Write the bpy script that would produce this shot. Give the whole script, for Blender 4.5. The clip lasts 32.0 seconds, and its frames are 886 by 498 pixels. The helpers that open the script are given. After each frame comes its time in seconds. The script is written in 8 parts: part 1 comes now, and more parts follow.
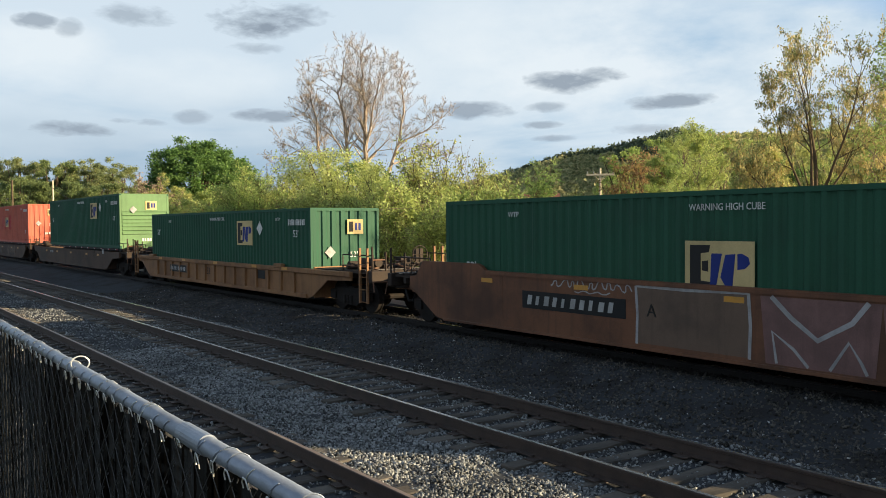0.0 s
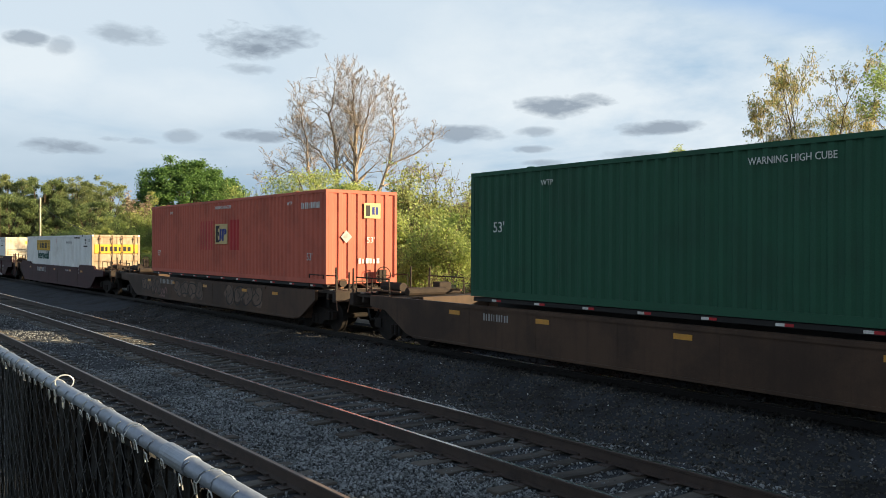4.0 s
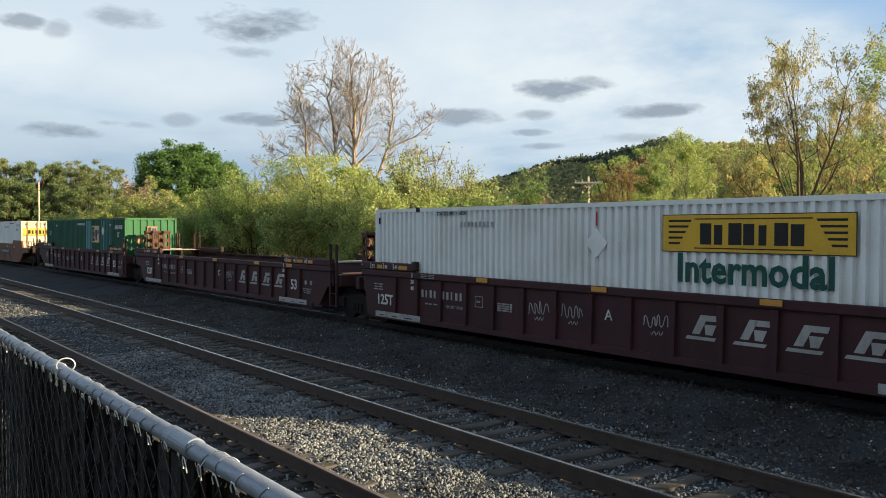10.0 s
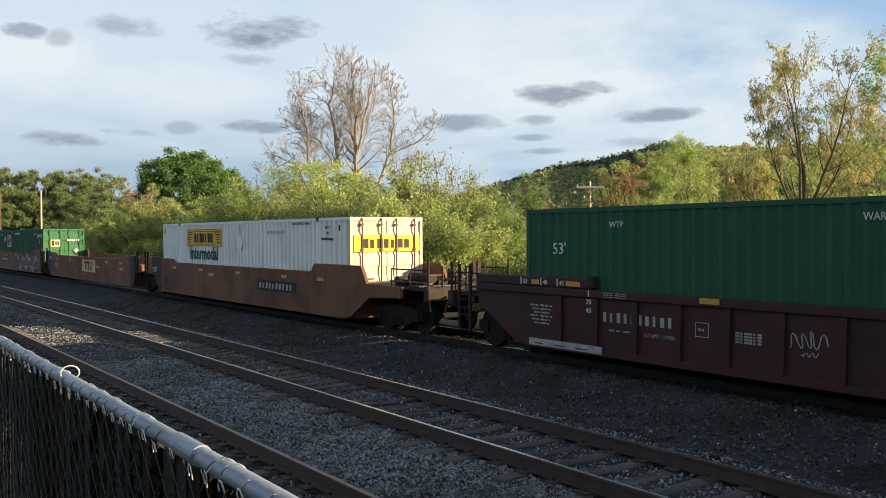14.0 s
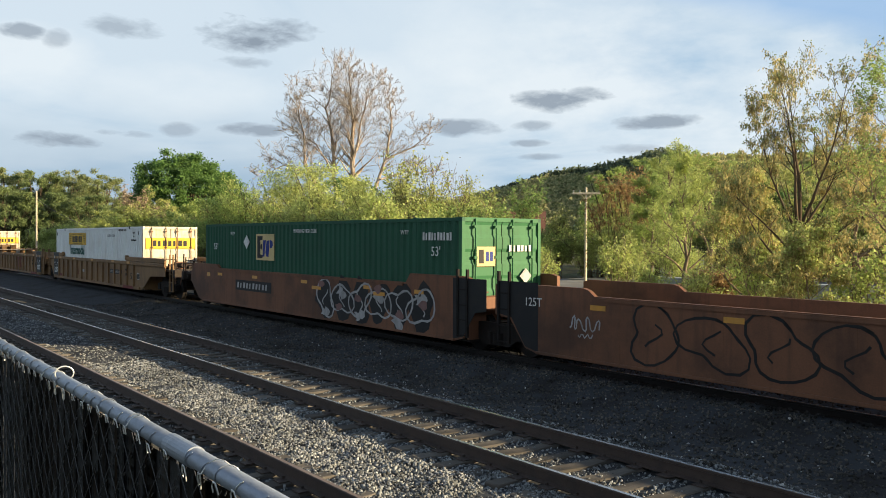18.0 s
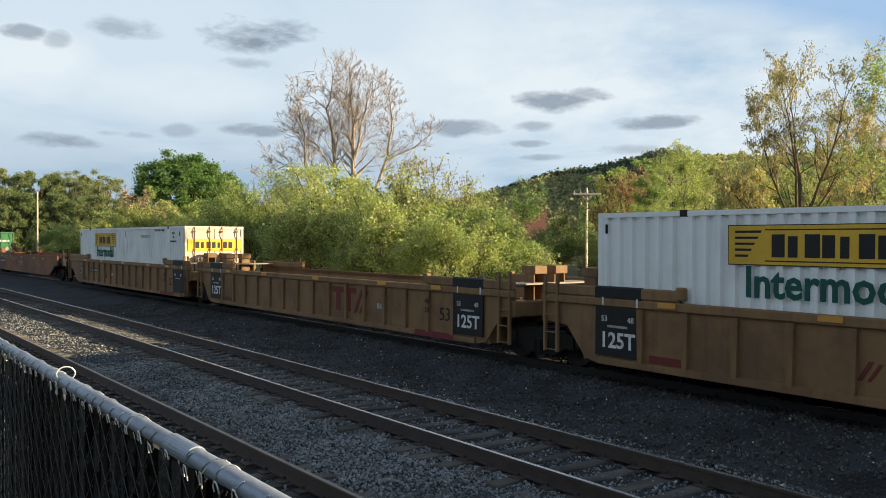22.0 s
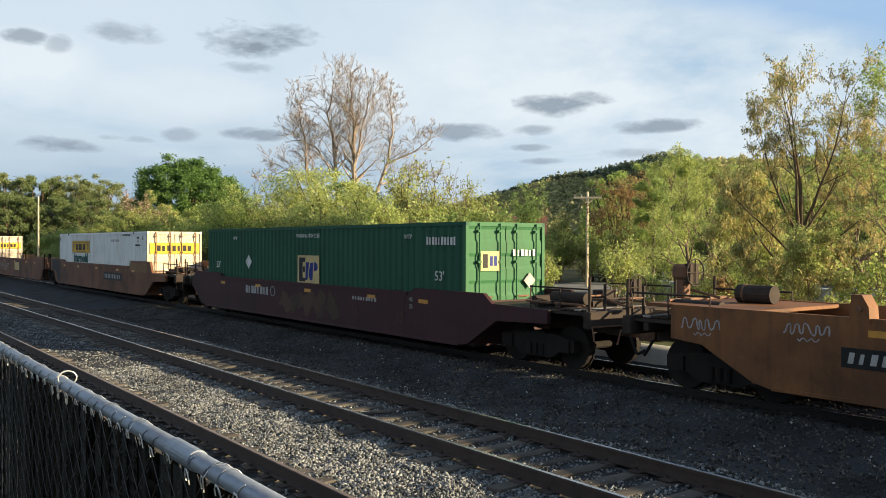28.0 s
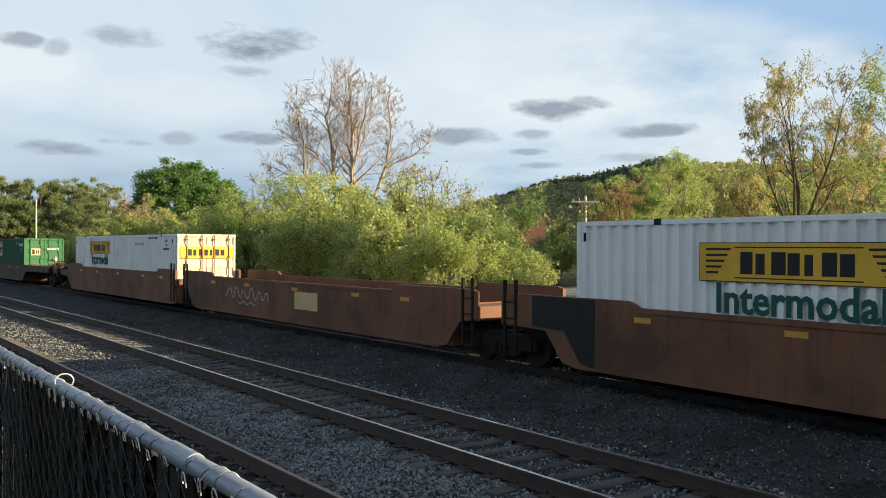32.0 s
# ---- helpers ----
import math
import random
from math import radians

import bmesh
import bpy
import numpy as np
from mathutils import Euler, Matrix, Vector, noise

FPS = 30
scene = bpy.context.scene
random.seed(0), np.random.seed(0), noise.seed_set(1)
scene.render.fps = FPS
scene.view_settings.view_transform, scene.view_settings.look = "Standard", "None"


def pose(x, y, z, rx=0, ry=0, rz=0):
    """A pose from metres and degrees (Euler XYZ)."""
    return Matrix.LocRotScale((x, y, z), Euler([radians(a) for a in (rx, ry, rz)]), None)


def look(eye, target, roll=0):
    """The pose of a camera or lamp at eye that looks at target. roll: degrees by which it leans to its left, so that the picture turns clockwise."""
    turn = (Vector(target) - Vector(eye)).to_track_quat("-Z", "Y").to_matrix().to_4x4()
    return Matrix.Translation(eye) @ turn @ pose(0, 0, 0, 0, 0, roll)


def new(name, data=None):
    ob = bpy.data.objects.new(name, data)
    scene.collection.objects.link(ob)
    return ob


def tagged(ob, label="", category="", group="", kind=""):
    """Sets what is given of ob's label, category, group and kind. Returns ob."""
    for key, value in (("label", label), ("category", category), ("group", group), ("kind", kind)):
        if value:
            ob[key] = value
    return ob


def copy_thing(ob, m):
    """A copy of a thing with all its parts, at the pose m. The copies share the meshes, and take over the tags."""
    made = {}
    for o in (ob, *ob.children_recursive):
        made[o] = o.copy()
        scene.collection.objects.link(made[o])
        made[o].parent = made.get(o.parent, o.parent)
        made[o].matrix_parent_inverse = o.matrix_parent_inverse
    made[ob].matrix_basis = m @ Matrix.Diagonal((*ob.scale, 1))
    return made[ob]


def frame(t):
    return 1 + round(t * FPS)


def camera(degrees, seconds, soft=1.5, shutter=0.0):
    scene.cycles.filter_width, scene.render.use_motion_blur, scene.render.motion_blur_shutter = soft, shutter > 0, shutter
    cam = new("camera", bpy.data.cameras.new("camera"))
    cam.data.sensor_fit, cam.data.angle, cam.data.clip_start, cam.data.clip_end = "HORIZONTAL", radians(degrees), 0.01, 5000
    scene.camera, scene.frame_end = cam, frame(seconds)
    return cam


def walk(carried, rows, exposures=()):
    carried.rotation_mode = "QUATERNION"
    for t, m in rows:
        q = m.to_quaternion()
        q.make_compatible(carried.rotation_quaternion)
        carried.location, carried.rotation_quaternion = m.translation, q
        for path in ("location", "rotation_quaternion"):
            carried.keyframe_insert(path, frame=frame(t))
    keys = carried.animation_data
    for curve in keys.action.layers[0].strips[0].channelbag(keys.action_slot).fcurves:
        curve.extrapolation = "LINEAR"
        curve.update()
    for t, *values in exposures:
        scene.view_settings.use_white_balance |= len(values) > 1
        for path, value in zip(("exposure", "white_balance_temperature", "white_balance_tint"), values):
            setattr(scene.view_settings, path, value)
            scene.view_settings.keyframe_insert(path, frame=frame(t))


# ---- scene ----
cam = camera(55.35, 32.0, soft=0.9)
PATH = [
    (0, pose(0.008, 0.010, 2.653, 88.255, 0.520, 54.364)),
    (0.5, pose(0.005, 0.009, 2.653, 88.380, 0.548, 54.365)),
    (1, pose(-0.000, 0.008, 2.653, 88.960, 0.309, 54.204)),
    (1.5, pose(0.001, 0.006, 2.652, 89.468, 0.150, 54.178)),
    (2, pose(-0.002, 0.007, 2.651, 89.753, 0.136, 54.319)),
    (2.5, pose(0.000, 0.007, 2.651, 89.976, 0.018, 54.197)),
    (3, pose(0.005, 0.007, 2.652, 90.101, -0.102, 53.929)),
    (3.5, pose(0.013, 0.007, 2.653, 89.981, -0.227, 53.702)),
    (5.5, pose(0.017, 0.002, 2.654, 89.240, -0.152, 53.693)),
    (6, pose(0.013, 0.002, 2.653, 89.360, -0.147, 53.880)),
    (6.5, pose(0.010, 0.003, 2.652, 89.382, 0.021, 53.986)),
    (7, pose(0.004, 0.005, 2.650, 89.421, 0.086, 53.963)),
    (7.5, pose(-0.002, 0.007, 2.649, 89.291, -0.020, 53.773)),
    (8, pose(-0.010, 0.009, 2.648, 89.100, -0.070, 53.692)),
    (8.5, pose(-0.009, 0.008, 2.648, 88.957, 0.089, 53.860)),
    (9, pose(-0.009, 0.008, 2.648, 88.899, 0.088, 53.860)),
    (9.5, pose(-0.010, 0.009, 2.648, 88.793, -0.065, 53.629)),
    (10, pose(-0.007, 0.008, 2.648, 88.675, -0.116, 53.547)),
    (10.5, pose(-0.006, 0.007, 2.647, 88.524, 0.027, 53.593)),
    (11, pose(-0.006, 0.007, 2.646, 88.306, -0.001, 53.624)),
    (11.5, pose(-0.011, 0.006, 2.647, 88.369, -0.114, 53.715)),
    (12, pose(-0.011, 0.005, 2.647, 88.902, 0.073, 54.009)),
    (12.5, pose(-0.007, 0.003, 2.648, 89.063, 0.346, 54.202)),
    (13, pose(-0.010, 0.004, 2.646, 88.959, 0.387, 54.069)),
    (13.5, pose(-0.011, 0.004, 2.645, 88.895, 0.342, 53.800)),
    (14, pose(-0.015, 0.006, 2.645, 89.060, 0.283, 53.678)),
    (14.5, pose(-0.011, 0.004, 2.646, 89.208, 0.186, 53.703)),
    (16.5, pose(-0.003, 0.001, 2.647, 90.016, -0.395, 53.347)),
    (17, pose(-0.007, 0.002, 2.646, 89.895, -0.292, 53.432)),
    (17.5, pose(-0.009, 0.002, 2.645, 89.687, -0.328, 53.374)),
    (18, pose(-0.010, 0.002, 2.644, 89.373, -0.288, 53.398)),
    (18.5, pose(-0.005, 0.001, 2.645, 89.237, -0.209, 53.549)),
    (19, pose(-0.004, -0.000, 2.645, 89.388, -0.190, 53.598)),
    (19.5, pose(-0.004, -0.001, 2.646, 89.559, -0.322, 53.548)),
    (20, pose(-0.006, -0.002, 2.645, 89.533, -0.292, 53.599)),
    (20.5, pose(-0.006, -0.001, 2.645, 89.450, -0.210, 53.553)),
    (21, pose(-0.008, 0.000, 2.644, 89.417, -0.164, 53.420)),
    (21.5, pose(-0.004, -0.000, 2.644, 89.392, -0.190, 53.371)),
    (22, pose(-0.003, -0.001, 2.644, 89.412, -0.257, 53.449)),
    (22.5, pose(-0.002, -0.002, 2.645, 89.441, -0.190, 53.576)),
    (23, pose(-0.005, -0.001, 2.645, 89.506, -0.212, 53.581)),
    (23.5, pose(-0.004, -0.001, 2.645, 89.360, -0.287, 53.550)),
    (24, pose(-0.009, 0.001, 2.643, 89.244, -0.286, 53.490)),
    (24.5, pose(-0.010, 0.000, 2.642, 89.249, -0.159, 53.395)),
    (25, pose(-0.013, 0.000, 2.642, 89.468, -0.191, 53.466)),
    (25.5, pose(-0.008, -0.002, 2.643, 89.697, -0.321, 53.574)),
    (27.5, pose(0.007, -0.006, 2.646, 89.593, -0.277, 53.540)),
    (28, pose(0.003, -0.005, 2.645, 89.676, -0.199, 53.494)),
    (28.5, pose(-0.003, -0.004, 2.643, 89.676, -0.062, 53.508)),
    (29, pose(-0.001, -0.003, 2.642, 89.596, 0.007, 53.401)),
    (29.5, pose(-0.004, -0.003, 2.644, 89.755, -0.023, 53.315)),
    (30, pose(-0.004, -0.004, 2.644, 90.083, -0.164, 53.343)),
    (30.5, pose(-0.007, -0.004, 2.644, 90.147, -0.180, 53.450)),
    (31, pose(-0.004, -0.004, 2.643, 90.159, -0.211, 53.432)),
    (31.5, pose(-0.003, -0.003, 2.642, 90.065, -0.216, 53.362)),
    (32, pose(-0.002, -0.003, 2.642, 89.946, -0.286, 53.364)),
]
walk(cam, PATH)

# ---- light ----
SUN_EL, SUN_TURN = radians(14.0), math.atan2(1.0, 1.13)
world = bpy.data.worlds.new("evening_sky")
scene.world = world
world.use_nodes = True


def build_sky(nt):
    n, link = nt.nodes, nt.links.new
    n.clear()

    def node(kind, **kw):
        made = n.new(kind)
        for k, v in kw.items():
            made.inputs[k].default_value = v
        return made

    def math_node(op, a, b=0.0, c=None, clamp=False):
        made = n.new("ShaderNodeMath")
        made.operation, made.use_clamp = op, clamp
        for i, v in enumerate((a, b) if c is None else (a, b, c)):
            if isinstance(v, (int, float)):
                made.inputs[i].default_value = v
            else:
                link(v, made.inputs[i])
        return made.outputs[0]

    def mix(f, a, b):
        made = n.new("ShaderNodeMix")
        made.data_type = "RGBA"
        for i, v in ((0, f), (6, a), (7, b)):
            if isinstance(v, (int, float, tuple)):
                made.inputs[i].default_value = v
            else:
                link(v, made.inputs[i])
        return made.outputs[2]

    sky = n.new("ShaderNodeTexSky")
    sky.sky_type, sky.sun_disc = "NISHITA", False
    sky.sun_elevation, sky.sun_rotation = SUN_EL, radians(90) - SUN_TURN
    sky.air_density, sky.dust_density, sky.ozone_density = 1.0, 1.6, 1.2
    co = n.new("ShaderNodeTexCoord")
    sep = n.new("ShaderNodeSeparateXYZ")
    link(co.outputs["Generated"], sep.inputs[0])
    X, Y, Z = sep.outputs
    # azimuth, left of the view's middle is negative; and height, both in degrees
    az = math_node("MULTIPLY", math_node("ARCTAN2", X, Y), 57.2958)
    az = math_node("ADD", az, 54.0)
    el = math_node("MULTIPLY", math_node("ARCSINE", Z), 57.2958)
    # cloud layer: veils stretched along the horizon
    plane = n.new("ShaderNodeCombineXYZ")
    up = math_node("ADD", math_node("MAXIMUM", Z, 0.0), 0.12)
    link(math_node("DIVIDE", X, up), plane.inputs[0])
    link(math_node("DIVIDE", Y, up), plane.inputs[1])
    veil = node("ShaderNodeTexNoise", Scale=0.55, Detail=7.0, Roughness=0.56, Distortion=0.6)
    link(plane.outputs[0], veil.inputs["Vector"])
    high = n.new("ShaderNodeMapRange")
    high.interpolation_type = "SMOOTHSTEP"
    for i, v in ((1, 0.31), (2, 0.6)):
        high.inputs[i].default_value = v
    link(veil.outputs[0], high.inputs[0])
    white = mix(0.5, (5.5, 6.3, 6.85, 1), (7.5, 7.95, 8.25, 1))
    blue = mix(0.85, sky.outputs[0], (3.1, 4.7, 6.4, 1))
    # veils thin out overhead, where the sky is clear
    clear = n.new("ShaderNodeMapRange")
    clear.interpolation_type = "SMOOTHSTEP"
    for i, v in ((1, 62.0), (2, 22.0)):
        clear.inputs[i].default_value = v
    link(el, clear.inputs[0])
    blue = mix(clear.outputs[0], sky.outputs[0], blue)
    veiled = math_node("MULTIPLY", math_node("MULTIPLY", high.outputs[0], 0.68), clear.outputs[0])
    col = mix(veiled, blue, white)
    # broad bright veils
    soft = node("ShaderNodeTexNoise", Scale=7.0, Detail=6.0, Roughness=0.6)
    smap = n.new("ShaderNodeMapping")
    smap.inputs["Scale"].default_value = (1, 1, 2.2)
    link(co.outputs["Generated"], smap.inputs[0])
    link(smap.outputs[0], soft.inputs["Vector"])
    edge = math_node("MULTIPLY", math_node("SUBTRACT", soft.outputs[0], 0.5), 3.0)
    mass = None
    for a, e, w, t, s in VEILS:
        dx = math_node("DIVIDE", math_node("SUBTRACT", az, a), w)
        dy = math_node("DIVIDE", math_node("SUBTRACT", el, e), t)
        r2 = math_node("ADD", math_node("MULTIPLY", dx, dx), math_node("MULTIPLY", dy, dy))
        m = math_node("MULTIPLY", math_node("MULTIPLY", math_node("SUBTRACT", 1.1, math_node("ADD", r2, edge)), 0.8, clamp=True), s)
        mass = m if mass is None else math_node("MAXIMUM", mass, m)
    col = mix(mass, col, white)
    # clear blue above the upper edge of the veil on the right
    rise = math_node("ADD", el, math_node("MULTIPLY", az, 0.32))
    rise = math_node("ADD", rise, math_node("MULTIPLY", edge, 0.6))
    gap = math_node("MULTIPLY", math_node("SUBTRACT", rise, 20.0), 0.55, clamp=True)
    near_in, far_out = (math_node("MULTIPLY", math_node("SUBTRACT", az, 4.0), 0.1, clamp=True), math_node("MULTIPLY", math_node("SUBTRACT", 60.0, az), 0.05, clamp=True))
    col = mix(math_node("MULTIPLY", math_node("MULTIPLY", gap, 0.75), math_node("MULTIPLY", near_in, far_out)), col, (2.6, 4.2, 6.5, 1))
    # a grey-blue bank low over the woods to the left
    bank = n.new("ShaderNodeMapRange")
    bank.interpolation_type = "SMOOTHSTEP"
    for i, v in ((1, 9.5), (2, 2.5)):
        bank.inputs[i].default_value = v
    side = n.new("ShaderNodeMapRange")
    side.interpolation_type = "SMOOTHSTEP"
    for i, v in ((1, 12.0), (2, -12.0)):
        side.inputs[i].default_value = v
    wob = node("ShaderNodeTexNoise", Scale=5.0, Detail=4.0)
    stretch = n.new("ShaderNodeMapping")
    stretch.inputs["Scale"].default_value = (1, 1, 2.6)
    link(co.outputs["Generated"], stretch.inputs[0])
    link(stretch.outputs[0], wob.inputs["Vector"])
    link(math_node("ADD", el, math_node("MULTIPLY", math_node("SUBTRACT", wob.outputs[0], 0.5), 7.0)), bank.inputs[0])
    link(az, side.inputs[0])
    col = mix(math_node("MULTIPLY", math_node("MULTIPLY", bank.outputs[0], side.outputs[0]), 0.75), col, (3.1, 4.1, 5.1, 1))
    # separate small grey clouds, each a flat oval with a ragged edge
    rag = node("ShaderNodeTexNoise", Scale=13.0, Detail=5.0, Roughness=0.52)
    link(stretch.outputs[0], rag.inputs["Vector"])
    fringe = node("ShaderNodeTexNoise", Scale=42.0, Detail=5.0, Roughness=0.6, Distortion=0.5)
    link(stretch.outputs[0], fringe.inputs["Vector"])
    ragged = math_node("MULTIPLY", math_node("SUBTRACT", rag.outputs[0], 0.5), 3.6)
    ragged = math_node("ADD", ragged, math_node("MULTIPLY", math_node("SUBTRACT", fringe.outputs[0], 0.5), 1.5))
    total = None
    for a, e, w, t, s in CLOUDS:
        dx = math_node("DIVIDE", math_node("SUBTRACT", az, a), w)
        dy = math_node("DIVIDE", math_node("SUBTRACT", el, e), t)
        r2 = math_node("ADD", math_node("MULTIPLY", dx, dx), math_node("MULTIPLY", dy, dy))
        m = math_node("SUBTRACT", 1.0, math_node("ADD", r2, ragged))
        m = math_node("MULTIPLY", math_node("MULTIPLY", m, 1.0, clamp=True), s)
        total = m if total is None else math_node("MAXIMUM", total, m)
    col = mix(total, col, (2.3, 2.8, 3.4, 1))
    back = node("ShaderNodeBackground", Strength=0.056)
    link(col, back.inputs[0])
    out = n.new("ShaderNodeOutputWorld")
    link(back.outputs[0], out.inputs[0])


# azimuth from the view's middle, height, half width, half thickness in degrees, strength
VEILS = [(8.0, 10.8, 11.0, 5.0, 0.95), (18.0, 8.6, 11.0, 4.6, 0.95), (2.0, 13.0, 5.0, 3.0, 0.7), (-26.0, 10.5, 5.0, 2.6, 0.85), (-17.0, 9.5, 7.0, 2.0, 0.7), (-4.0, 10.0, 6.0, 2.5, 0.6)]
CLOUDS = [
    (-11.4, 13.4, 4.0, 1.35, 1.0), (-12.6, 11.4, 2.4, 0.4, 0.5), (-20.0, 13.2, 2.4, 0.8, 0.6), (-25.8, 12.3, 1.2, 0.5, 0.75),
    (-23.9, 12.0, 0.9, 0.6, 0.5), (-23.7, 6.1, 2.6, 0.55, 0.8), (-20.6, 6.6, 1.9, 0.3, 0.7), (-16.6, 7.0, 1.3, 0.45, 0.5),
    (-12.3, 7.2, 2.3, 0.45, 0.8), (-9.2, 7.6, 1.4, 0.5, 0.5), (1.8, 7.5, 2.8, 0.65, 0.8), (8.0, 9.3, 3.6, 0.8, 0.9),
    (6.8, 7.7, 1.6, 0.35, 0.6), (14.2, 7.8, 3.0, 0.5, 0.85), (6.4, 6.5, 1.5, 0.25, 0.65), (7.2, 5.6, 1.8, 0.25, 0.6), (13.0, 6.0, 2.6, 0.4, 0.5),
]
build_sky(world.node_tree)
sun_lamp = bpy.data.lights.new("sun", "SUN")
sun_lamp.energy, sun_lamp.angle, sun_lamp.color = 5.8, radians(0.6), (1.0, 0.81, 0.5)
SUN_WAY = Vector((math.cos(SUN_EL) * math.cos(SUN_TURN), math.cos(SUN_EL) * math.sin(SUN_TURN), math.sin(SUN_EL)))
sun = new("sun", sun_lamp)
sun.matrix_world = look(SUN_WAY * 200, (0, 0, 0))
scene.view_settings.exposure = 1.15

# ---- the line of the railway: a very wide curve ----
BEND = 0.000374
NEAR_RAIL, MID_TRACK, TRAIN_LINE = 4.486, 7.562, 13.765


def on_line(s, off):
    """The place on the ground plan s metres along the line and off metres from its camera end."""
    c = max(-170.0, min(60.0, s))
    return s, off - BEND * (c * c / 2 + c * (s - c))


def turn_at(s):
    return math.degrees(-BEND * max(-170.0, min(60.0, s)))


# ---- materials ----
def surface(name, colour, rough=0.6, metal=0.0, dirt=None, amount=0.35, scale=3.0, grain=40.0, bump=0.15, island=0.0, each=0.0, spec=0.5, stretch=(1, 1, 1), streak=0.0, lo=0.42, hi=0.68):
    """A weathered surface: base colour, dirt in blotches, fine grain, a little relief."""
    m = bpy.data.materials.new(name)
    m.use_nodes = True
    n, link = m.node_tree.nodes, m.node_tree.links.new
    b = n["Principled BSDF"]
    b.inputs["Roughness"].default_value, b.inputs["Metallic"].default_value = rough, metal
    b.inputs["Specular IOR Level"].default_value = spec
    co = n.new("ShaderNodeTexCoord")
    mp = n.new("ShaderNodeMapping")
    mp.inputs["Scale"].default_value = stretch
    link(co.outputs["Object"], mp.inputs[0])
    big, fine = n.new("ShaderNodeTexNoise"), n.new("ShaderNodeTexNoise")
    for t, s, d in ((big, scale, 6.0), (fine, grain, 3.0)):
        t.inputs["Scale"].default_value, t.inputs["Detail"].default_value = s, d
        t.inputs["Roughness"].default_value = 0.62
        link(mp.outputs[0], t.inputs["Vector"])
    ramp = n.new("ShaderNodeMapRange")
    ramp.interpolation_type = "SMOOTHSTEP"
    ramp.inputs[1].default_value, ramp.inputs[2].default_value, ramp.inputs[4].default_value = lo, hi, amount
    link(big.outputs[0], ramp.inputs[0])
    mixed = n.new("ShaderNodeMix")
    mixed.data_type = "RGBA"
    mixed.inputs[6].default_value = (*colour, 1)
    mixed.inputs[7].default_value = (*(dirt or tuple(c * 0.35 for c in colour)), 1)
    link(ramp.outputs[0], mixed.inputs[0])
    last = mixed.outputs[2]
    if streak:
        run = n.new("ShaderNodeTexNoise")
        smap = n.new("ShaderNodeMapping")
        smap.inputs["Scale"].default_value = (5.0, 5.0, 0.35)
        link(co.outputs["Object"], smap.inputs[0])
        link(smap.outputs[0], run.inputs["Vector"])
        run.inputs["Scale"].default_value, run.inputs["Detail"].default_value = 1.6, 5.0
        rr = n.new("ShaderNodeMapRange")
        rr.inputs[1].default_value, rr.inputs[2].default_value, rr.inputs[4].default_value = 0.5, 0.8, streak
        link(run.outputs[0], rr.inputs[0])
        m2 = n.new("ShaderNodeMix")
        m2.data_type = "RGBA"
        link(rr.outputs[0], m2.inputs[0])
        link(last, m2.inputs[6])
        m2.inputs[7].default_value = (*(dirt or tuple(c * 0.35 for c in colour)), 1)
        last = m2.outputs[2]
    hsv = n.new("ShaderNodeHueSaturation")
    link(last, hsv.inputs["Color"])
    val = n.new("ShaderNodeMath")
    val.operation = "MULTIPLY_ADD"
    link(fine.outputs[0], val.inputs[0])
    val.inputs[1].default_value, val.inputs[2].default_value = 0.5, 0.75
    vout = val.outputs[0]
    for kind, socket, amt in (("ShaderNodeNewGeometry", "Random Per Island", island), ("ShaderNodeObjectInfo", "Random", each)):
        if amt:
            src = n.new(kind)
            ma = n.new("ShaderNodeMath")
            ma.operation = "MULTIPLY_ADD"
            link(src.outputs[socket], ma.inputs[0])
            ma.inputs[1].default_value, ma.inputs[2].default_value = 2 * amt, 1 - amt
            mu = n.new("ShaderNodeMath")
            mu.operation = "MULTIPLY"
            link(ma.outputs[0], mu.inputs[0])
            link(vout, mu.inputs[1])
            vout = mu.outputs[0]
    link(vout, hsv.inputs["Value"])
    link(hsv.outputs[0], b.inputs["Base Color"])
    if bump:
        bp = n.new("ShaderNodeBump")
        bp.inputs["Strength"].default_value, bp.inputs["Distance"].default_value = bump, 0.02
        link(fine.outputs[0], bp.inputs["Height"])
        link(bp.outputs[0], b.inputs["Normal"])
    return m


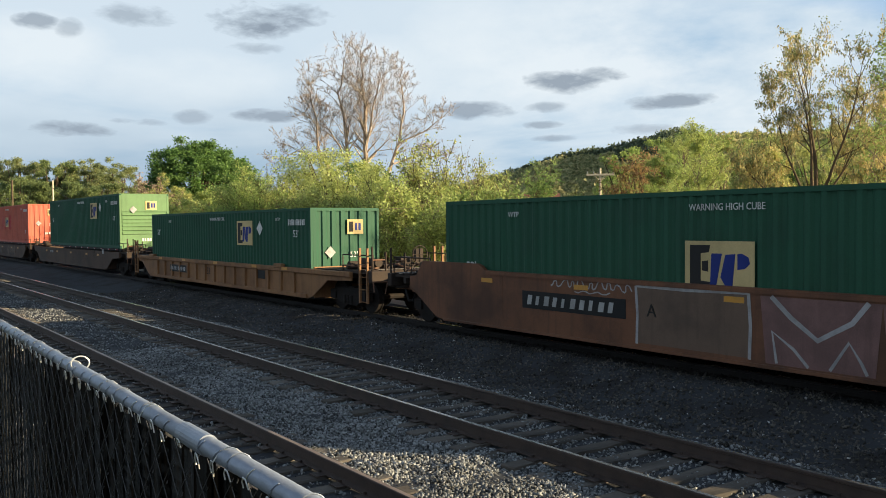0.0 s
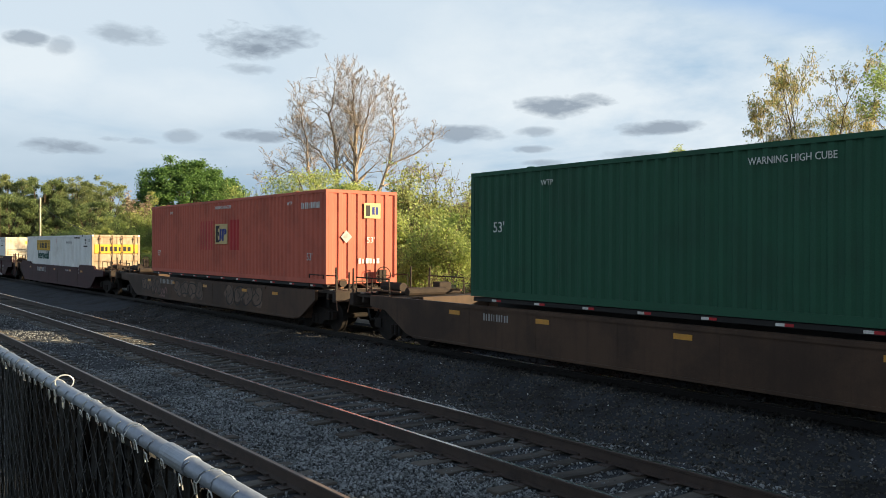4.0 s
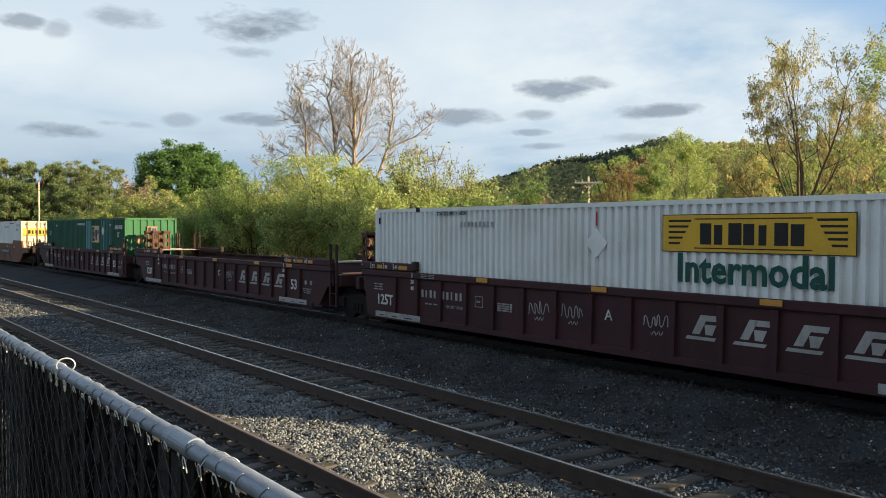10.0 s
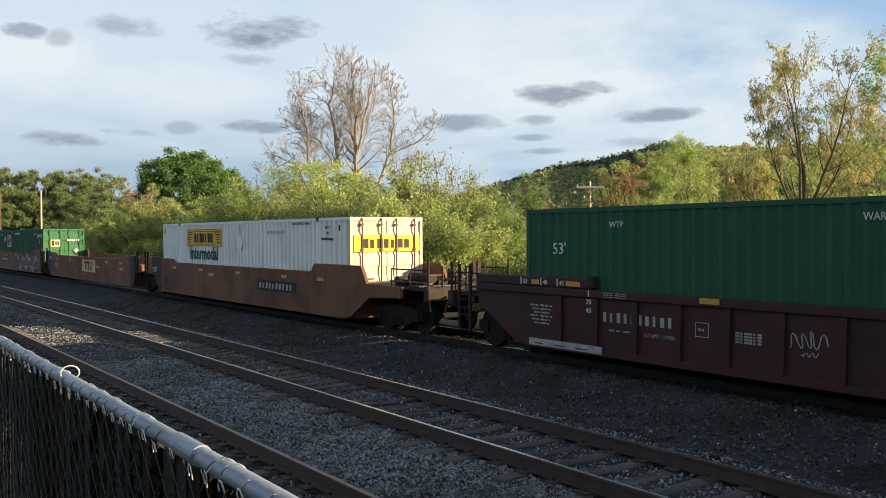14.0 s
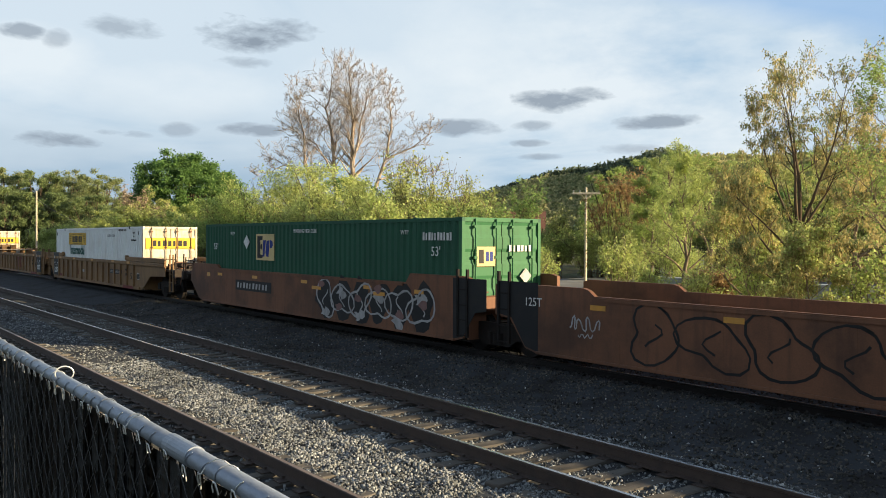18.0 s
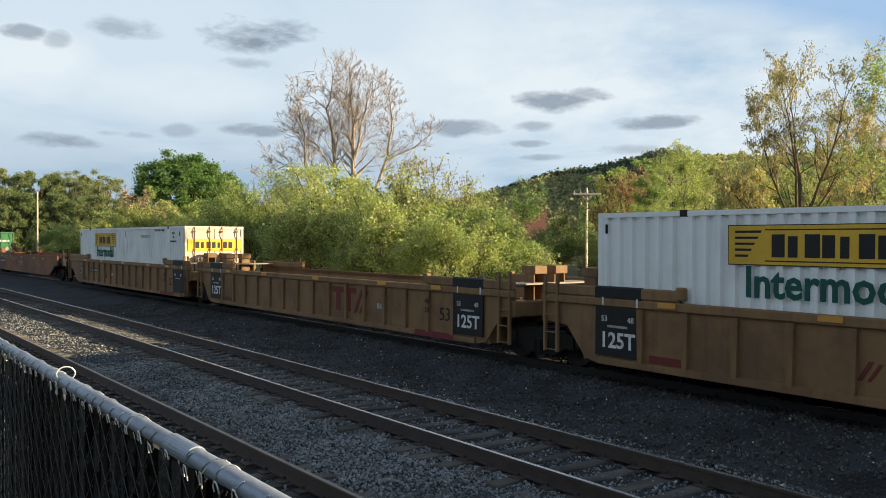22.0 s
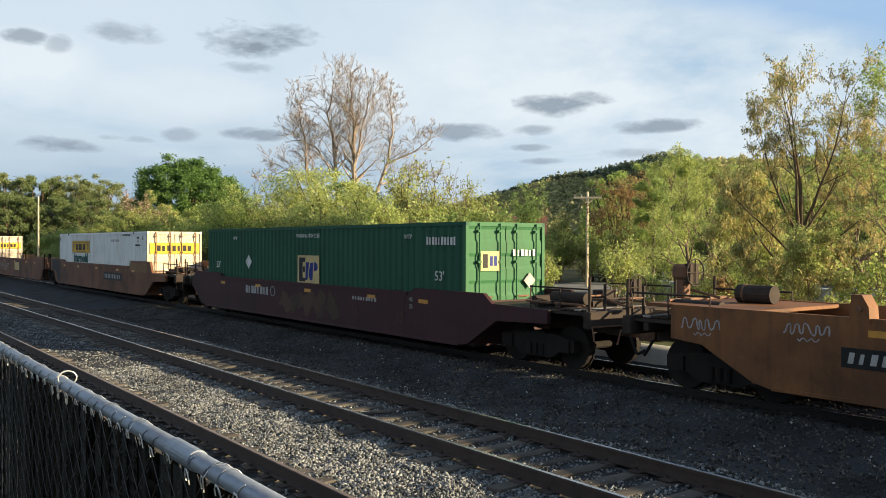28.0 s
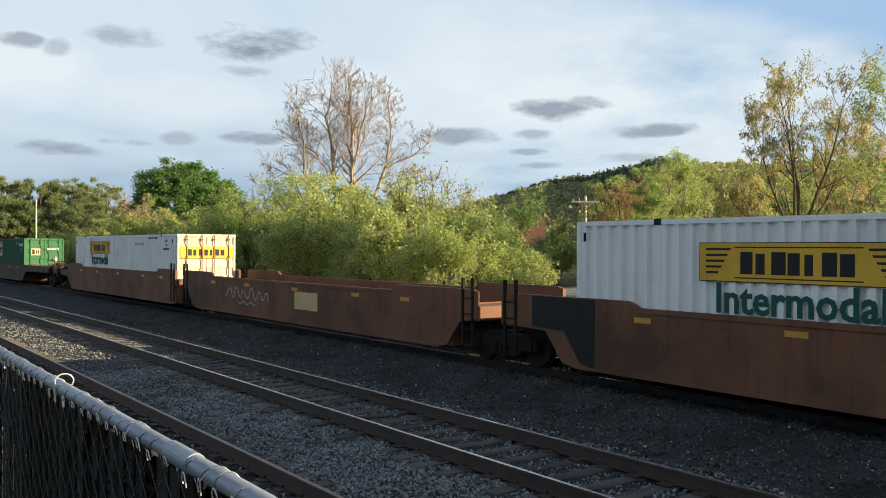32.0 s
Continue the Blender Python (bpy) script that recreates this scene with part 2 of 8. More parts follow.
def leafy(name, colour, other, glow=0.45, spread=0.35):
    """Leaves: each its own shade between two greens, letting light through."""
    m = bpy.data.materials.new(name)
    m.use_nodes = True
    n, link = m.node_tree.nodes, m.node_tree.links.new
    b = n["Principled BSDF"]
    out = n["Material Output"]
    geo, info = n.new("ShaderNodeNewGeometry"), n.new("ShaderNodeObjectInfo")
    mx = n.new("ShaderNodeMix")
    mx.data_type = "RGBA"
    mx.inputs[6].default_value, mx.inputs[7].default_value = (*colour, 1), (*other, 1)
    add = n.new("ShaderNodeMath")
    add.operation = "MULTIPLY_ADD"
    link(info.outputs["Random"], add.inputs[0])
    add.inputs[1].default_value = 0.45
    sc = n.new("ShaderNodeMath")
    sc.operation = "MULTIPLY"
    link(geo.outputs["Random Per Island"], sc.inputs[0])
    sc.inputs[1].default_value = 0.6
    link(sc.outputs[0], add.inputs[2])
    co, drift = n.new("ShaderNodeTexCoord"), n.new("ShaderNodeTexNoise")
    drift.inputs["Scale"].default_value, drift.inputs["Detail"].default_value = 0.9, 3.0
    link(co.outputs["Object"], drift.inputs["Vector"])
    tone = n.new("ShaderNodeMath")
    tone.operation = "MULTIPLY_ADD"
    link(drift.outputs[0], tone.inputs[0])
    tone.inputs[1].default_value = 1.4
    link(add.outputs[0], tone.inputs[2])
    shift = n.new("ShaderNodeMath")
    shift.operation, shift.use_clamp = "SUBTRACT", True
    link(tone.outputs[0], shift.inputs[0])
    shift.inputs[1].default_value = 0.72
    link(shift.outputs[0], mx.inputs[0])
    hsv = n.new("ShaderNodeHueSaturation")
    v = n.new("ShaderNodeMath")
    v.operation = "MULTIPLY_ADD"
    link(geo.outputs["Random Per Island"], v.inputs[0])
    v.inputs[1].default_value, v.inputs[2].default_value = 2 * spread, 1 - spread
    link(v.outputs[0], hsv.inputs["Value"])
    link(mx.outputs[2], hsv.inputs["Color"])
    b.inputs["Roughness"].default_value = 0.55
    b.inputs["Specular IOR Level"].default_value = 0.25
    link(hsv.outputs[0], b.inputs["Base Color"])
    tr = n.new("ShaderNodeBsdfTranslucent")
    link(hsv.outputs[0], tr.inputs["Color"])
    ms = n.new("ShaderNodeMixShader")
    ms.inputs[0].default_value = glow
    link(b.outputs[0], ms.inputs[1])
    link(tr.outputs[0], ms.inputs[2])
    link(ms.outputs[0], out.inputs[0])
    return m


RUST = (0.11, 0.055, 0.03)
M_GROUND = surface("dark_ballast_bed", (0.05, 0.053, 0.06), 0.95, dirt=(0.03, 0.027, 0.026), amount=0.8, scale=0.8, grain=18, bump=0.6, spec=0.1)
M_STONE = surface("crushed_stone", (0.193, 0.198, 0.2), 0.85, dirt=(0.06, 0.061, 0.062), amount=0.55, scale=0.6, grain=60, bump=0.2, island=0.85, spec=0.2)
M_TIE = surface("weathered_tie_wood", (0.112, 0.098, 0.085), 0.9, dirt=(0.045, 0.041, 0.039), amount=0.7, scale=2.5, grain=30, bump=0.5, each=0.3, spec=0.1, stretch=(1, 0.25, 1))
M_RAIL = surface("rusty_rail_steel", (0.05, 0.032, 0.025), 0.75, dirt=(0.024, 0.017, 0.015), amount=0.6, scale=4, grain=60, bump=0.2)
M_RAILTOP = surface("polished_rail_top", (0.4, 0.385, 0.37), 0.27, metal=0.9, dirt=(0.25, 0.21, 0.18), amount=0.5, scale=3, grain=80, bump=0.03)
M_RUSTTOP = surface("rusted_rail_top", (0.2, 0.14, 0.1), 0.5, metal=0.3, dirt=(0.1, 0.06, 0.045), amount=0.5, scale=3, grain=80, bump=0.05)
# near-black copies of rail and tie: shade under the train put into colour
M_SHADERAIL = surface("shade_black_rail", (0.014, 0.011, 0.01), 0.7, dirt=(0.008, 0.007, 0.007), amount=0.5, scale=4, grain=60, spec=0.25)
M_SHADETIE = surface("shade_black_tie_wood", (0.02, 0.017, 0.015), 0.9, dirt=(0.009, 0.008, 0.008), amount=0.6, scale=2.5, grain=30, bump=0.5, each=0.3, spec=0.15)
M_EARTH = surface("rough_grass_earth", (0.07, 0.075, 0.03), 0.95, dirt=(0.045, 0.035, 0.022), amount=0.8, scale=0.15, grain=3, bump=0.5, spec=0.1)
M_PALEGROUND = surface("pale_gravel_path", (0.36, 0.33, 0.28), 0.95, dirt=(0.2, 0.18, 0.14), amount=0.6, scale=0.6, grain=12, bump=0.4, spec=0.1)
M_DARKSTEEL = surface("grimy_dark_steel", (0.014, 0.012, 0.011), 0.85, dirt=(0.032, 0.019, 0.013), amount=0.4, spec=0.2, scale=4, grain=50)
M_WHITE = surface("white_marking_paint", (0.62, 0.62, 0.6), 0.6, dirt=(0.25, 0.2, 0.17), amount=0.5, scale=6)
M_GREY = surface("faded_grey_paint", (0.32, 0.32, 0.32), 0.6, dirt=(0.12, 0.1, 0.09), amount=0.6, scale=5)
M_BLACK = surface("black_paint", (0.008, 0.008, 0.009), 0.6, dirt=(0.022, 0.018, 0.014), amount=0.4, spec=0.3)
M_REFLECT = surface("yellow_reflector_tape", (0.52, 0.24, 0.03), 0.4, dirt=(0.3, 0.16, 0.04), amount=0.4, scale=8)
M_BARK = surface("brown_bark", (0.10, 0.075, 0.05), 0.9, dirt=(0.04, 0.03, 0.02), amount=0.6, scale=4, bump=0.3, spec=0.1)
M_PALE = surface("pale_sycamore_bark", (0.42, 0.34, 0.27), 0.85, dirt=(0.16, 0.11, 0.08), amount=0.7, scale=1.2, bump=0.3, spec=0.1)
M_POLE = surface("weathered_pole_wood", (0.56, 0.48, 0.36), 0.9, dirt=(0.34, 0.28, 0.2), amount=0.45, scale=3, spec=0.1)


# ---- mesh helpers ----
def part(name, bm, material, parent=None, label=""):
    """One bmesh as one mesh object under a thing or a part."""
    me = bpy.data.meshes.new(name)
    bm.to_mesh(me)
    bm.free()
    return part_mesh(name, me, material, parent, label)


def part_mesh(name, me, material, parent=None, label=""):
    if material and not me.materials:
        me.materials.append(material)
    ob = new(name, me)
    if parent:
        ob.parent = parent
    if label:
        ob["label"] = label
    return ob


def thing(name, label, category, group="", m=None):
    ob = new(name)
    ob.empty_display_size = 0.3
    if m is not None:
        ob.matrix_basis = m
    return tagged(ob, label, category, group)


def box(bm, x0, x1, y0, y1, z0, z1):
    v = [bm.verts.new(c) for c in ((x0, y0, z0), (x1, y0, z0), (x1, y1, z0), (x0, y1, z0), (x0, y0, z1), (x1, y0, z1), (x1, y1, z1), (x0, y1, z1))]
    for f in ((3, 2, 1, 0), (4, 5, 6, 7), (0, 1, 5, 4), (1, 2, 6, 5), (2, 3, 7, 6), (3, 0, 4, 7)):
        bm.faces.new([v[i] for i in f])
    return bm


def boxes(*list_of):
    bm = bmesh.new()
    for b in list_of:
        box(bm, *b)
    return bm


def soft_box(x0, x1, y0, y1, z0, z1, r=0.02):
    bm = boxes((x0, x1, y0, y1, z0, z1))
    bmesh.ops.bevel(bm, geom=bm.edges[:], offset=r, segments=1, affect="EDGES")
    return bm


def slab(bm, pts, y0, y1):
    """A polygon in x and z, drawn out from y0 to y1."""
    a = [bm.verts.new((x, y0, z)) for x, z in pts]
    b = [bm.verts.new((x, y1, z)) for x, z in pts]
    bm.faces.new(a)
    bm.faces.new(b[::-1])
    for i in range(len(pts)):
        j = (i + 1) % len(pts)
        bm.faces.new((a[j], a[i], b[i], b[j]))
    bmesh.ops.recalc_face_normals(bm, faces=bm.faces[:])
    return bm


def rod(bm, p, q, r, n=8, r2=None):
    p, q = Vector(p), Vector(q)
    z = (q - p).normalized()
    x = z.orthogonal().normalized()
    y = z.cross(x)
    ring = []
    for c, rr in ((p, r), (q, r if r2 is None else r2)):
        ring.append([bm.verts.new(c + (x * math.cos(k * math.tau / n) + y * math.sin(k * math.tau / n)) * rr) for k in range(n)])
    for k in range(n):
        bm.faces.new((ring[0][k], ring[0][(k + 1) % n], ring[1][(k + 1) % n], ring[1][k]))
    bm.faces.new(ring[0][::-1])
    bm.faces.new(ring[1])
    return bm


def tube(bm, pts, r, n=6):
    """One bent rod through the points, its rings joined."""
    pts = [Vector(p) for p in pts]
    prev, u = None, None
    for i, p in enumerate(pts):
        d = (pts[min(i + 1, len(pts) - 1)] - pts[max(i - 1, 0)]).normalized()
        u = d.orthogonal() if u is None else u - d * u.dot(d)
        u = u.normalized()
        w = d.cross(u)
        ring = [bm.verts.new(p + (u * math.cos(k * math.tau / n) + w * math.sin(k * math.tau / n)) * r) for k in range(n)]
        if prev:
            for k in range(n):
                bm.faces.new((prev[k], prev[(k + 1) % n], ring[(k + 1) % n], ring[k]))
        else:
            bm.faces.new(ring[::-1])
        prev = ring
    bm.faces.new(prev)
    return bm


def np_mesh(name, verts, faces, smooth=False):
    """A mesh from arrays; all faces have the same number of corners."""
    verts, faces = np.asarray(verts, np.float32), np.asarray(faces, np.int32)
    me = bpy.data.meshes.new(name)
    me.vertices.add(len(verts))
    me.vertices.foreach_set("co", verts.ravel())
    k = faces.shape[1]
    me.loops.add(faces.size)
    me.loops.foreach_set("vertex_index", faces.ravel())
    me.polygons.add(len(faces))
    me.polygons.foreach_set("loop_start", np.arange(0, faces.size, k, dtype=np.int32))
    if smooth:
        me.polygons.foreach_set("use_smooth", np.ones(len(faces), bool))
    me.update(calc_edges=True)
    return me


TEXTS = {}


def lettering(words, size, material, parent, x, y, z, face="side", name="lettering", label="", squeeze=1.0, align="CENTER", bold=False):
    """Flat letters: on a side that looks towards -y, or on an end that looks towards +x."""
    key = (words, align, bold)
    if key not in TEXTS:
        cu = bpy.data.curves.new("letters", "FONT")
        cu.body, cu.size, cu.align_x, cu.align_y, cu.extrude, cu.resolution_u = words, 1.0, align, "CENTER", 0.004, 2
        cu.offset = 0.022 if bold else 0.0
        ob = bpy.data.objects.new("letters", cu)
        me = bpy.data.meshes.new_from_object(ob)
        bpy.data.objects.remove(ob)
        TEXTS[key] = me
    me = TEXTS[key].copy()
    me.materials.clear()
    spin = Matrix.Rotation(radians(90), 4, "X") if face == "side" else Matrix.Rotation(radians(90), 4, "Z") @ Matrix.Rotation(radians(90), 4, "X")
    me.transform(Matrix.Translation((x, y, z)) @ spin @ Matrix.Diagonal((size * squeeze, size, 1, 1)))
    return part_mesh(name, me, material, parent, label)


def bars(material, parent, x, y, z, w, h, n=1, gap=0.3, name="marking", label="", face="side", slant=0.0):
    """Writing that is not spelled out: a row of plain bars, each a part."""
    step = w / n
    for i in range(n):
        a = -w / 2 + i * step
        b = a + step * (1 - gap) * (1.0, 0.72, 1.1, 0.9, 0.62, 1.05)[i % 6]
        hh = h * (1.0, 0.92, 1.0, 0.96, 0.9, 1.0, 0.94)[i % 7]
        q = [(a - slant * h / 2, -h / 2), (b - slant * h / 2, -h / 2), (b + slant * h / 2, hh - h / 2), (a + slant * h / 2, hh - h / 2)]
        bm = bmesh.new()
        if face == "side":
            slab(bm, [(x + u, z + v) for u, v in q], y - 0.004, y + 0.004)
        else:
            vs = [[bm.verts.new((x + d, y + u, z + v)) for u, v in q] for d in (-0.004, 0.004)]
            bm.faces.new(vs[0][::-1])
            bm.faces.new(vs[1])
            for k in range(4):
                bm.faces.new((vs[0][k], vs[0][(k + 1) % 4], vs[1][(k + 1) % 4], vs[1][k]))
        part(name, bm, material, parent, label)

# ---- ground, tracks ----
def bed(off, s=0.0):
    """Height of the ground across the line."""
    # the hump at 15.55 to 16.0 is added to keep sun from under the train
    pts = ((-3000, 0.02), (0.6, 0.02), (1.5, 0.0), (2.1, -0.19), (8.9, -0.195), (9.8, -0.36), (11.2, -0.34), (12.2, -0.14), (15.15, -0.14), (15.55, 0.3), (16.0, 0.3), (17.6, -0.75), (24.0, -1.0), (60.0, -1.25), (3000, -1.25))
    for (a, za), (b, zb) in zip(pts, pts[1:]):
        if off <= b:
            return za + (zb - za) * (off - a) / (b - a)
    return pts[-1][1]


def build_ground():
    offs = [-3000, -800, -200, -60, -20, -8, -3, 0.6] + [1.0 + 0.25 * i for i in range(64)] + [17.5, 18.5, 20, 22, 24, 28, 33, 40, 50, 60, 80, 110, 160, 250, 500, 1000, 3000]
    ss = [-3000, -1500, -800, -500, -350, -260, -210, -180, -160, -140, -120, -105, -92, -80, -70, -62, -55] + [-50 + 0.5 * i for i in range(109)] + [6, 9, 14, 22, 35, 60, 100, 200, 500, 1500, 3000]
    bm = bmesh.new()
    grid = []
    for s in ss:
        row = []
        for o in offs:
            x, y = on_line(s, o)
            z = bed(o)
            if 1.5 < o < 17 and -60 < s < 10:
                z += 0.035 * noise.noise((s * 1.7, o * 1.7, 0)) + 0.02 * noise.noise((s * 5, o * 5, 3)) - 0.02
            elif o >= 17 and o < 500:
                z += 0.18 * noise.noise((s * 0.2, o * 0.2, 5))
            row.append(bm.verts.new((x, y if abs(o) < 900 else o, z)))
        grid.append(row)
    for i in range(len(ss) - 1):
        for j in range(len(offs) - 1):
            f = bm.faces.new((grid[i][j], grid[i + 1][j], grid[i + 1][j + 1], grid[i][j + 1]))
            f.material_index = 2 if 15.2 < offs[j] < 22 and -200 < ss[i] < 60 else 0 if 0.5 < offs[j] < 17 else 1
            f.smooth = True
    bmesh.ops.recalc_face_normals(bm, faces=bm.faces[:])
    me = bpy.data.meshes.new("ground")
    bm.to_mesh(me)
    bm.free()
    if me.polygons[0].normal.z < 0:
        me.flip_normals()
    me.materials.append(M_GROUND)
    me.materials.append(M_EARTH)
    me.materials.append(M_PALEGROUND)
    tagged(new("ground", me), "dark stone ballast beds and rough grassy earth", "ground", kind="structure")


build_ground()
RAIL_SHAPE = [(-0.07, -0.172), (0.07, -0.172), (0.07, -0.158), (0.012, -0.14), (0.010, -0.045), (0.036, -0.034), (0.036, -0.008), (0.026, 0.0), (-0.026, 0.0), (-0.036, -0.008), (-0.036, -0.034), (-0.010, -0.045), (-0.012, -0.14), (-0.07, -0.158)]


def rail(name, off, parent, web, head, s0=-170.0, s1=40.0):
    bm = bmesh.new()
    n = int((s1 - s0) / 3)
    prev = None
    for i in range(n + 1):
        s = s0 + (s1 - s0) * i / n
        x, y = on_line(s, off)
        ring = [bm.verts.new((x, y + a, b)) for a, b in RAIL_SHAPE]
        if prev:
            for k in range(len(ring)):
                f = bm.faces.new((prev[k], prev[(k + 1) % len(ring)], ring[(k + 1) % len(ring)], ring[k]))
                f.material_index = 1 if k == 7 else 0
        prev = ring
    bmesh.ops.recalc_face_normals(bm, faces=bm.faces[:])
    ob = part(name, bm, web, parent)
    ob.data.materials.append(head)
    return ob


def tie_mesh(k, wood):
    rng = random.Random(k)
    bm = soft_box(-0.112, 0.112, -1.28, 1.28, -0.30, -0.178, 0.012)
    bmesh.ops.subdivide_edges(bm, edges=[e for e in bm.edges if abs(e.verts[0].co.y - e.verts[1].co.y) > 1], cuts=6)
    for v in bm.verts:
        v.co += Vector((rng.uniform(-0.012, 0.012), rng.uniform(-0.02, 0.02), rng.uniform(-0.012, 0.006) if v.co.z > -0.25 else 0))
    me = bpy.data.meshes.new("sleeper")
    bm.to_mesh(me)
    bm.free()
    me.materials.append(wood)
    return me


def plate_mesh():
    me = bpy.data.meshes.new("tie_plate")
    bm = boxes((-0.09, 0.09, -0.19, 0.19, -0.179, -0.165), (-0.06, -0.035, -0.09, -0.06, -0.166, -0.135), (0.035, 0.06, 0.06, 0.09, -0.166, -0.135))
    bm.to_mesh(me)
    bm.free()
    me.materials.append(M_RAIL)
    return me


TIES, SHADETIES, PLATE = [tie_mesh(k, M_TIE) for k in range(4)], [tie_mesh(k, M_SHADETIE) for k in range(4)], plate_mesh()


def railway(name, centre, label, s0, s1, web=M_RAIL, head=M_RAILTOP, ties=TIES):
    root = tagged(new(name), label, "railway track", kind="structure")
    for side in (-0.7525, 0.7525):
        rail("rail", centre + side, root, web, head)
    rng = random.Random(int(centre * 10))
    s = s0
    while s < s1:
        x, y = on_line(s, centre)
        ob = part_mesh("sleeper", ties[rng.randrange(4)], None, root)
        ob.matrix_basis = pose(x + rng.uniform(-0.03, 0.03), y + rng.uniform(-0.05, 0.05), rng.uniform(-0.012, 0.004), 0, 0, turn_at(s) + rng.uniform(-1.2, 1.2) + (180 if rng.random() < 0.5 else 0))
        if s > -26 and ties is TIES:
            for side in (-0.7525, 0.7525):
                pl = part_mesh("tie_plate", PLATE, None, root)
                pl.matrix_basis = pose(x, y + side, 0.003, 0, 0, turn_at(s) + (180 if rng.random() < 0.5 else 0))
        s += 0.5 + rng.uniform(-0.03, 0.03)
    return root


railway("track_near", NEAR_RAIL - 0.7525, "near railway track with rusty rails on old wooden sleepers", -40, 12, head=M_RUSTTOP)
railway("track_middle", MID_TRACK, "railway track with brown rails, wooden sleepers and grey ballast", -70, 12)
railway("track_train", TRAIN_LINE, "railway track under the freight train, in dark ballast", -40, 12, M_SHADERAIL, M_RAILTOP, SHADETIES)


def gravel(name, count, s0, s1, o0, o1, seed, size, label, material=None, lift=0.0):
    """Loose crushed stones, each a rough little block."""
    rng = np.random.default_rng(seed)
    u = rng.random(count)
    s = s1 - (s1 - s0) * u ** 1.6
    o = o0 + (o1 - o0) * rng.random(count)
    # stones lie mostly between the sleepers, few on them
    ok = np.ones(count, bool)
    for c in (NEAR_RAIL - 0.7525, MID_TRACK, TRAIN_LINE):
        for side in (-0.7525, 0.7525):
            ok &= abs(o - c - side) > 0.085
        ok &= ~((abs(o - c) < 0.7) & (rng.random(count) < 0.35))
        ok &= ~((abs(o - c) < 1.27) & (((s + 400) % 0.5 < 0.1) | ((s + 400) % 0.5 > 0.4)) & (rng.random(count) < 0.22))
    s, o = s[ok], o[ok]
    m = len(s)
    base = np.array([(1, 0, 0), (-1, 0, 0), (0, 1, 0), (0, -1, 0), (0.5, 0.5, 0.9), (-0.5, -0.5, -0.9)], float) * 0.62
    tri = np.array([(0, 2, 4), (2, 1, 4), (1, 3, 4), (3, 0, 4), (2, 0, 5), (1, 2, 5), (3, 1, 5), (0, 3, 5)])
    sz = size * (0.45 + rng.random((m, 1, 1)) ** 1.5) * (0.7 + 0.6 * rng.random((m, 1, 3)))
    v = (base[None] + rng.normal(0, 0.13, (m, 6, 3))) * sz
    q = rng.normal(size=(m, 4))
    q /= np.linalg.norm(q, axis=1)[:, None]
    w, x, y, z = q.T
    R = np.stack([1 - 2 * (y * y + z * z), 2 * (x * y - z * w), 2 * (x * z + y * w), 2 * (x * y + z * w), 1 - 2 * (x * x + z * z), 2 * (y * z - x * w), 2 * (x * z - y * w), 2 * (y * z + x * w), 1 - 2 * (x * x + y * y)], 1).reshape(m, 3, 3)
    v = np.einsum("mij,mkj->mki", R, v)
    zz = np.array([bed(float(b)) for b in o]) + lift
    zz += np.array([0.035 * noise.noise((a * 1.7, b * 1.7, 0)) + 0.02 * noise.noise((a * 5, b * 5, 3)) for a, b in zip(s, o)]) - 0.02
    v += np.stack([s, o - BEND * s * s / 2, zz + size * 0.22], 1)[:, None]
    me = np_mesh(name, v.reshape(-1, 3), (tri[None] + 6 * np.arange(m)[:, None, None]).reshape(-1, 3))
    me.materials.append(material or M_STONE)
    tagged(new(name, me), label, "gravel", kind="stuff")


gravel("ballast_stones", 68000, -40, 9, 2.0, 9.7, 3, 0.033, "loose grey and tan crushed stone between the rails")
gravel("ballast_stones", 52000, -20, -2, 4.6, 6.7, 7, 0.033, "loose grey and tan crushed stone between two tracks")
gravel("ballast_stones", 30000, -34, 6, 6.5, 8.8, 8, 0.033, "loose grey crushed stone round the sleepers")
M_DARKGRAVEL = surface("dark_brown_gravel", (0.085, 0.077, 0.067), 0.85, dirt=(0.02, 0.018, 0.016), amount=0.6, scale=0.8, grain=50, island=0.8, spec=0.25)
gravel("dark_gravel", 42000, -40, 9, 9.3, 12.75, 11, 0.035, "dark gravel and dirt beside the train's track", M_DARKGRAVEL)
# black stones stand in for the dark under the train
M_SHADESTONE = surface("shade_black_ballast", (0.026, 0.023, 0.021), 0.8, dirt=(0.009, 0.008, 0.008), amount=0.6, scale=0.8, grain=50, island=0.8, spec=0.25)
gravel("black_ballast", 20000, -45, 9, 12.6, 15.0, 12, 0.04, "ballast coloured black for the shade under the train", M_SHADESTONE, 0.03)
M_SCRAP = surface("pale_scraps", (0.42, 0.42, 0.41), 0.4, dirt=(0.3, 0.28, 0.25), amount=0.4, scale=6, island=0.4)
gravel("pale_litter", 420, -40, -1, 9.0, 12.4, 21, 0.03, "scattered pale scraps and bright stones on the ballast", M_SCRAP)
gravel("pale_litter", 70, -16.6, -12.6, 9.2, 10.2, 22, 0.034, "patch of pale shiny scraps on the ballast", M_SCRAP)

# ---- freight train ----
MOVING = []          # things of the train with their place along the line at 16 s


def travelled(t):
    d = t - 16.0
    return 11.173 * d - 0.02732 * d * d / 2 + 0.000502 * d ** 3 / 6


def aboard(ob, s):
    MOVING.append((ob, s))
    x, y = on_line(s + travelled(0), TRAIN_LINE)
    ob.matrix_basis = pose(x, y, 0, 0, 0, turn_at(s + travelled(0)))
    return ob


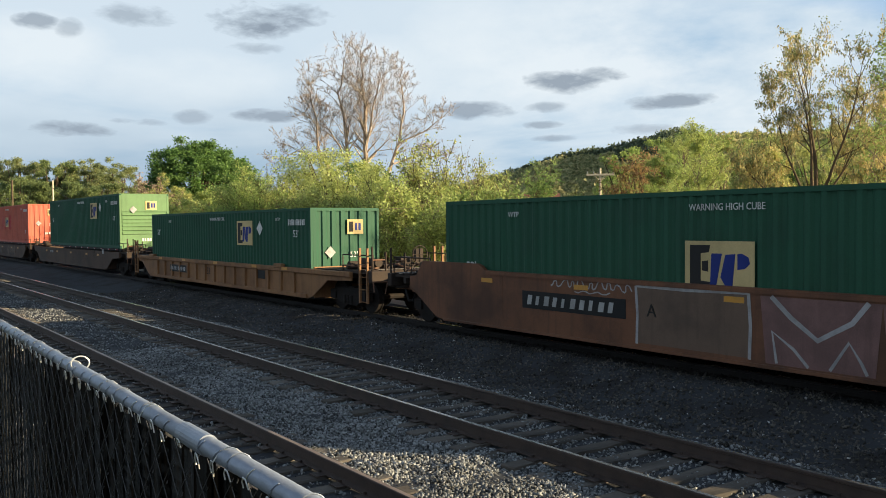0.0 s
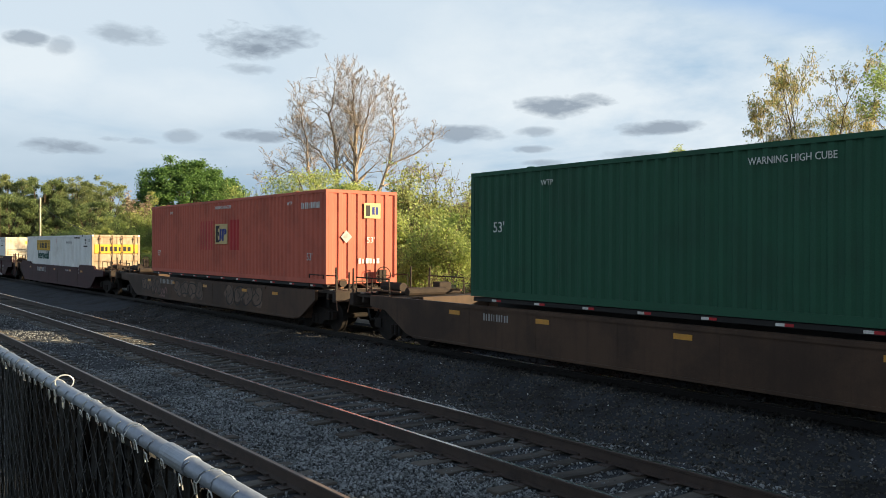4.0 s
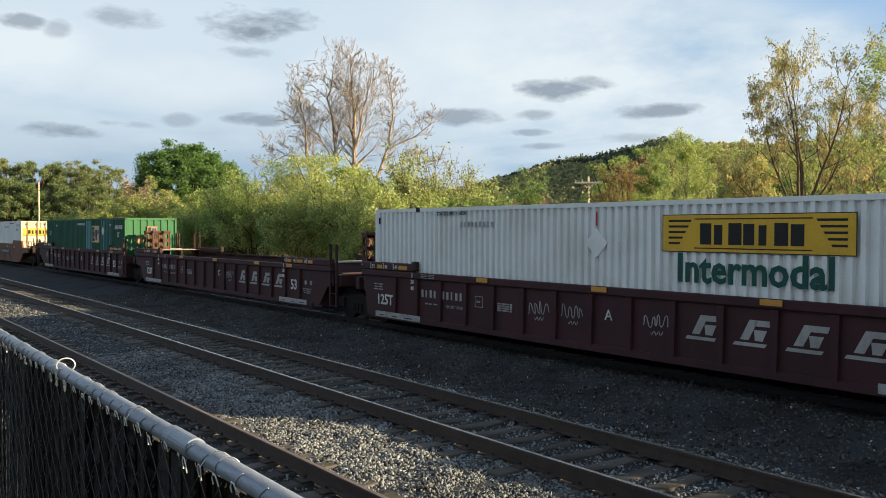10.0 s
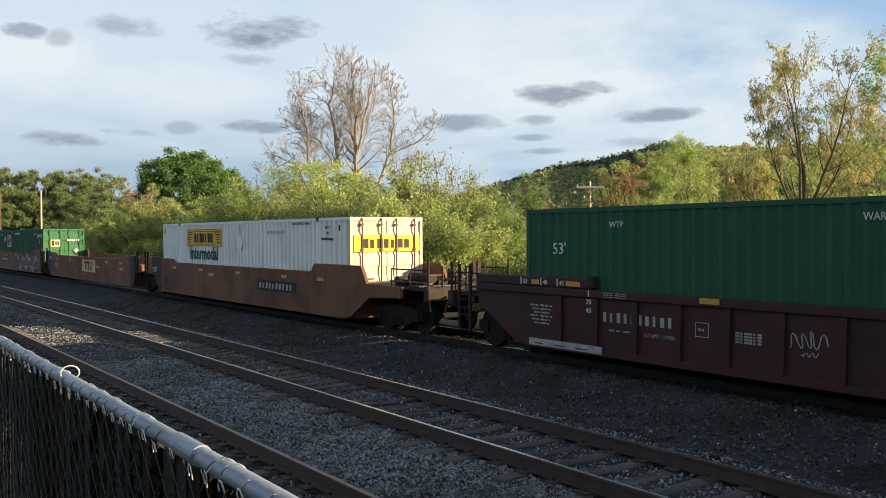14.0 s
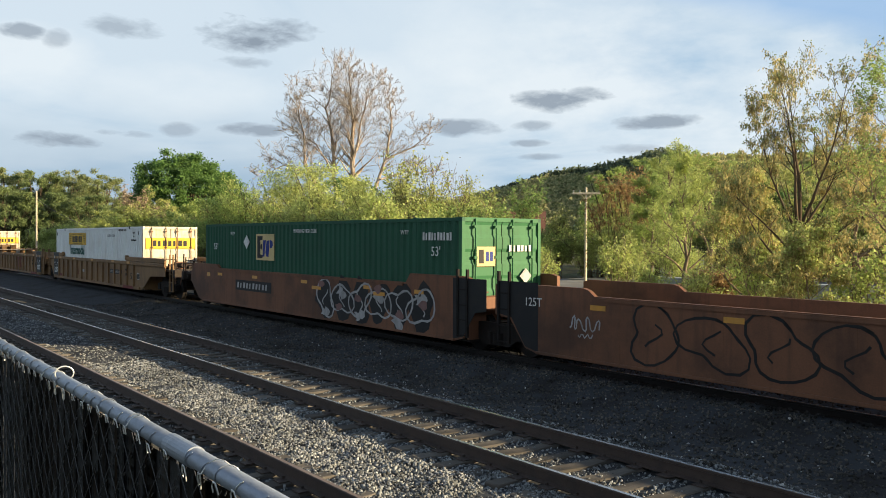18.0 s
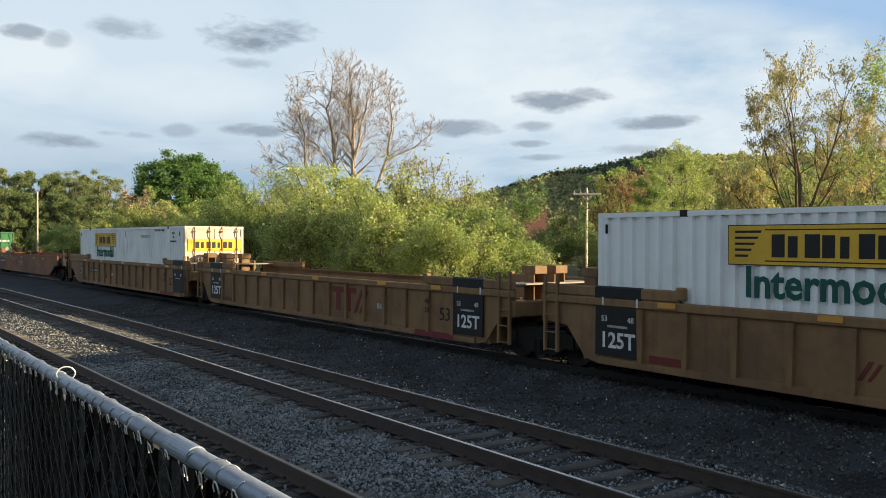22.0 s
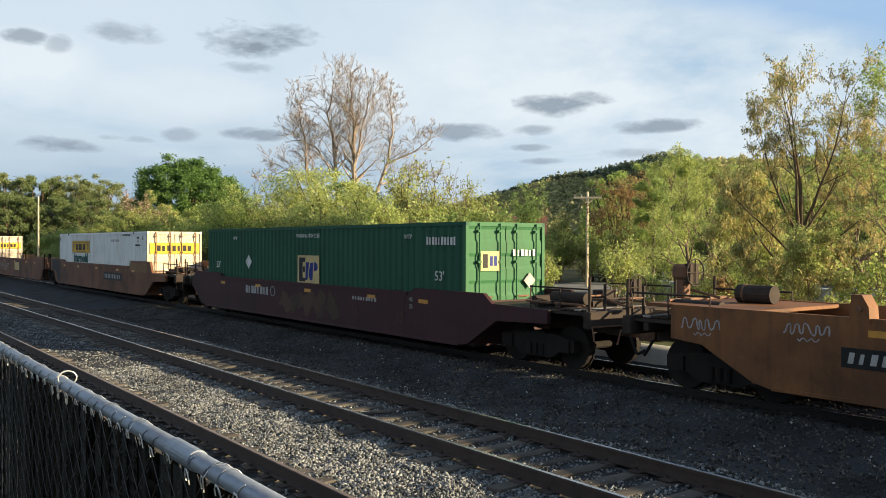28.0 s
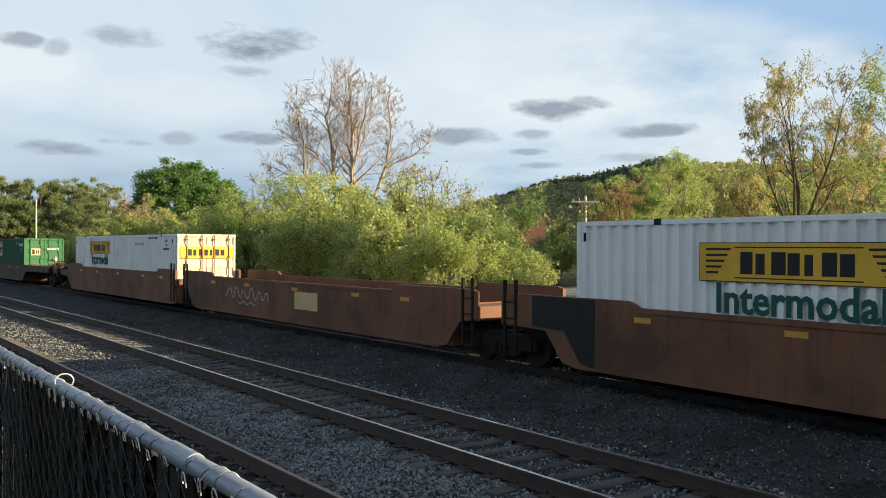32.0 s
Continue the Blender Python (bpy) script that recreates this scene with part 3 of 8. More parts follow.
def paint(name, colour, **kw):
    kw = {"dirt": tuple(c * 0.4 + 0.01 for c in colour), "amount": 0.55, "scale": 0.9, "grain": 45, "streak": 0.5, "bump": 0.08, "rough": 0.65, "spec": 0.25, **kw}
    return surface(name, colour, **kw)


M_GREEN = paint("dark_green_container_paint", (0.018, 0.08, 0.046), amount=0.3, streak=0.25)
M_GREEN_L = paint("light_green_container_paint", (0.12, 0.215, 0.1), amount=0.35, streak=0.3)
# lighter copy of the dark green: sunlight on the ends put into colour
M_GREEN_SUNLIT = paint("sunlit_green_end_paint", (0.036, 0.135, 0.058), amount=0.35, streak=0.3)
M_REDBOX = paint("faded_red_container_paint", (0.47, 0.115, 0.075), amount=0.35, streak=0.25)
M_REDNEW = paint("bright_red_repaint", (0.40, 0.03, 0.035), amount=0.2, streak=0.1)
M_WHITEBOX = paint("dirty_white_container_paint", (0.74, 0.75, 0.74), dirt=(0.42, 0.37, 0.31), amount=0.25, streak=0.2, grain=90, bump=0.03)
M_WHITEDOOR = paint("rust_stained_white_doors", (0.54, 0.49, 0.4), dirt=(0.3, 0.17, 0.09), amount=0.5, scale=1.1, streak=0.6, grain=60, bump=0.03)
# brown grime, with the deeper shade on these doors mixed into the colour
M_DIRTYDOOR = paint("grimed_shaded_white_doors", (0.4, 0.31, 0.22), dirt=(0.2, 0.12, 0.07), amount=0.6, scale=1.1, streak=0.6, grain=60, bump=0.03)
M_TEAL = paint("teal_patch_paint", (0.12, 0.28, 0.32), amount=0.4)
M_TEAL2 = paint("dark_teal_patch_paint", (0.04, 0.16, 0.15), amount=0.4)
M_TAN = paint("faded_tan_panel", (0.27, 0.18, 0.09), amount=0.4, streak=0.3)
M_CREAM = paint("cream_logo_panel", (0.55, 0.42, 0.2), amount=0.3, streak=0.2)
M_YELLOW = paint("yellow_logo_panel", (0.64, 0.38, 0.04), amount=0.3, streak=0.2)
M_NAVY = paint("navy_logo_paint", (0.015, 0.03, 0.18), amount=0.2, streak=0.1)
M_INK = paint("dark_logo_paint", (0.02, 0.018, 0.018), amount=0.2, streak=0.1)
M_LETTER_GREEN = paint("dark_green_letters", (0.012, 0.075, 0.06), amount=0.15, streak=0.1)
M_RUSTY = surface("rusty_steel", (0.16, 0.075, 0.04), 0.8, dirt=(0.05, 0.03, 0.02), amount=0.7, scale=5, grain=40)
LEN, HALF, TALL = 16.15, 1.295, 2.9


def ribbed_sheet(x0, x1, z0, z1, y, pitch=0.28, depth=0.035, out=-1, slope=0.2):
    """A wall pressed into upright waves, looking towards -y (out = -1) or +y."""
    n = max(1, round((x1 - x0) / pitch))
    step = (x1 - x0) / n
    prof = []
    for i in range(n):
        a = x0 + i * step
        prof += [(a, 0), (a + step * (0.5 - slope), 0), (a + step * 0.5, depth), (a + step * (1 - slope), depth)]
    prof.append((x1, 0))
    bm = bmesh.new()
    lo = [bm.verts.new((a, y - out * d, z0)) for a, d in prof]
    hi = [bm.verts.new((a, y - out * d, z1)) for a, d in prof]
    for i in range(len(prof) - 1):
        q = (lo[i], lo[i + 1], hi[i + 1], hi[i])
        bm.faces.new(q if out < 0 else q[::-1])
    return bm


def end_wave(y0, y1, z0, z1, x, flip, pitch=0.24, depth=0.03, level=False):
    """An end wall pressed into waves, upright or level; looks along +x (flip = 1) or -x."""
    n = max(1, round(((z1 - z0) if level else (y1 - y0)) / pitch))
    a0, a1 = (z0, z1) if level else (y0, y1)
    step = (a1 - a0) / n
    prof = []
    for i in range(n):
        a = a0 + i * step
        prof += [(a, 0), (a + step * 0.4, 0), (a + step * 0.52, depth), (a + step * 0.88, depth)]
    prof.append((a1, 0))
    bm = bmesh.new()
    mk = (lambda a, b, d: bm.verts.new((x - flip * d, b, a))) if level else (lambda a, b, d: bm.verts.new((x - flip * d, a, b)))
    b0, b1 = (y0, y1) if level else (z0, z1)
    lo, hi = [mk(a, b0, d) for a, d in prof], [mk(a, b1, d) for a, d in prof]
    for i in range(len(prof) - 1):
        bm.faces.new((lo[i], lo[i + 1], hi[i + 1], hi[i]))
    bmesh.ops.recalc_face_normals(bm, faces=bm.faces[:])
    return bm


def badge_two_tone(root, x, z, face="side", w=1.4, h=1.0, y=-HALF - 0.008, panel=None):
    """Cream panel with dark and blue plain forms."""
    text = "cream panel with dark and blue plain shapes"
    if face == "side":
        pl = part("logo_panel", boxes((x - w / 2, x + w / 2, y - 0.004, y + 0.004, z - h / 2, z + h / 2)), panel or M_CREAM, root, text)
        y2 = y - 0.007

        def form(pts, m):
            part("logo_shape", slab(bmesh.new(), [(x + w * u, z + h * v) for u, v in pts], y2 - 0.003, y2 + 0.003), m, pl)

        form([(-0.42, -0.42), (-0.14, -0.42), (-0.12, -0.3), (-0.26, -0.28), (-0.26, 0.26), (-0.14, 0.28), (-0.12, 0.42), (-0.42, 0.42)], M_INK)
        form([(-0.24, -0.08), (-0.15, -0.1), (-0.15, 0.12), (-0.24, 0.1)], M_INK)
        form([(-0.12, -0.36), (-0.03, -0.36), (0.05, 0.26), (-0.1, 0.26)], M_NAVY)
        form([(0.03, -0.2), (0.1, -0.36), (0.2, -0.36), (0.24, 0.26), (0.1, 0.24)], M_NAVY)
        form([(0.27, -0.04), (0.37, -0.02), (0.44, 0.08), (0.42, 0.2), (0.33, 0.27), (0.27, 0.26)], M_NAVY)
    else:
        xx = x
        pl = part("logo_panel", boxes((xx - 0.004, xx + 0.004, y - w / 2, y + w / 2, z - h / 2, z + h / 2)), panel or M_CREAM, root, text)
        part("logo_shape", boxes((xx + 0.004, xx + 0.009, y - w * 0.4, y - w * 0.14, z - h * 0.35, z + h * 0.35)), M_INK, pl)
        for k in (-0.02, 0.2):
            part("logo_shape", boxes((xx + 0.004, xx + 0.009, y + w * k, y + w * (k + 0.15), z - h * 0.25, z + h * 0.25)), M_NAVY, pl)


def diamond(root, x, z, y=-HALF - 0.01, r=0.22, face="side", material=None):
    bm = bmesh.new()
    if face == "side":
        slab(bm, [(x - r, z), (x, z - r), (x + r, z), (x, z + r)], y - 0.005, y + 0.005)
    else:
        vs = [[bm.verts.new((x + d, y + a, z + b)) for a, b in ((-r, 0), (0, -r), (r, 0), (0, r))] for d in (-0.005, 0.005)]
        bm.faces.new(vs[0][::-1])
        bm.faces.new(vs[1])
        for k in range(4):
            bm.faces.new((vs[0][k], vs[0][(k + 1) % 4], vs[1][(k + 1) % 4], vs[1][k]))
    part("placard_holder", bm, material or M_WHITE, root, "pale diamond-shaped placard holder")


def container(s_left, base, coat, kind, label, end="doors", end_coat=None, badge_at=None, dia_at=None, repaint=(), badge_z=2.07, mark_z=2.05, badge_size=(1.42, 0.9), drop=0.0, faded_end=False):
    """A 53 foot container: pressed walls, posts at the ends and at the lifting frames, roof, doors."""
    root = aboard(thing("shipping_container", label, "container", "containers on the train"), s_left + LEN / 2)
    root["base"] = base
    X = LEN / 2
    z0, z1 = base, base + TALL
    end_coat = end_coat or (M_WHITEDOOR if kind == "white" else coat)
    posts = (-6.03, 6.1)
    for y, out, nm in ((-HALF + 0.012, -1, "near"), (HALF - 0.012, 1, "far")):
        for a, b in ((-X + 0.1, posts[0] - 0.06), (posts[0] + 0.06, posts[1] - 0.06), (posts[1] + 0.06, X - 0.1)):
            part("side_panel", ribbed_sheet(a, b, z0 + 0.14, z1 - 0.08, y, 0.28 if kind != "white" else 0.2 if end == "level" else 0.29, 0.042 if kind != "white" else 0.075, out, 0.2 if kind != "white" else 0.09), coat, root)
        o = -1 if out < 0 else 1
        yy = sorted((o * HALF, o * (HALF - 0.09)))
        part("bottom_rail", boxes((-X, X, yy[0], yy[1], z0, z0 + 0.15)), coat, root)
        part("top_rail", boxes((-X, X, yy[0], yy[1], z1 - 0.09, z1)), coat, root)
        for px in posts:
            part("lifting_post", boxes((px - 0.07, px + 0.07, yy[0], yy[1], z0 + 0.15, z1 - 0.09)), coat, root)
            part("corner_casting", soft_box(px - 0.09, px + 0.09, min(yy[0], yy[0] - 0.006 * (o < 0)), yy[1] + 0.006 * (o > 0), z1 - 0.11, z1 + 0.02, 0.012), M_INK if kind == "white" else coat, root)
        for e in (-1, 1):
            a, b = sorted((e * X, e * (X - 0.12)))
            part("corner_post", boxes((a, b, yy[0], yy[1], z0 + 0.15, z1 - 0.09)), coat if e < 0 else end_coat, root)
    roof = bmesh.new()
    n = 40
    for i in range(n):
        a = -X + 0.05 + (LEN - 0.1) * i / n
        b = a + (LEN - 0.1) / n
        box(roof, a, a + (b - a) * 0.55, -HALF + 0.09, HALF - 0.09, z1 - 0.06, z1 - 0.012)
        box(roof, a + (b - a) * 0.55, b, -HALF + 0.09, HALF - 0.09, z1 - 0.06, z1 - 0.03)
    part("roof", roof, coat, root)
    part("floor", boxes((-X + 0.1, X - 0.1, -HALF + 0.09, HALF - 0.09, z0 + 0.03, z0 + 0.13)), M_DARKSTEEL, root)
    part("end_wall", end_wave(-HALF + 0.1, HALF - 0.1, z0 + 0.15, z1 - 0.09, -X + 0.03, -1), coat, root)
    part("end_header", boxes((X - 0.1, X, -HALF + 0.09, HALF - 0.09, z1 - 0.1, z1)), end_coat, root)
    part("end_sill", boxes((X - 0.1, X, -HALF + 0.09, HALF - 0.09, z0, z0 + 0.16)), end_coat, root)
    if end == "doors":
        for a, b in ((-HALF + 0.1, -0.012), (0.012, HALF - 0.1)):
            dr = part("door", end_wave(a, b, z0 + 0.16, z1 - 0.1, X - 0.02, 1, 0.62, 0.028, True), end_coat, root)
            rods = (a + 0.3, b - 0.22)
            for y in rods:
                bm = bmesh.new()
                rod(bm, (X + 0.03, y, z0 + 0.05), (X + 0.03, y, z1 - 0.03), 0.021, 6)
                for z in (z0 + 0.2, z0 + 0.9, z0 + 1.9, z1 - 0.25):
                    box(bm, X - 0.02, X + 0.05, y - 0.05, y + 0.05, z, z + 0.06)
                part("lock_rod", bm, M_RUSTY if kind == "white" else end_coat, dr)
            bm = boxes((X + 0.02, X + 0.05, rods[0] + 0.02, rods[0] + 0.4, z0 + 1.05, z0 + 1.09))
            part("door_handle", bm, M_RUSTY, dr)
    elif end == "level":
        ep = part("end_panel", boxes((X - 0.04, X - 0.006, -HALF + 0.1, HALF - 0.1, z0 + 1.95, z1 - 0.1)), end_coat, root)
        part("end_kick_plate", boxes((X - 0.04, X - 0.006, -HALF + 0.1, HALF - 0.1, z0 + 0.16, z0 + 0.72)), end_coat, ep)
        for k in range(6):
            za = z0 + 0.74 + 0.2 * k
            bm = bmesh.new()
            lo, hi = [], []
            for yy in (-HALF + 0.13, HALF - 0.13):
                lo.append([bm.verts.new(c) for c in ((X - 0.06, yy, za), (X + 0.012, yy, za + 0.02), (X + 0.012, yy, za + 0.1), (X - 0.06, yy, za + 0.19))])
            for q in range(4):
                bm.faces.new((lo[0][q], lo[0][(q + 1) % 4], lo[1][(q + 1) % 4], lo[1][q]))
            bm.faces.new(lo[0][::-1])
            bm.faces.new(lo[1])
            bmesh.ops.recalc_face_normals(bm, faces=bm.faces[:])
            part("end_louvre", bm, end_coat, ep)
        part("end_backing", boxes((X - 0.1, X - 0.065, -HALF + 0.1, HALF - 0.1, z0 + 0.72, z0 + 1.95)), end_coat, ep)
    else:
        part("end_panel", end_wave(-HALF + 0.1, HALF - 0.1, z0 + 0.16, z1 - 0.1, X - 0.01, 1, 0.33, 0.045), end_coat, root)
    ys = -HALF - 0.006
    if kind in ("green", "red"):
        bx = badge_at if badge_at is not None else 0.0
        for x0, x1, m in repaint:
            part("repainted_patch", ribbed_sheet(x0, x1, z0 + (1.0 if m is M_REDNEW else 0.15), z1 - (0.78 if m is M_REDNEW else 0.1), -HALF + 0.008, 0.28, 0.042, -1), m, root, "patch of different paint")
        badge_two_tone(root, bx, z0 + badge_z, w=badge_size[0], h=badge_size[1])
        if dia_at is not None:
            diamond(root, dia_at, z0 + badge_z + 0.17, r=0.25)
        lettering("WARNING HIGH CUBE", 0.175, M_WHITE, root, 0.12, ys, z0 + 2.6, name="warning_lettering", label="small white capital letters", squeeze=0.85)
        lettering("53'", 0.34, M_WHITE, root, -7.05, ys, z0 + mark_z, name="length_lettering", label="white length marking")
        lettering("53'", 0.34, M_WHITE, root, 7.03, ys, z0 + mark_z, name="length_lettering", label="white length marking")
        bars(M_WHITE, root, 7.1, ys, z0 + 2.44, 1.25, 0.2, 10, 0.4, "number_marking", "white row of small marks")
        for px in posts:
            lettering("WTP", 0.17, M_WHITE, root, px + (0.55 if px < 0 else -0.45), ys, z1 - 0.36, name="lift_lettering", label="tiny white letters")
        yb = -0.55 if end == "doors" else 0.05 if faded_end else 0.35
        badge_two_tone(root, X + 0.02, z1 - 0.62 if end != "doors" else z1 - 0.95, "end", 0.5 if faded_end else 0.6, 0.42 if faded_end else 0.48, yb, M_TAN if faded_end else M_CREAM)
        if end == "waves":
            lettering("53'", 0.26, M_WHITE, root, X + 0.008, 0.3, z0 + 1.35, "end", "length_lettering")
        diamond(root, X + 0.03, z0 + (2.05 if end == "level" else 1.8 if faded_end else 1.45), -0.6 if end != "doors" else 0.75, 0.27 if faded_end else 0.2, "end", M_TAN if faded_end else M_GREY)
        bars(M_WHITE, root, X + 0.012, 0.6 if end == "doors" else 0.25, z1 - 0.75 if end == "doors" else z0 + (0.7 if end == "waves" else 0.45), 0.8, 0.16, 6, 0.3, "number_marking", "", "end")
    else:
        bx, bz = badge_at if badge_at is not None else -3.3, z0 + 2.3 - drop
        pl = part("logo_panel", boxes((bx - 1.8, bx + 1.8, ys - 0.003, ys + 0.004, bz - 0.335, bz + 0.335)), M_INK, root, "yellow panel with a dark border")
        part("logo_field", boxes((bx - 1.785, bx + 1.785, ys - 0.006, ys - 0.003, bz - 0.32, bz + 0.32)), M_YELLOW, pl)
        bars(M_INK, pl, bx + 0.02, ys - 0.007, bz - 0.01, 2.0, 0.37, 7, 0.2, "logo_shape", "row of dark plain bars")
        for d in (-1, 1):
            for k in range(5):
                q = [(bx + d * (1.16 + 0.06 * k), bz + 0.24 - 0.1 * k), (bx + d * 1.66, bz + 0.24 - 0.1 * k), (bx + d * 1.66, bz + 0.2 - 0.1 * k), (bx + d * (1.18 + 0.06 * k), bz + 0.2 - 0.1 * k)]
                part("logo_stripe", slab(bmesh.new(), q, ys - 0.009, ys - 0.005), M_INK, pl)
        for zz in (-0.26, 0.25):
            part("logo_stripe", boxes((bx - 1.1, bx + 1.1, ys - 0.009, ys - 0.005, bz + zz - 0.01, bz + zz + 0.01)), M_INK, pl)
        lettering("Intermodal", 0.72, M_LETTER_GREEN, root, bx + 0.0, ys, z0 + 1.66 - drop, name="word_lettering", label="bold dark green word", squeeze=0.93, bold=True)
        lettering("STACK LIMIT 3 HIGH", 0.13, M_INK, root, -4.6 if bx > 0 else 5.0, ys, z1 - 0.16, name="limit_lettering", label="small black capital letters")
        lettering("WTP", 0.14, M_INK, root, 6.75, ys, z1 - 0.3, name="lift_lettering")
        lettering("OR", 0.12, M_INK, root, 6.75, ys, z1 - 0.47, name="lift_lettering")
        bars(M_INK, root, 6.75, ys, z1 - 0.64, 0.75, 0.075, 12, 0.35, "lift_marking")
        bars(M_GREY, root, 3.2 if bx < 0 else -3.6, ys, z1 - 0.42, 1.3, 0.13, 9, 0.45, "number_marking", "faint grey row of marks")
        for px in (-X + 0.22, X - 0.62):
            part("lifting_slot", soft_box(px - 0.028, px + 0.028, ys - 0.006, ys + 0.02, z1 - 0.4, z1 - 0.22, 0.004), M_DARKSTEEL, root)
        if dia_at is not None:
            diamond(root, dia_at, z0 + 2.1, r=0.3, material=M_WHITEBOX)
            part("red_mark", boxes((dia_at - 0.02, dia_at + 0.02, ys - 0.004, ys + 0.004, z0 + 2.43, z0 + 2.72)), M_REDNEW, root)
        if end == "doors":
            pe = part("logo_panel", boxes((X + 0.004, X + 0.01, -HALF + 0.12, HALF - 0.12, z0 + 1.87, z0 + 2.37)), M_YELLOW, root, "yellow band on the door end")
            bars(M_INK, pe, X + 0.014, 0.0, z0 + 2.12, 1.7, 0.27, 7, 0.3, "logo_shape", "", "end")
        else:
            pe = part("logo_panel", boxes((X + 0.002, X + 0.008, 0.1, 1.05, z1 - 0.55, z1 - 0.3)), M_YELLOW, root, "small yellow panel")
            bars(M_INK, pe, X + 0.012, 0.57, z1 - 0.425, 0.5, 0.12, 6, 0.3, "logo_shape", "", "end")
            lettering("Intermodal", 0.17, M_LETTER_GREEN, root, X + 0.004, 0.57, z1 - 0.66, "end", "word_lettering")
    return root


def chassis(s_left, label):
    """A road chassis under a high-riding container: rails, cross members, tape, bumper and lights."""
    root = aboard(thing("container_chassis", label, "chassis", "chassis under containers"), s_left + LEN / 2)
    X = LEN / 2
    for y in (-1.2, -0.45, 0.45, 1.2):
        h = 0.1 if abs(y) > 1 else 0.3
        part("rail_beam", soft_box(-X + 0.05, X - 0.02, y - 0.05, y + 0.05, 1.455 - h, 1.455, 0.008), M_INK, root)
    for k in range(12):
        x = -X + 0.4 + (LEN - 0.8) * k / 11
        part("cross_member", boxes((x - 0.04, x + 0.04, -1.148, 1.148, 1.33, 1.43)), M_INK, root)
    for k in range(11):
        x = -X + 0.9 + (LEN - 1.8) * k / 10
        part("tape_strip", boxes((x - 0.16, x, -1.258, -1.251, 1.375, 1.425)), M_WHITE, root, "white reflective strip")
        part("tape_strip", boxes((x, x + 0.16, -1.258, -1.251, 1.375, 1.425)), M_REDNEW, root, "red reflective strip")
    part("bumper", soft_box(X - 0.12, X + 0.02, -1.2, 1.2, 1.0, 1.12, 0.015), M_RUSTY, root)
    for y in (-0.8, 0.8):
        part("bumper_strut", boxes((X - 0.1, X - 0.02, y - 0.05, y + 0.05, 1.12, 1.355)), M_INK, root)
    for y in (-1.0, -0.3, 0.3, 1.0):
        part("tail_light", soft_box(X + 0.0, X + 0.05, y - 0.1, y + 0.1, 1.18, 1.32, 0.01), M_WHITE if abs(y) < 0.5 else M_REDNEW, root)
    part("bogie_box", soft_box(X - 3.4, X - 0.6, -0.9, 0.9, 0.5, 1.15, 0.05), M_INK, root)


LOW, HIGH = 0.29, 1.47
GREEN_TXT = "dark green corrugated container with cream logo panel"
WHITE_TXT = "white ribbed container with yellow logo panel"
container(165.42, LOW, M_GREEN, "green", GREEN_TXT + " in graffitied wagon", "waves", badge_at=-0.02, badge_z=1.56, mark_z=1.3)
container(141.9, LOW, M_GREEN, "green", GREEN_TXT + " in ochre wagon", "waves", badge_at=2.83, dia_at=4.18)
container(120.45, HIGH, M_GREEN, "green", "dark green container with pale ribbed end, riding high", "level", M_GREEN_L, badge_at=3.0, dia_at=4.35, mark_z=1.6)
container(97.25, HIGH, M_REDBOX, "red", "faded red corrugated container with bright repainted patch", "waves", badge_at=-0.03, badge_z=1.6, mark_z=0.81, badge_size=(1.2, 0.76), repaint=((-2.15, -0.8, M_REDNEW), (0.75, 1.66, M_REDNEW)))
container(71.2, LOW, M_WHITEBOX, "white", WHITE_TXT + " and dirty doors", "doors", M_DIRTYDOOR, dia_at=0.1)
container(47.6, LOW, M_WHITEBOX, "white", WHITE_TXT + " and plain sunlit end", "level", badge_at=3.6, dia_at=0.17)
container(8.55, LOW, M_GREEN, "green", "green container with teal painted stripes beside its logo", "waves", M_GREEN_SUNLIT, badge_at=3.0, dia_at=4.38, faded_end=True, repaint=((1.11, 2.27, M_TEAL), (4.07, 4.9, M_TEAL), (4.9, 5.95, M_TEAL2)))
container(-15.2, LOW, M_WHITEBOX, "white", WHITE_TXT + " in a brown wagon", "doors", dia_at=0.25)
container(-54.44, LOW, M_GREEN, "green", GREEN_TXT + " above black graffiti", "doors", M_GREEN_SUNLIT, badge_at=-2.74, dia_at=-4.24)
container(-78.2, LOW, M_WHITEBOX, "white", WHITE_TXT + " in an ochre wagon", "doors")
container(-117.25, LOW, M_WHITEBOX, "white", WHITE_TXT + " beside ochre posts", "doors", dia_at=0.16)
container(-164.3, LOW, M_GREEN, "green", GREEN_TXT + " in maroon wagon", "doors", M_GREEN_SUNLIT, badge_at=0.16, dia_at=-4.29, badge_z=1.54, mark_z=1.55)
container(-187.8, LOW, M_WHITEBOX, "white", WHITE_TXT + " in plain brown wagon", "doors", drop=0.16)
container(-227.0, LOW, M_WHITEBOX, "white", WHITE_TXT + " near the train's rear", "doors")
container(-256.4, LOW, M_GREEN, "green", GREEN_TXT + ", far back", "doors", M_GREEN_SUNLIT, badge_at=0.1)
# never in view; added ahead of the rest to shade the ground
container(189.0, LOW, M_WHITEBOX, "white", WHITE_TXT + " added out of view for its shadow", "doors")
chassis(120.45, "black road chassis with red and white strips")
chassis(97.25, "black road chassis under the red container")

# ---- chain-link fence beside the camera ----
FENCE_Y, FENCE_TOP, F0, F1 = 0.605, 2.21, -7.4, 1.7


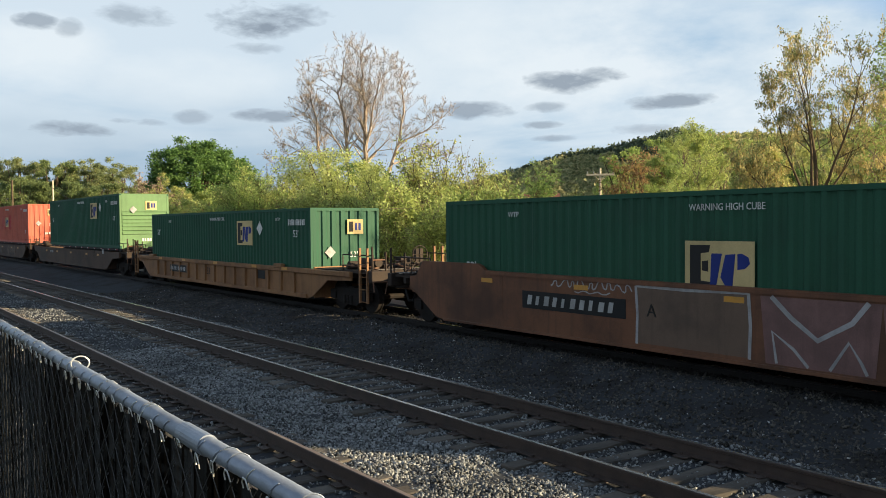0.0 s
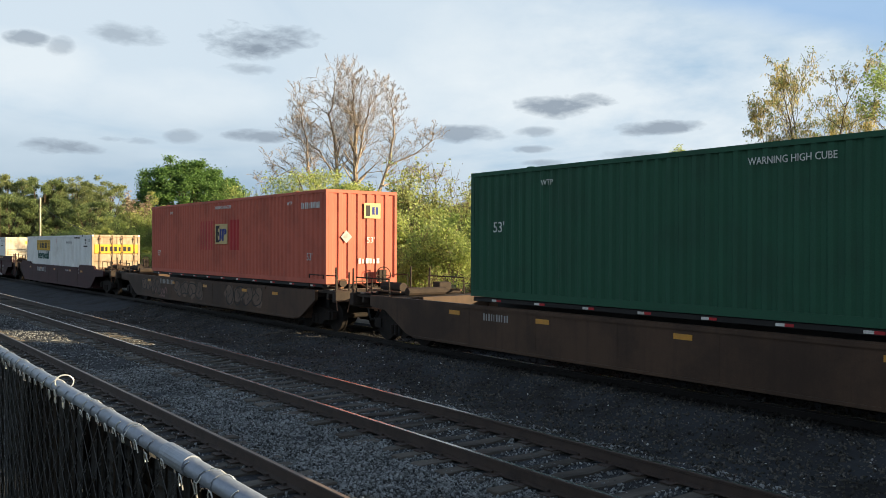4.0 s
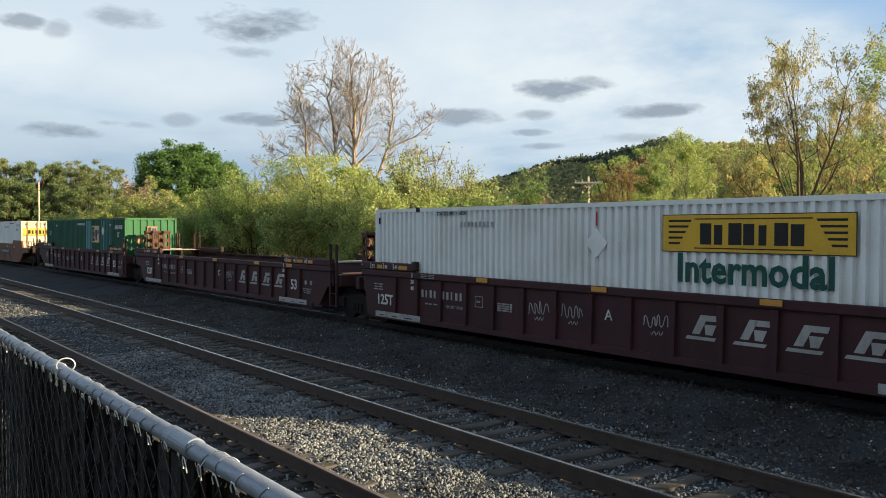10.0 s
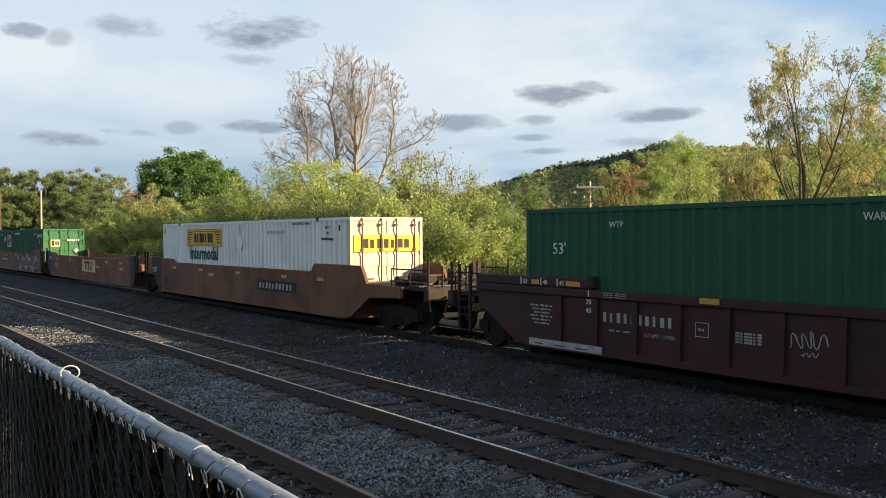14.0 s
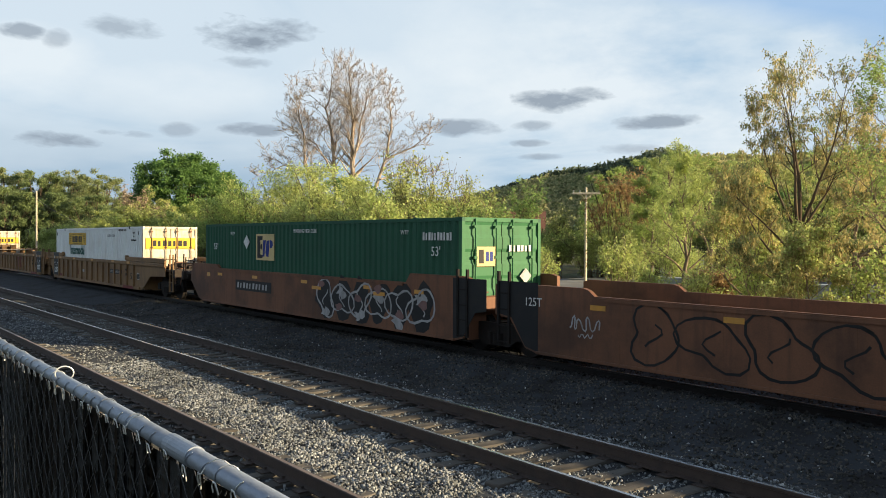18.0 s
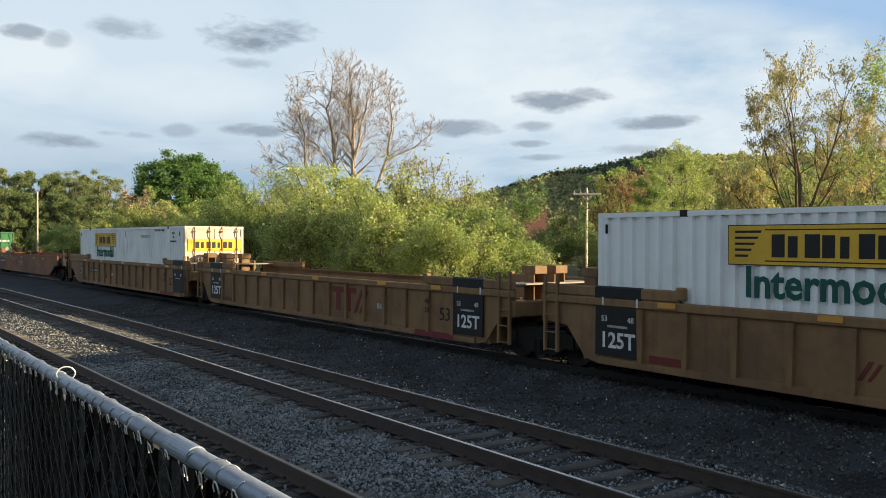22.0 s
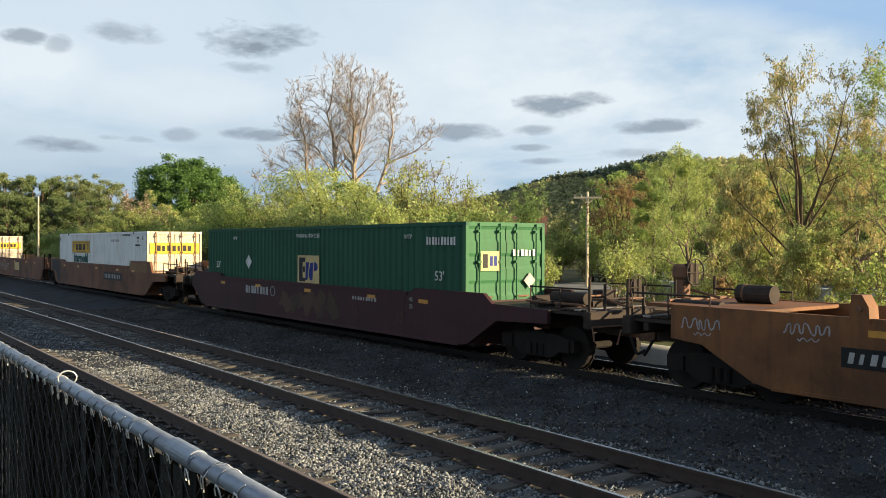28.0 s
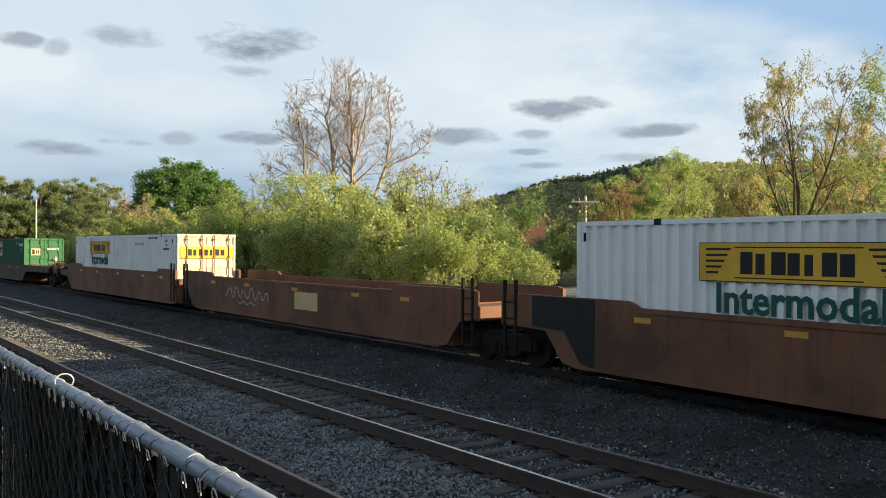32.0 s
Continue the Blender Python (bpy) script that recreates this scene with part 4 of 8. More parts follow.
def build_fence():
    rng = random.Random(2)
    black = surface("black_fence_slats", (0.014, 0.0145, 0.016), 0.75, dirt=(0.02, 0.019, 0.018), amount=0.4, scale=4, each=0.6, spec=0.2)
    strand = surface("dark_fence_wire", (0.055, 0.056, 0.06), 0.4, dirt=(0.015, 0.015, 0.015), amount=0.4, scale=8)
    # brighter metal that stands in for glints on the wire
    worn = surface("wire_crossing_glints", (0.13, 0.13, 0.14), 0.4, metal=0.4, dirt=(0.04, 0.04, 0.04), amount=0.6, scale=14)
    grey = surface("dull_galvanised_tube", (0.24, 0.27, 0.33), 0.42, metal=0.35, dirt=(0.13, 0.14, 0.16), amount=0.6, scale=5, grain=70, bump=0.1, stretch=(0.5, 1, 1))
    bright = surface("bright_tie_wire", (0.6, 0.6, 0.58), 0.4, metal=0.5, dirt=(0.3, 0.29, 0.27), amount=0.4, scale=20)
    R = 0.0195
    root = thing("chain_link_fence", "black slatted chain-link fence with galvanised top rail", "fence", m=pose(0, FENCE_Y, 0))
    part("top_rail", rod(bmesh.new(), (F0, 0, FENCE_TOP), (F1, 0, FENCE_TOP), R, 20), grey, root, "dull galvanised steel tube")
    for f in root.children[0].data.polygons:
        f.use_smooth = len(f.vertices) == 4
    part("rail_sleeve", rod(bmesh.new(), (-1.78, 0, FENCE_TOP), (-1.64, 0, FENCE_TOP), R + 0.003, 20), grey, root, "sleeve joining two lengths of tube")
    for x in (-7.1, -4.6, -2.1, 0.4):
        part("post", rod(bmesh.new(), (x, 0.05, -0.1), (x, 0.05, FENCE_TOP - 0.04), 0.024, 12), black, root)
    pitch, me = 0.04, None
    n = int((F1 - F0) / pitch)
    for k in range(n):
        if me is None:
            bm = bmesh.new()
            ring = [[bm.verts.new((u, 0.008 + 0.001 * (1 - (u / 0.03) ** 2), z)) for u in (-0.03, -0.01, 0.01, 0.03)] for z in (0.05, FENCE_TOP - 0.032)]
            for i in range(3):
                bm.faces.new((ring[0][i], ring[0][i + 1], ring[1][i + 1], ring[1][i]))
            bmesh.ops.solidify(bm, geom=bm.faces[:], thickness=0.0012)
            sl = part("slat", bm, black, root, "flat black plastic slat")
            me = sl.data
        else:
            sl = part_mesh("slat", me, None, root)
        sl.matrix_basis = pose(F0 + (k + 0.5) * pitch, 0.004 * (k % 2), rng.uniform(-0.012, 0.004), 0, rng.uniform(-0.12, 0.12), rng.uniform(-0.5, 0.5))
    # the woven wire: strands in both slants, glints painted as bright bits where they cross
    zt, drop, r, cell = FENCE_TOP - 0.03, 1.95, 0.0012, 0.052
    segs, knots = [], []
    for k in range(-50, 2 * n):
        for up in (1, -1):
            x0 = F0 + k * 2 * cell
            p, q = Vector((x0, -0.003 * up, zt - drop)), Vector((x0 + up * drop, -0.003 * up, zt))
            d = q.x - p.x
            lo, hi = sorted(((F0 - p.x) / d, (F1 - p.x) / d))
            lo, hi = max(lo, 0.0), min(hi, 1.0)
            if hi - lo > 0.01:
                segs.append((tuple(p.lerp(q, lo)), tuple(p.lerp(q, hi)), r, r))
    for i in range(int((F1 - F0) / cell)):
        for j in range(24):
            if (i + j) % 2 == 0:
                x, z = F0 + i * cell, zt - j * cell
                knots.append(((x - 0.004, -0.006, z - 0.004), (x + 0.004, -0.006, z + 0.005), r * 1.25, r * 1.25))
    tagged(part_mesh("wire_mesh", limb_mesh("wire_mesh", segs, 4), strand, root, "dark woven diamond wire mesh"), kind="stuff")
    tagged(part_mesh("wire_crossing", limb_mesh("wire_crossing", knots, 4), worn, root, "bright bits painted as glints at the crossings"), kind="stuff")
    # tie wires wound over the rail, each ending in a bright bent hook on the near side
    x, k = F0 + 0.06, 0
    while x < F1:
        w, fall, tip = rng.uniform(0.006, 0.011), rng.uniform(0.012, 0.026), rng.uniform(-0.006, 0.006)
        wrap = []
        turns = 4.6 if k % 3 == 0 else 1.5
        for i in range(15):
            a = -2.2 + i * turns / 14
            wrap.append((x + (i - 7) * 0.0022 * rng.uniform(0.9, 1.1), math.sin(a) * (R + 0.0018), FENCE_TOP + math.cos(a) * (R + 0.0018)))
        tie = part("tie_wire", tube(bmesh.new(), wrap, 0.0013, 5), grey if k % 4 else bright, root, "twisted tie wire round the rail")
        top = FENCE_TOP - rng.uniform(-0.004, 0.012)
        bm = tube(bmesh.new(), [(x - w, -R - 0.005, top - fall), (x - w * 1.1, -R - 0.007, top - fall * 0.4), (x - w * 0.4, -R - 0.008, top + 0.001), (x + w * 0.5, -R - 0.007, top - 0.001), (x + w + tip * 0.5, -R - 0.006, top - fall * 0.5), (x + w + tip, -R - 0.004, top - fall * rng.uniform(0.8, 1.3))], 0.0015, 5)
        part("tie_hook", bm, bright, tie, "bright bent wire end")
        if k % 5 == 2:
            bm = tube(bmesh.new(), [(x + 0.002, -R - 0.006, top - 0.004), (x + 0.012, -R * 0.7, top + 0.018), (x + 0.03, -R * 0.2, FENCE_TOP + R + 0.004), (x + 0.046, R * 0.3, FENCE_TOP + R + 0.002), (x + 0.055, R * 0.8, FENCE_TOP + 0.012)], 0.0014, 5)
            part("loose_end", bm, bright, tie)
        x += rng.choice((0.075, 0.085, 0.1, 0.11))
        k += 1
    # one loop of loose wire standing above the rail
    pts = []
    for i in range(21):
        a = -0.75 + i * 4.6 / 20
        pts.append((-2.76 + 0.005 * math.cos(a) + 0.006 * i / 20, 0.004 + 0.026 * math.cos(a), FENCE_TOP + 0.021 + 0.022 * math.sin(a)))
    part("loose_wire", tube(bmesh.new(), pts, 0.0022, 6), bright, root, "loose loop of wire over the rail")
    # torn scraps of pale film caught under the rail
    for k in range(3):
        x = -2.86 + 0.1 * k * rng.uniform(0.8, 1.1)
        bm = bmesh.new()
        q = [bm.verts.new((x + u * rng.uniform(0.6, 1.3), -0.016 - 0.004 * rng.random(), FENCE_TOP - 0.03 + v)) for u, v in ((-0.014, 0.004), (0.012, 0.006), (0.016, -0.008), (0.0, -0.016), (-0.01, -0.01))]
        bm.faces.new(q)
        bmesh.ops.solidify(bm, geom=bm.faces[:], thickness=0.0008)
        part("film_scrap", bm, bright, root, "torn pale scrap caught in the mesh")


# ---- well wagons ----
M_BROWN = paint("brown_wagon_paint", (0.165, 0.072, 0.038), dirt=(0.05, 0.027, 0.019), amount=0.75, scale=0.6)
M_OCHRE = paint("ochre_wagon_paint", (0.21, 0.12, 0.054), dirt=(0.085, 0.048, 0.028), amount=0.6, scale=0.7)
M_RUSTOCHRE = paint("rusty_ochre_wagon_paint", (0.25, 0.125, 0.055), dirt=(0.1, 0.048, 0.026), amount=0.6, scale=0.7)
M_ORANGE = paint("orange_wagon_paint", (0.2, 0.084, 0.032), dirt=(0.06, 0.03, 0.017), amount=0.75, scale=0.7)
M_MAROON = paint("maroon_wagon_paint", (0.05, 0.0175, 0.0195), dirt=(0.027, 0.014, 0.014))
M_DULL = paint("dull_brown_wagon_paint", (0.075, 0.043, 0.027), dirt=(0.03, 0.018, 0.013), amount=0.75, scale=0.6)
M_TAG = paint("silver_spray_paint", (0.34, 0.33, 0.33), amount=0.5, scale=3)
M_PINK = paint("pink_spray_paint", (0.2, 0.11, 0.1), amount=0.6)
M_BUFF = paint("buff_spray_paint", (0.14, 0.092, 0.066), amount=0.7)
M_TTX = paint("red_logo_paint", (0.14, 0.025, 0.02), amount=0.3)
M_DECK = surface("worn_pale_deck_steel", (0.28, 0.25, 0.21), 0.7, dirt=(0.2, 0.14, 0.1), amount=0.5, scale=2)
M_GRIME = surface("grease_black_brown_steel", (0.04, 0.028, 0.022), 0.8, dirt=(0.016, 0.012, 0.011), amount=0.6, scale=3, grain=50, spec=0.25)
WHEEL_R = 0.46


def wheelset_mesh():
    bm = bmesh.new()
    rod(bm, (0, -1.05, 0), (0, 1.05, 0), 0.08, 8)
    for y in (-0.75, 0.75):
        o = 1 if y > 0 else -1
        rod(bm, (0, y - 0.065, 0), (0, y + 0.065, 0), WHEEL_R, 20)
        rod(bm, (0, y - o * 0.065, 0), (0, y - o * 0.095, 0), WHEEL_R + 0.025, 20)
        rod(bm, (0, y + o * 0.066, 0), (0, y + o * 0.11, 0), 0.13, 10)
        for k in range(6):
            a = k * math.tau / 6
            rod(bm, (0.28 * math.cos(a), y + o * 0.066, 0.28 * math.sin(a)), (0.28 * math.cos(a), y + o * 0.072, 0.28 * math.sin(a)), 0.045, 6)
    me = bpy.data.meshes.new("wheelset")
    bm.to_mesh(me)
    bm.free()
    me.materials.append(M_DARKSTEEL)
    return me


def bogie_mesh():
    bm = bmesh.new()
    for y in (-0.98, 0.98):
        slab(bm, [(-1.15, 0.38), (-1.15, 0.62), (-0.55, 0.72), (0.55, 0.72), (1.15, 0.62), (1.15, 0.38), (0.75, 0.38), (0.45, 0.2), (-0.45, 0.2), (-0.75, 0.38)], y - 0.08, y + 0.08)
        for k in (-0.18, 0.0, 0.18):
            rod(bm, (k, y * 1.09, 0.25), (k, y * 1.09, 0.5), 0.07, 8)
        for k in (-0.89, 0.89):
            box(bm, k - 0.14, k + 0.14, y - 0.13, y + 0.13, 0.36, 0.62)
    box(bm, -0.2, 0.2, -1.0, 1.0, 0.45, 0.75)
    me = bpy.data.meshes.new("bogie")
    bm.to_mesh(me)
    bm.free()
    me.materials.append(M_DARKSTEEL)
    return me


WHEELS, BOGIE = wheelset_mesh(), bogie_mesh()
ROLLING = []


def bogie(root, x):
    tr = part_mesh("bogie", BOGIE, None, root, "grimy dark cast-steel bogie")
    tr.location = (x, 0, 0)
    for k in (-0.89, 0.89):
        w = part_mesh("wheelset", WHEELS, None, tr)
        w.location = (k, 0, WHEEL_R)
        ROLLING.append((w, k))


def ladder(root, x, y, z0, z1, m, w=0.42, top=None):
    ld = part("ladder", boxes((x - w / 2 - 0.03, x - w / 2 + 0.03, y - 0.03, y + 0.03, z0, top or z1), (x + w / 2 - 0.03, x + w / 2 + 0.03, y - 0.03, y + 0.03, z0, top or z1)), m, root, "steel ladder with round rungs")
    n = int((z1 - z0) / 0.36)
    for k in range(n + 1):
        part("rung", rod(bmesh.new(), (x - w / 2, y - 0.02, z0 + 0.04 + k * 0.36), (x + w / 2, y - 0.02, z0 + 0.04 + k * 0.36), 0.014, 6), m, ld)


def brake_wheel(root, x, y, z):
    bm = bmesh.new()
    n = 16
    for k in range(n):
        a, b = k * math.tau / n, (k + 1) * math.tau / n
        rod(bm, (x, y + 0.27 * math.cos(a), z + 0.27 * math.sin(a)), (x, y + 0.27 * math.cos(b), z + 0.27 * math.sin(b)), 0.016, 6)
    for k in range(4):
        a = k * math.tau / 4
        rod(bm, (x, y, z), (x, y + 0.27 * math.cos(a), z + 0.27 * math.sin(a)), 0.012, 5)
    box(bm, x - 0.16, x - 0.02, y - 0.13, y + 0.13, z - 0.22, z + 0.18)
    part("brake_wheel", bm, M_GRIME, root, "grimy hand-brake wheel and gear box")


def holed_plate(u0, u1, z0, z1, v, t, holes, along="x"):
    """An upright plate with tall oval holes (centre height, half width, half height); along x or y."""
    bm = bmesh.new()

    def vert(u, w, z):
        return bm.verts.new((u, w, z) if along == "x" else (w, u, z))

    n = 16
    cuts = [z0] + [(a[0] + b[0]) / 2 for a, b in zip(holes, holes[1:])] + [z1]
    rim = {}
    for i, (cz, rw, rh) in enumerate(holes):
        lo, hi, cu = cuts[i], cuts[i + 1], (u0 + u1) / 2
        outer, inner = [], []
        for k in range(n):
            a = k * math.tau / n + math.tau / 32
            c, s = math.cos(a), math.sin(a)
            q = min((u1 - u0) / 2 / abs(c), ((hi - cz) if s > 0 else (cz - lo)) / abs(s))
            outer.append((cu + c * q, cz + s * q))
            inner.append((cu + c * rw, cz + s * rh))
        faces = []
        for w in (v - t / 2, v + t / 2):
            A, B = [vert(u, w, z) for u, z in outer], [vert(u, w, z) for u, z in inner]
            for k in range(n):
                j = (k + 1) % n
                bm.faces.new((A[k], A[j], B[j], B[k]))
            faces.append((A, B))
        for k in range(n):
            j = (k + 1) % n
            bm.faces.new((faces[0][1][k], faces[0][1][j], faces[1][1][j], faces[1][1][k]))
            bm.faces.new((faces[0][0][k], faces[0][0][j], faces[1][0][j], faces[1][0][k]))
    bmesh.ops.recalc_face_normals(bm, faces=bm.faces[:])
    return bm


# faded maroon, with the sun's orange on the posts mixed into the colour
M_POSTLIT = paint("faded_maroon_sunlit_post_paint", (0.095, 0.036, 0.024), dirt=(0.035, 0.02, 0.016), amount=0.6, scale=3.0)


def stacking_post(root, x, y, e, coat, z0, z1, holed):
    """A channel-shaped post: two plates across the wagon, a web towards the well, a cap."""
    hs = [(z0 + (z1 - z0) * 0.5, 0.085, 0.13), (z0 + (z1 - z0) * 0.8, 0.085, 0.13)]
    d = 0.13 if holed else 0.16
    if holed:
        coat = M_POSTLIT
    name = "tall maroon channel post with oval holes" if holed else "box-shaped ochre post with a heavy cap"
    if holed:
        web = part("stacking_post", holed_plate(y - 0.13, y + 0.13, z0, z1, x - e * 0.1, 0.026, hs, "y"), coat, root, name)
        for yy in (y - 0.146, y + 0.146):
            part("post_plate", holed_plate(x - d, x + d, z0, z1, yy, 0.026, hs), coat, web)
    else:
        web = part("stacking_post", boxes((x - e * 0.13 - 0.02, x - e * 0.13 + 0.02, y - 0.14, y + 0.14, z0, z1 - 0.16)), coat, root, name)
        for yy in (y - 0.155, y + 0.155):
            part("post_plate", boxes((x - d, x + d, yy - 0.014, yy + 0.014, z0, z1 - 0.16)), coat, web)
    c = 0.07 if holed else 0.16
    part("post_cap", soft_box(x - d - 0.02 - c * 0.3, x + d + 0.02 + c * 0.3, y - (0.165 if holed else 0.195), y + (0.165 if holed else 0.195), z1 - c, z1 + 0.03, 0.01), coat, web)


def wagon(xl, xr, mid, coat, style, label, ends="cc", bulge=True, towers="", top=1.54, low=0.24, marks=None, name="well_wagon", hump=(0.15, 0.15)):
    """One well wagon unit between xl and xr along the line, its well centred on mid."""
    root = aboard(thing(name, label, "well wagon", "wagons of the freight train"), (xl + xr) / 2)
    c = (xl + xr) / 2
    L, wc = (xr - xl) / 2, mid - c
    a, b = wc - 8.45, wc + 8.45                       # the well
    joint = 0.85 if style == "ribbed" else 0.45
    ea, eb = -L + (1.6 if ends[0] == "c" else joint), L - (1.6 if ends[1] == "c" else joint)
    W = 1.46
    raise_ = 0.27 if bulge else 0.0
    for o in (-1, 1):
        ys = sorted((o * W, o * (W - 0.1)))
        sa, sb = (max(a - (0.9 if ends[0] == "c" else 0.4), ea + 0.1), min(b + (0.9 if ends[1] == "c" else 0.4), eb - 0.1))
        prof = [(ea, 0.98), (sa, 0.92), (a + 0.1, low + 0.08), (a + 0.45, low), (b - 0.45, low), (b - 0.1, low + 0.08), (sb, 0.92), (eb, 0.98), (eb, top)]
        if style == "smooth":
            if bulge:
                h0, h1 = hump
                right = [(eb, 1.27), (b + 0.75, 1.3), (b + 0.45, top + h1)] if ends[1] == "c" else [(eb, top + h1 - 0.05), (eb - 0.2, top + h1)]
                left = [(a - 0.45, top + h0), (a - 0.75, 1.3), (ea, 1.27)] if ends[0] == "c" else [(ea + 0.2, top + h0), (ea, top + h0 - 0.05)]
                prof[-1] = right[0]
                prof += right[1:] + [(b - 2.3, top + h1), (b - 2.5, top), (a + 2.1, top), (a + 1.95, top + h0 - 0.04), (a + 1.8, top + h0)] + left
            else:
                prof += [(ea, top)]
            sd = part("side_wall", slab(bmesh.new(), prof, *ys), coat, root)
            part("bottom_flange", soft_box(a + 0.45, b - 0.45, *sorted((o * (W + 0.028), o * (W - 0.09))), low - 0.012, low + 0.05, 0.008), coat, sd)
            for k in range(6):
                x = a + 2.75 + (b - a - 5.5) * k / 5
                part("weld_seam", boxes((x - 0.012, x + 0.012, *sorted((o * (W + 0.0035), o * (W - 0.01))), low + 0.06, top - 0.1)), coat, sd)
            part("top_edge", boxes((a + 2.2, b - 2.6, o * W - 0.03, o * W + 0.03, top - 0.09, top - 0.02)), coat, sd)
        else:
            yi = sorted((o * (W - 0.06), o * (W - 0.1)))
            sd = part("side_wall", slab(bmesh.new(), prof + [(ea, top)], *yi), coat, root)
            part("top_chord", soft_box(ea, eb, ys[0] - 0.02 * (o < 0), ys[1] + 0.02 * (o > 0), top - 0.16, top, 0.02), coat, sd)
            part("bottom_sill", soft_box(a + 0.45, b - 0.45, *ys, low, low + 0.14, 0.015), coat, sd)
            me = None
            for k in range(15):
                x = wc - 6.9 + 1.003 * k
                if me is None:
                    bm = bmesh.new()
                    slab(bm, [(-0.05, low + 0.12), (0.05, low + 0.12), (0.075, top - 0.17), (-0.075, top - 0.17)], *(sorted((o * (W + 0.015), o * (W - 0.08)))))
                    rb = part("rib", bm, coat, sd)
                    me = rb.data
                else:
                    rb = part_mesh("rib", me, None, sd)
                rb.location.x = x
            if bulge:
                for x0, x1 in ((ea, a + 2.45), (b - 2.4, eb)):
                    part("raised_guide", soft_box(x0, x1, ys[0], ys[1], top + 0.001, top + raise_ - 0.05, 0.03), coat, sd)
                    if style == "ribbed_black" and o < 0 and ends[0 if x0 < wc else 1] == "j":
                        x = wc - 7.45 if x0 < wc else wc + 7.74
                        part("black_band", soft_box(x - 0.6, x + 0.6, ys[0] - 0.006, ys[1], top - 0.1, top + raise_ - 0.04, 0.03), M_BLACK, sd)
                    for x in (x0, x1):
                        if a < x < b:
                            part("guide_block", soft_box(x - 0.09, x + 0.09, ys[0] - 0.03, ys[1] + 0.03, top + 0.04, top + 0.28, 0.03), M_GRIME if style == "ribbed" else coat, sd, "worn corner guide")
        if o < 0:
            for x in (a + 2.2, wc - 3.2, wc + 0.4, wc + 4.1, b - 1.9):
                z = top - 0.055 if style != "smooth" else top - 0.22
                y = -W - (0.045 if style != "smooth" else 0.008)
                if style == "ribbed" and bulge and x < a + 2.3:
                    x, y, z = a + 1.95, -W - 0.006, top + 0.1
                part("reflector", boxes((x - 0.2, x + 0.2, y - 0.004, y + 0.004, z - 0.05, z + 0.05)), M_REFLECT, sd, "amber reflector strip")
    # the floor of the well: cross bearers and narrow side ledges
    fl = part("well_floor", boxes((a, b, -1.36, -1.0, low + 0.0, low + 0.04), (a, b, 1.0, 1.36, low, low + 0.04)), M_DARKSTEEL, root)
    for k in range(7):
        x = a + 0.5 + (b - a - 1.0) * k / 6
        part("cross_bearer", boxes((x - 0.15, x + 0.15, -1.0, 1.0, low - 0.02, low + 0.04)), M_DARKSTEEL, fl)
    for e, wx, ex, kind in ((-1, a, -L, ends[0]), (1, b, L, ends[1])):
        x0, x1 = sorted((wx, ex - e * 0.45))
        dk = part("end_platform", boxes((x0, x1, -0.42, 0.42, 0.78, 1.2), (x0, x1, -1.3, 1.3, 1.2, 1.27)), M_GRIME if kind == "c" else coat, root, "open steel deck over the bogie")
        bulk0, bulk1 = sorted((wx - e * 0.02, wx - e * 0.1))
        part("well_bulkhead", boxes((bulk0, bulk1, -1.35, 1.35, low, 1.3)), coat, root)
        q0, q1 = sorted((ex - e * 0.42, ex - e * 0.62))
        part("end_beam", soft_box(q0, q1, -1.42, 1.42, 0.95, 1.3, 0.02), M_GRIME if kind == "c" else coat, root)
        for k in range(3):
            x = wx + e * (0.7 + 0.75 * k)
            if abs(x) < L - 0.7:
                part("deck_beam", boxes((x - 0.06, x + 0.06, -1.36, 1.36, 1.05, 1.195)), M_GRIME if kind == "c" else coat, dk)
        if style != "smooth" and bulge and kind == "j":
            d0, d1 = sorted((wx - e * 0.02, ex - e * 0.62))
            part("bridge_deck", soft_box(d0, d1, -W + 0.105, W - 0.105, top + raise_ - 0.17, top + raise_ - 0.13, 0.008), M_DECK, root, "worn pale steel deck plate")
        if kind == "c":
            bogie(root, ex - e * 2.35)
            bm = boxes((min(ex - e * 1.2, ex - e * 0.12), max(ex - e * 1.2, ex - e * 0.12), -0.12, 0.12, 0.72, 0.98))
            k0, k1 = sorted((ex - e * 0.2, ex + e * 0.06))
            box(bm, k0, k1, -0.2, 0.2, 0.68, 1.0)
            part("coupler", bm, M_RUSTY, root, "rusty knuckle coupler")
            part("air_hose", rod(rod(bmesh.new(), (ex - e * 0.3, -0.35, 0.75), (ex - e * 0.1, -0.38, 0.42), 0.03, 6), (ex - e * 0.1, -0.38, 0.42), (ex + e * 0.02, -0.25, 0.5), 0.03, 6), M_BLACK, root)
            if style != "smooth":
                for y in (-1.4, 1.4):
                    ladder(root, ex - e * 1.0, y * 0.955, 0.35, 1.45, coat, top=1.95)
            # walkway planks, pipes and air tanks over the end
            for k in range(4):
                px = ex - e * (0.7 + 0.2 * k)
                part("walkway_plank", soft_box(px - 0.085, px + 0.085, -1.3, 1.3, 1.285, 1.32, 0.006), M_DECK if k == 1 else M_GRIME, root)
            for k, (px, pz, pr) in enumerate(((1.55, 1.36, 0.045), (1.75, 1.42, 0.03), (2.2, 1.34, 0.06))):
                part("brake_pipe", rod(bmesh.new(), (ex - e * px, -1.2, pz), (ex - e * px, 1.2, pz), pr, 7), M_GRIME, root)
            part("air_reservoir", rod(bmesh.new(), (ex - e * 2.6, -0.9, 1.4), (ex - e * 2.6, 0.35, 1.4), 0.115, 12), M_GRIME, root, "cylindrical brake air tank")
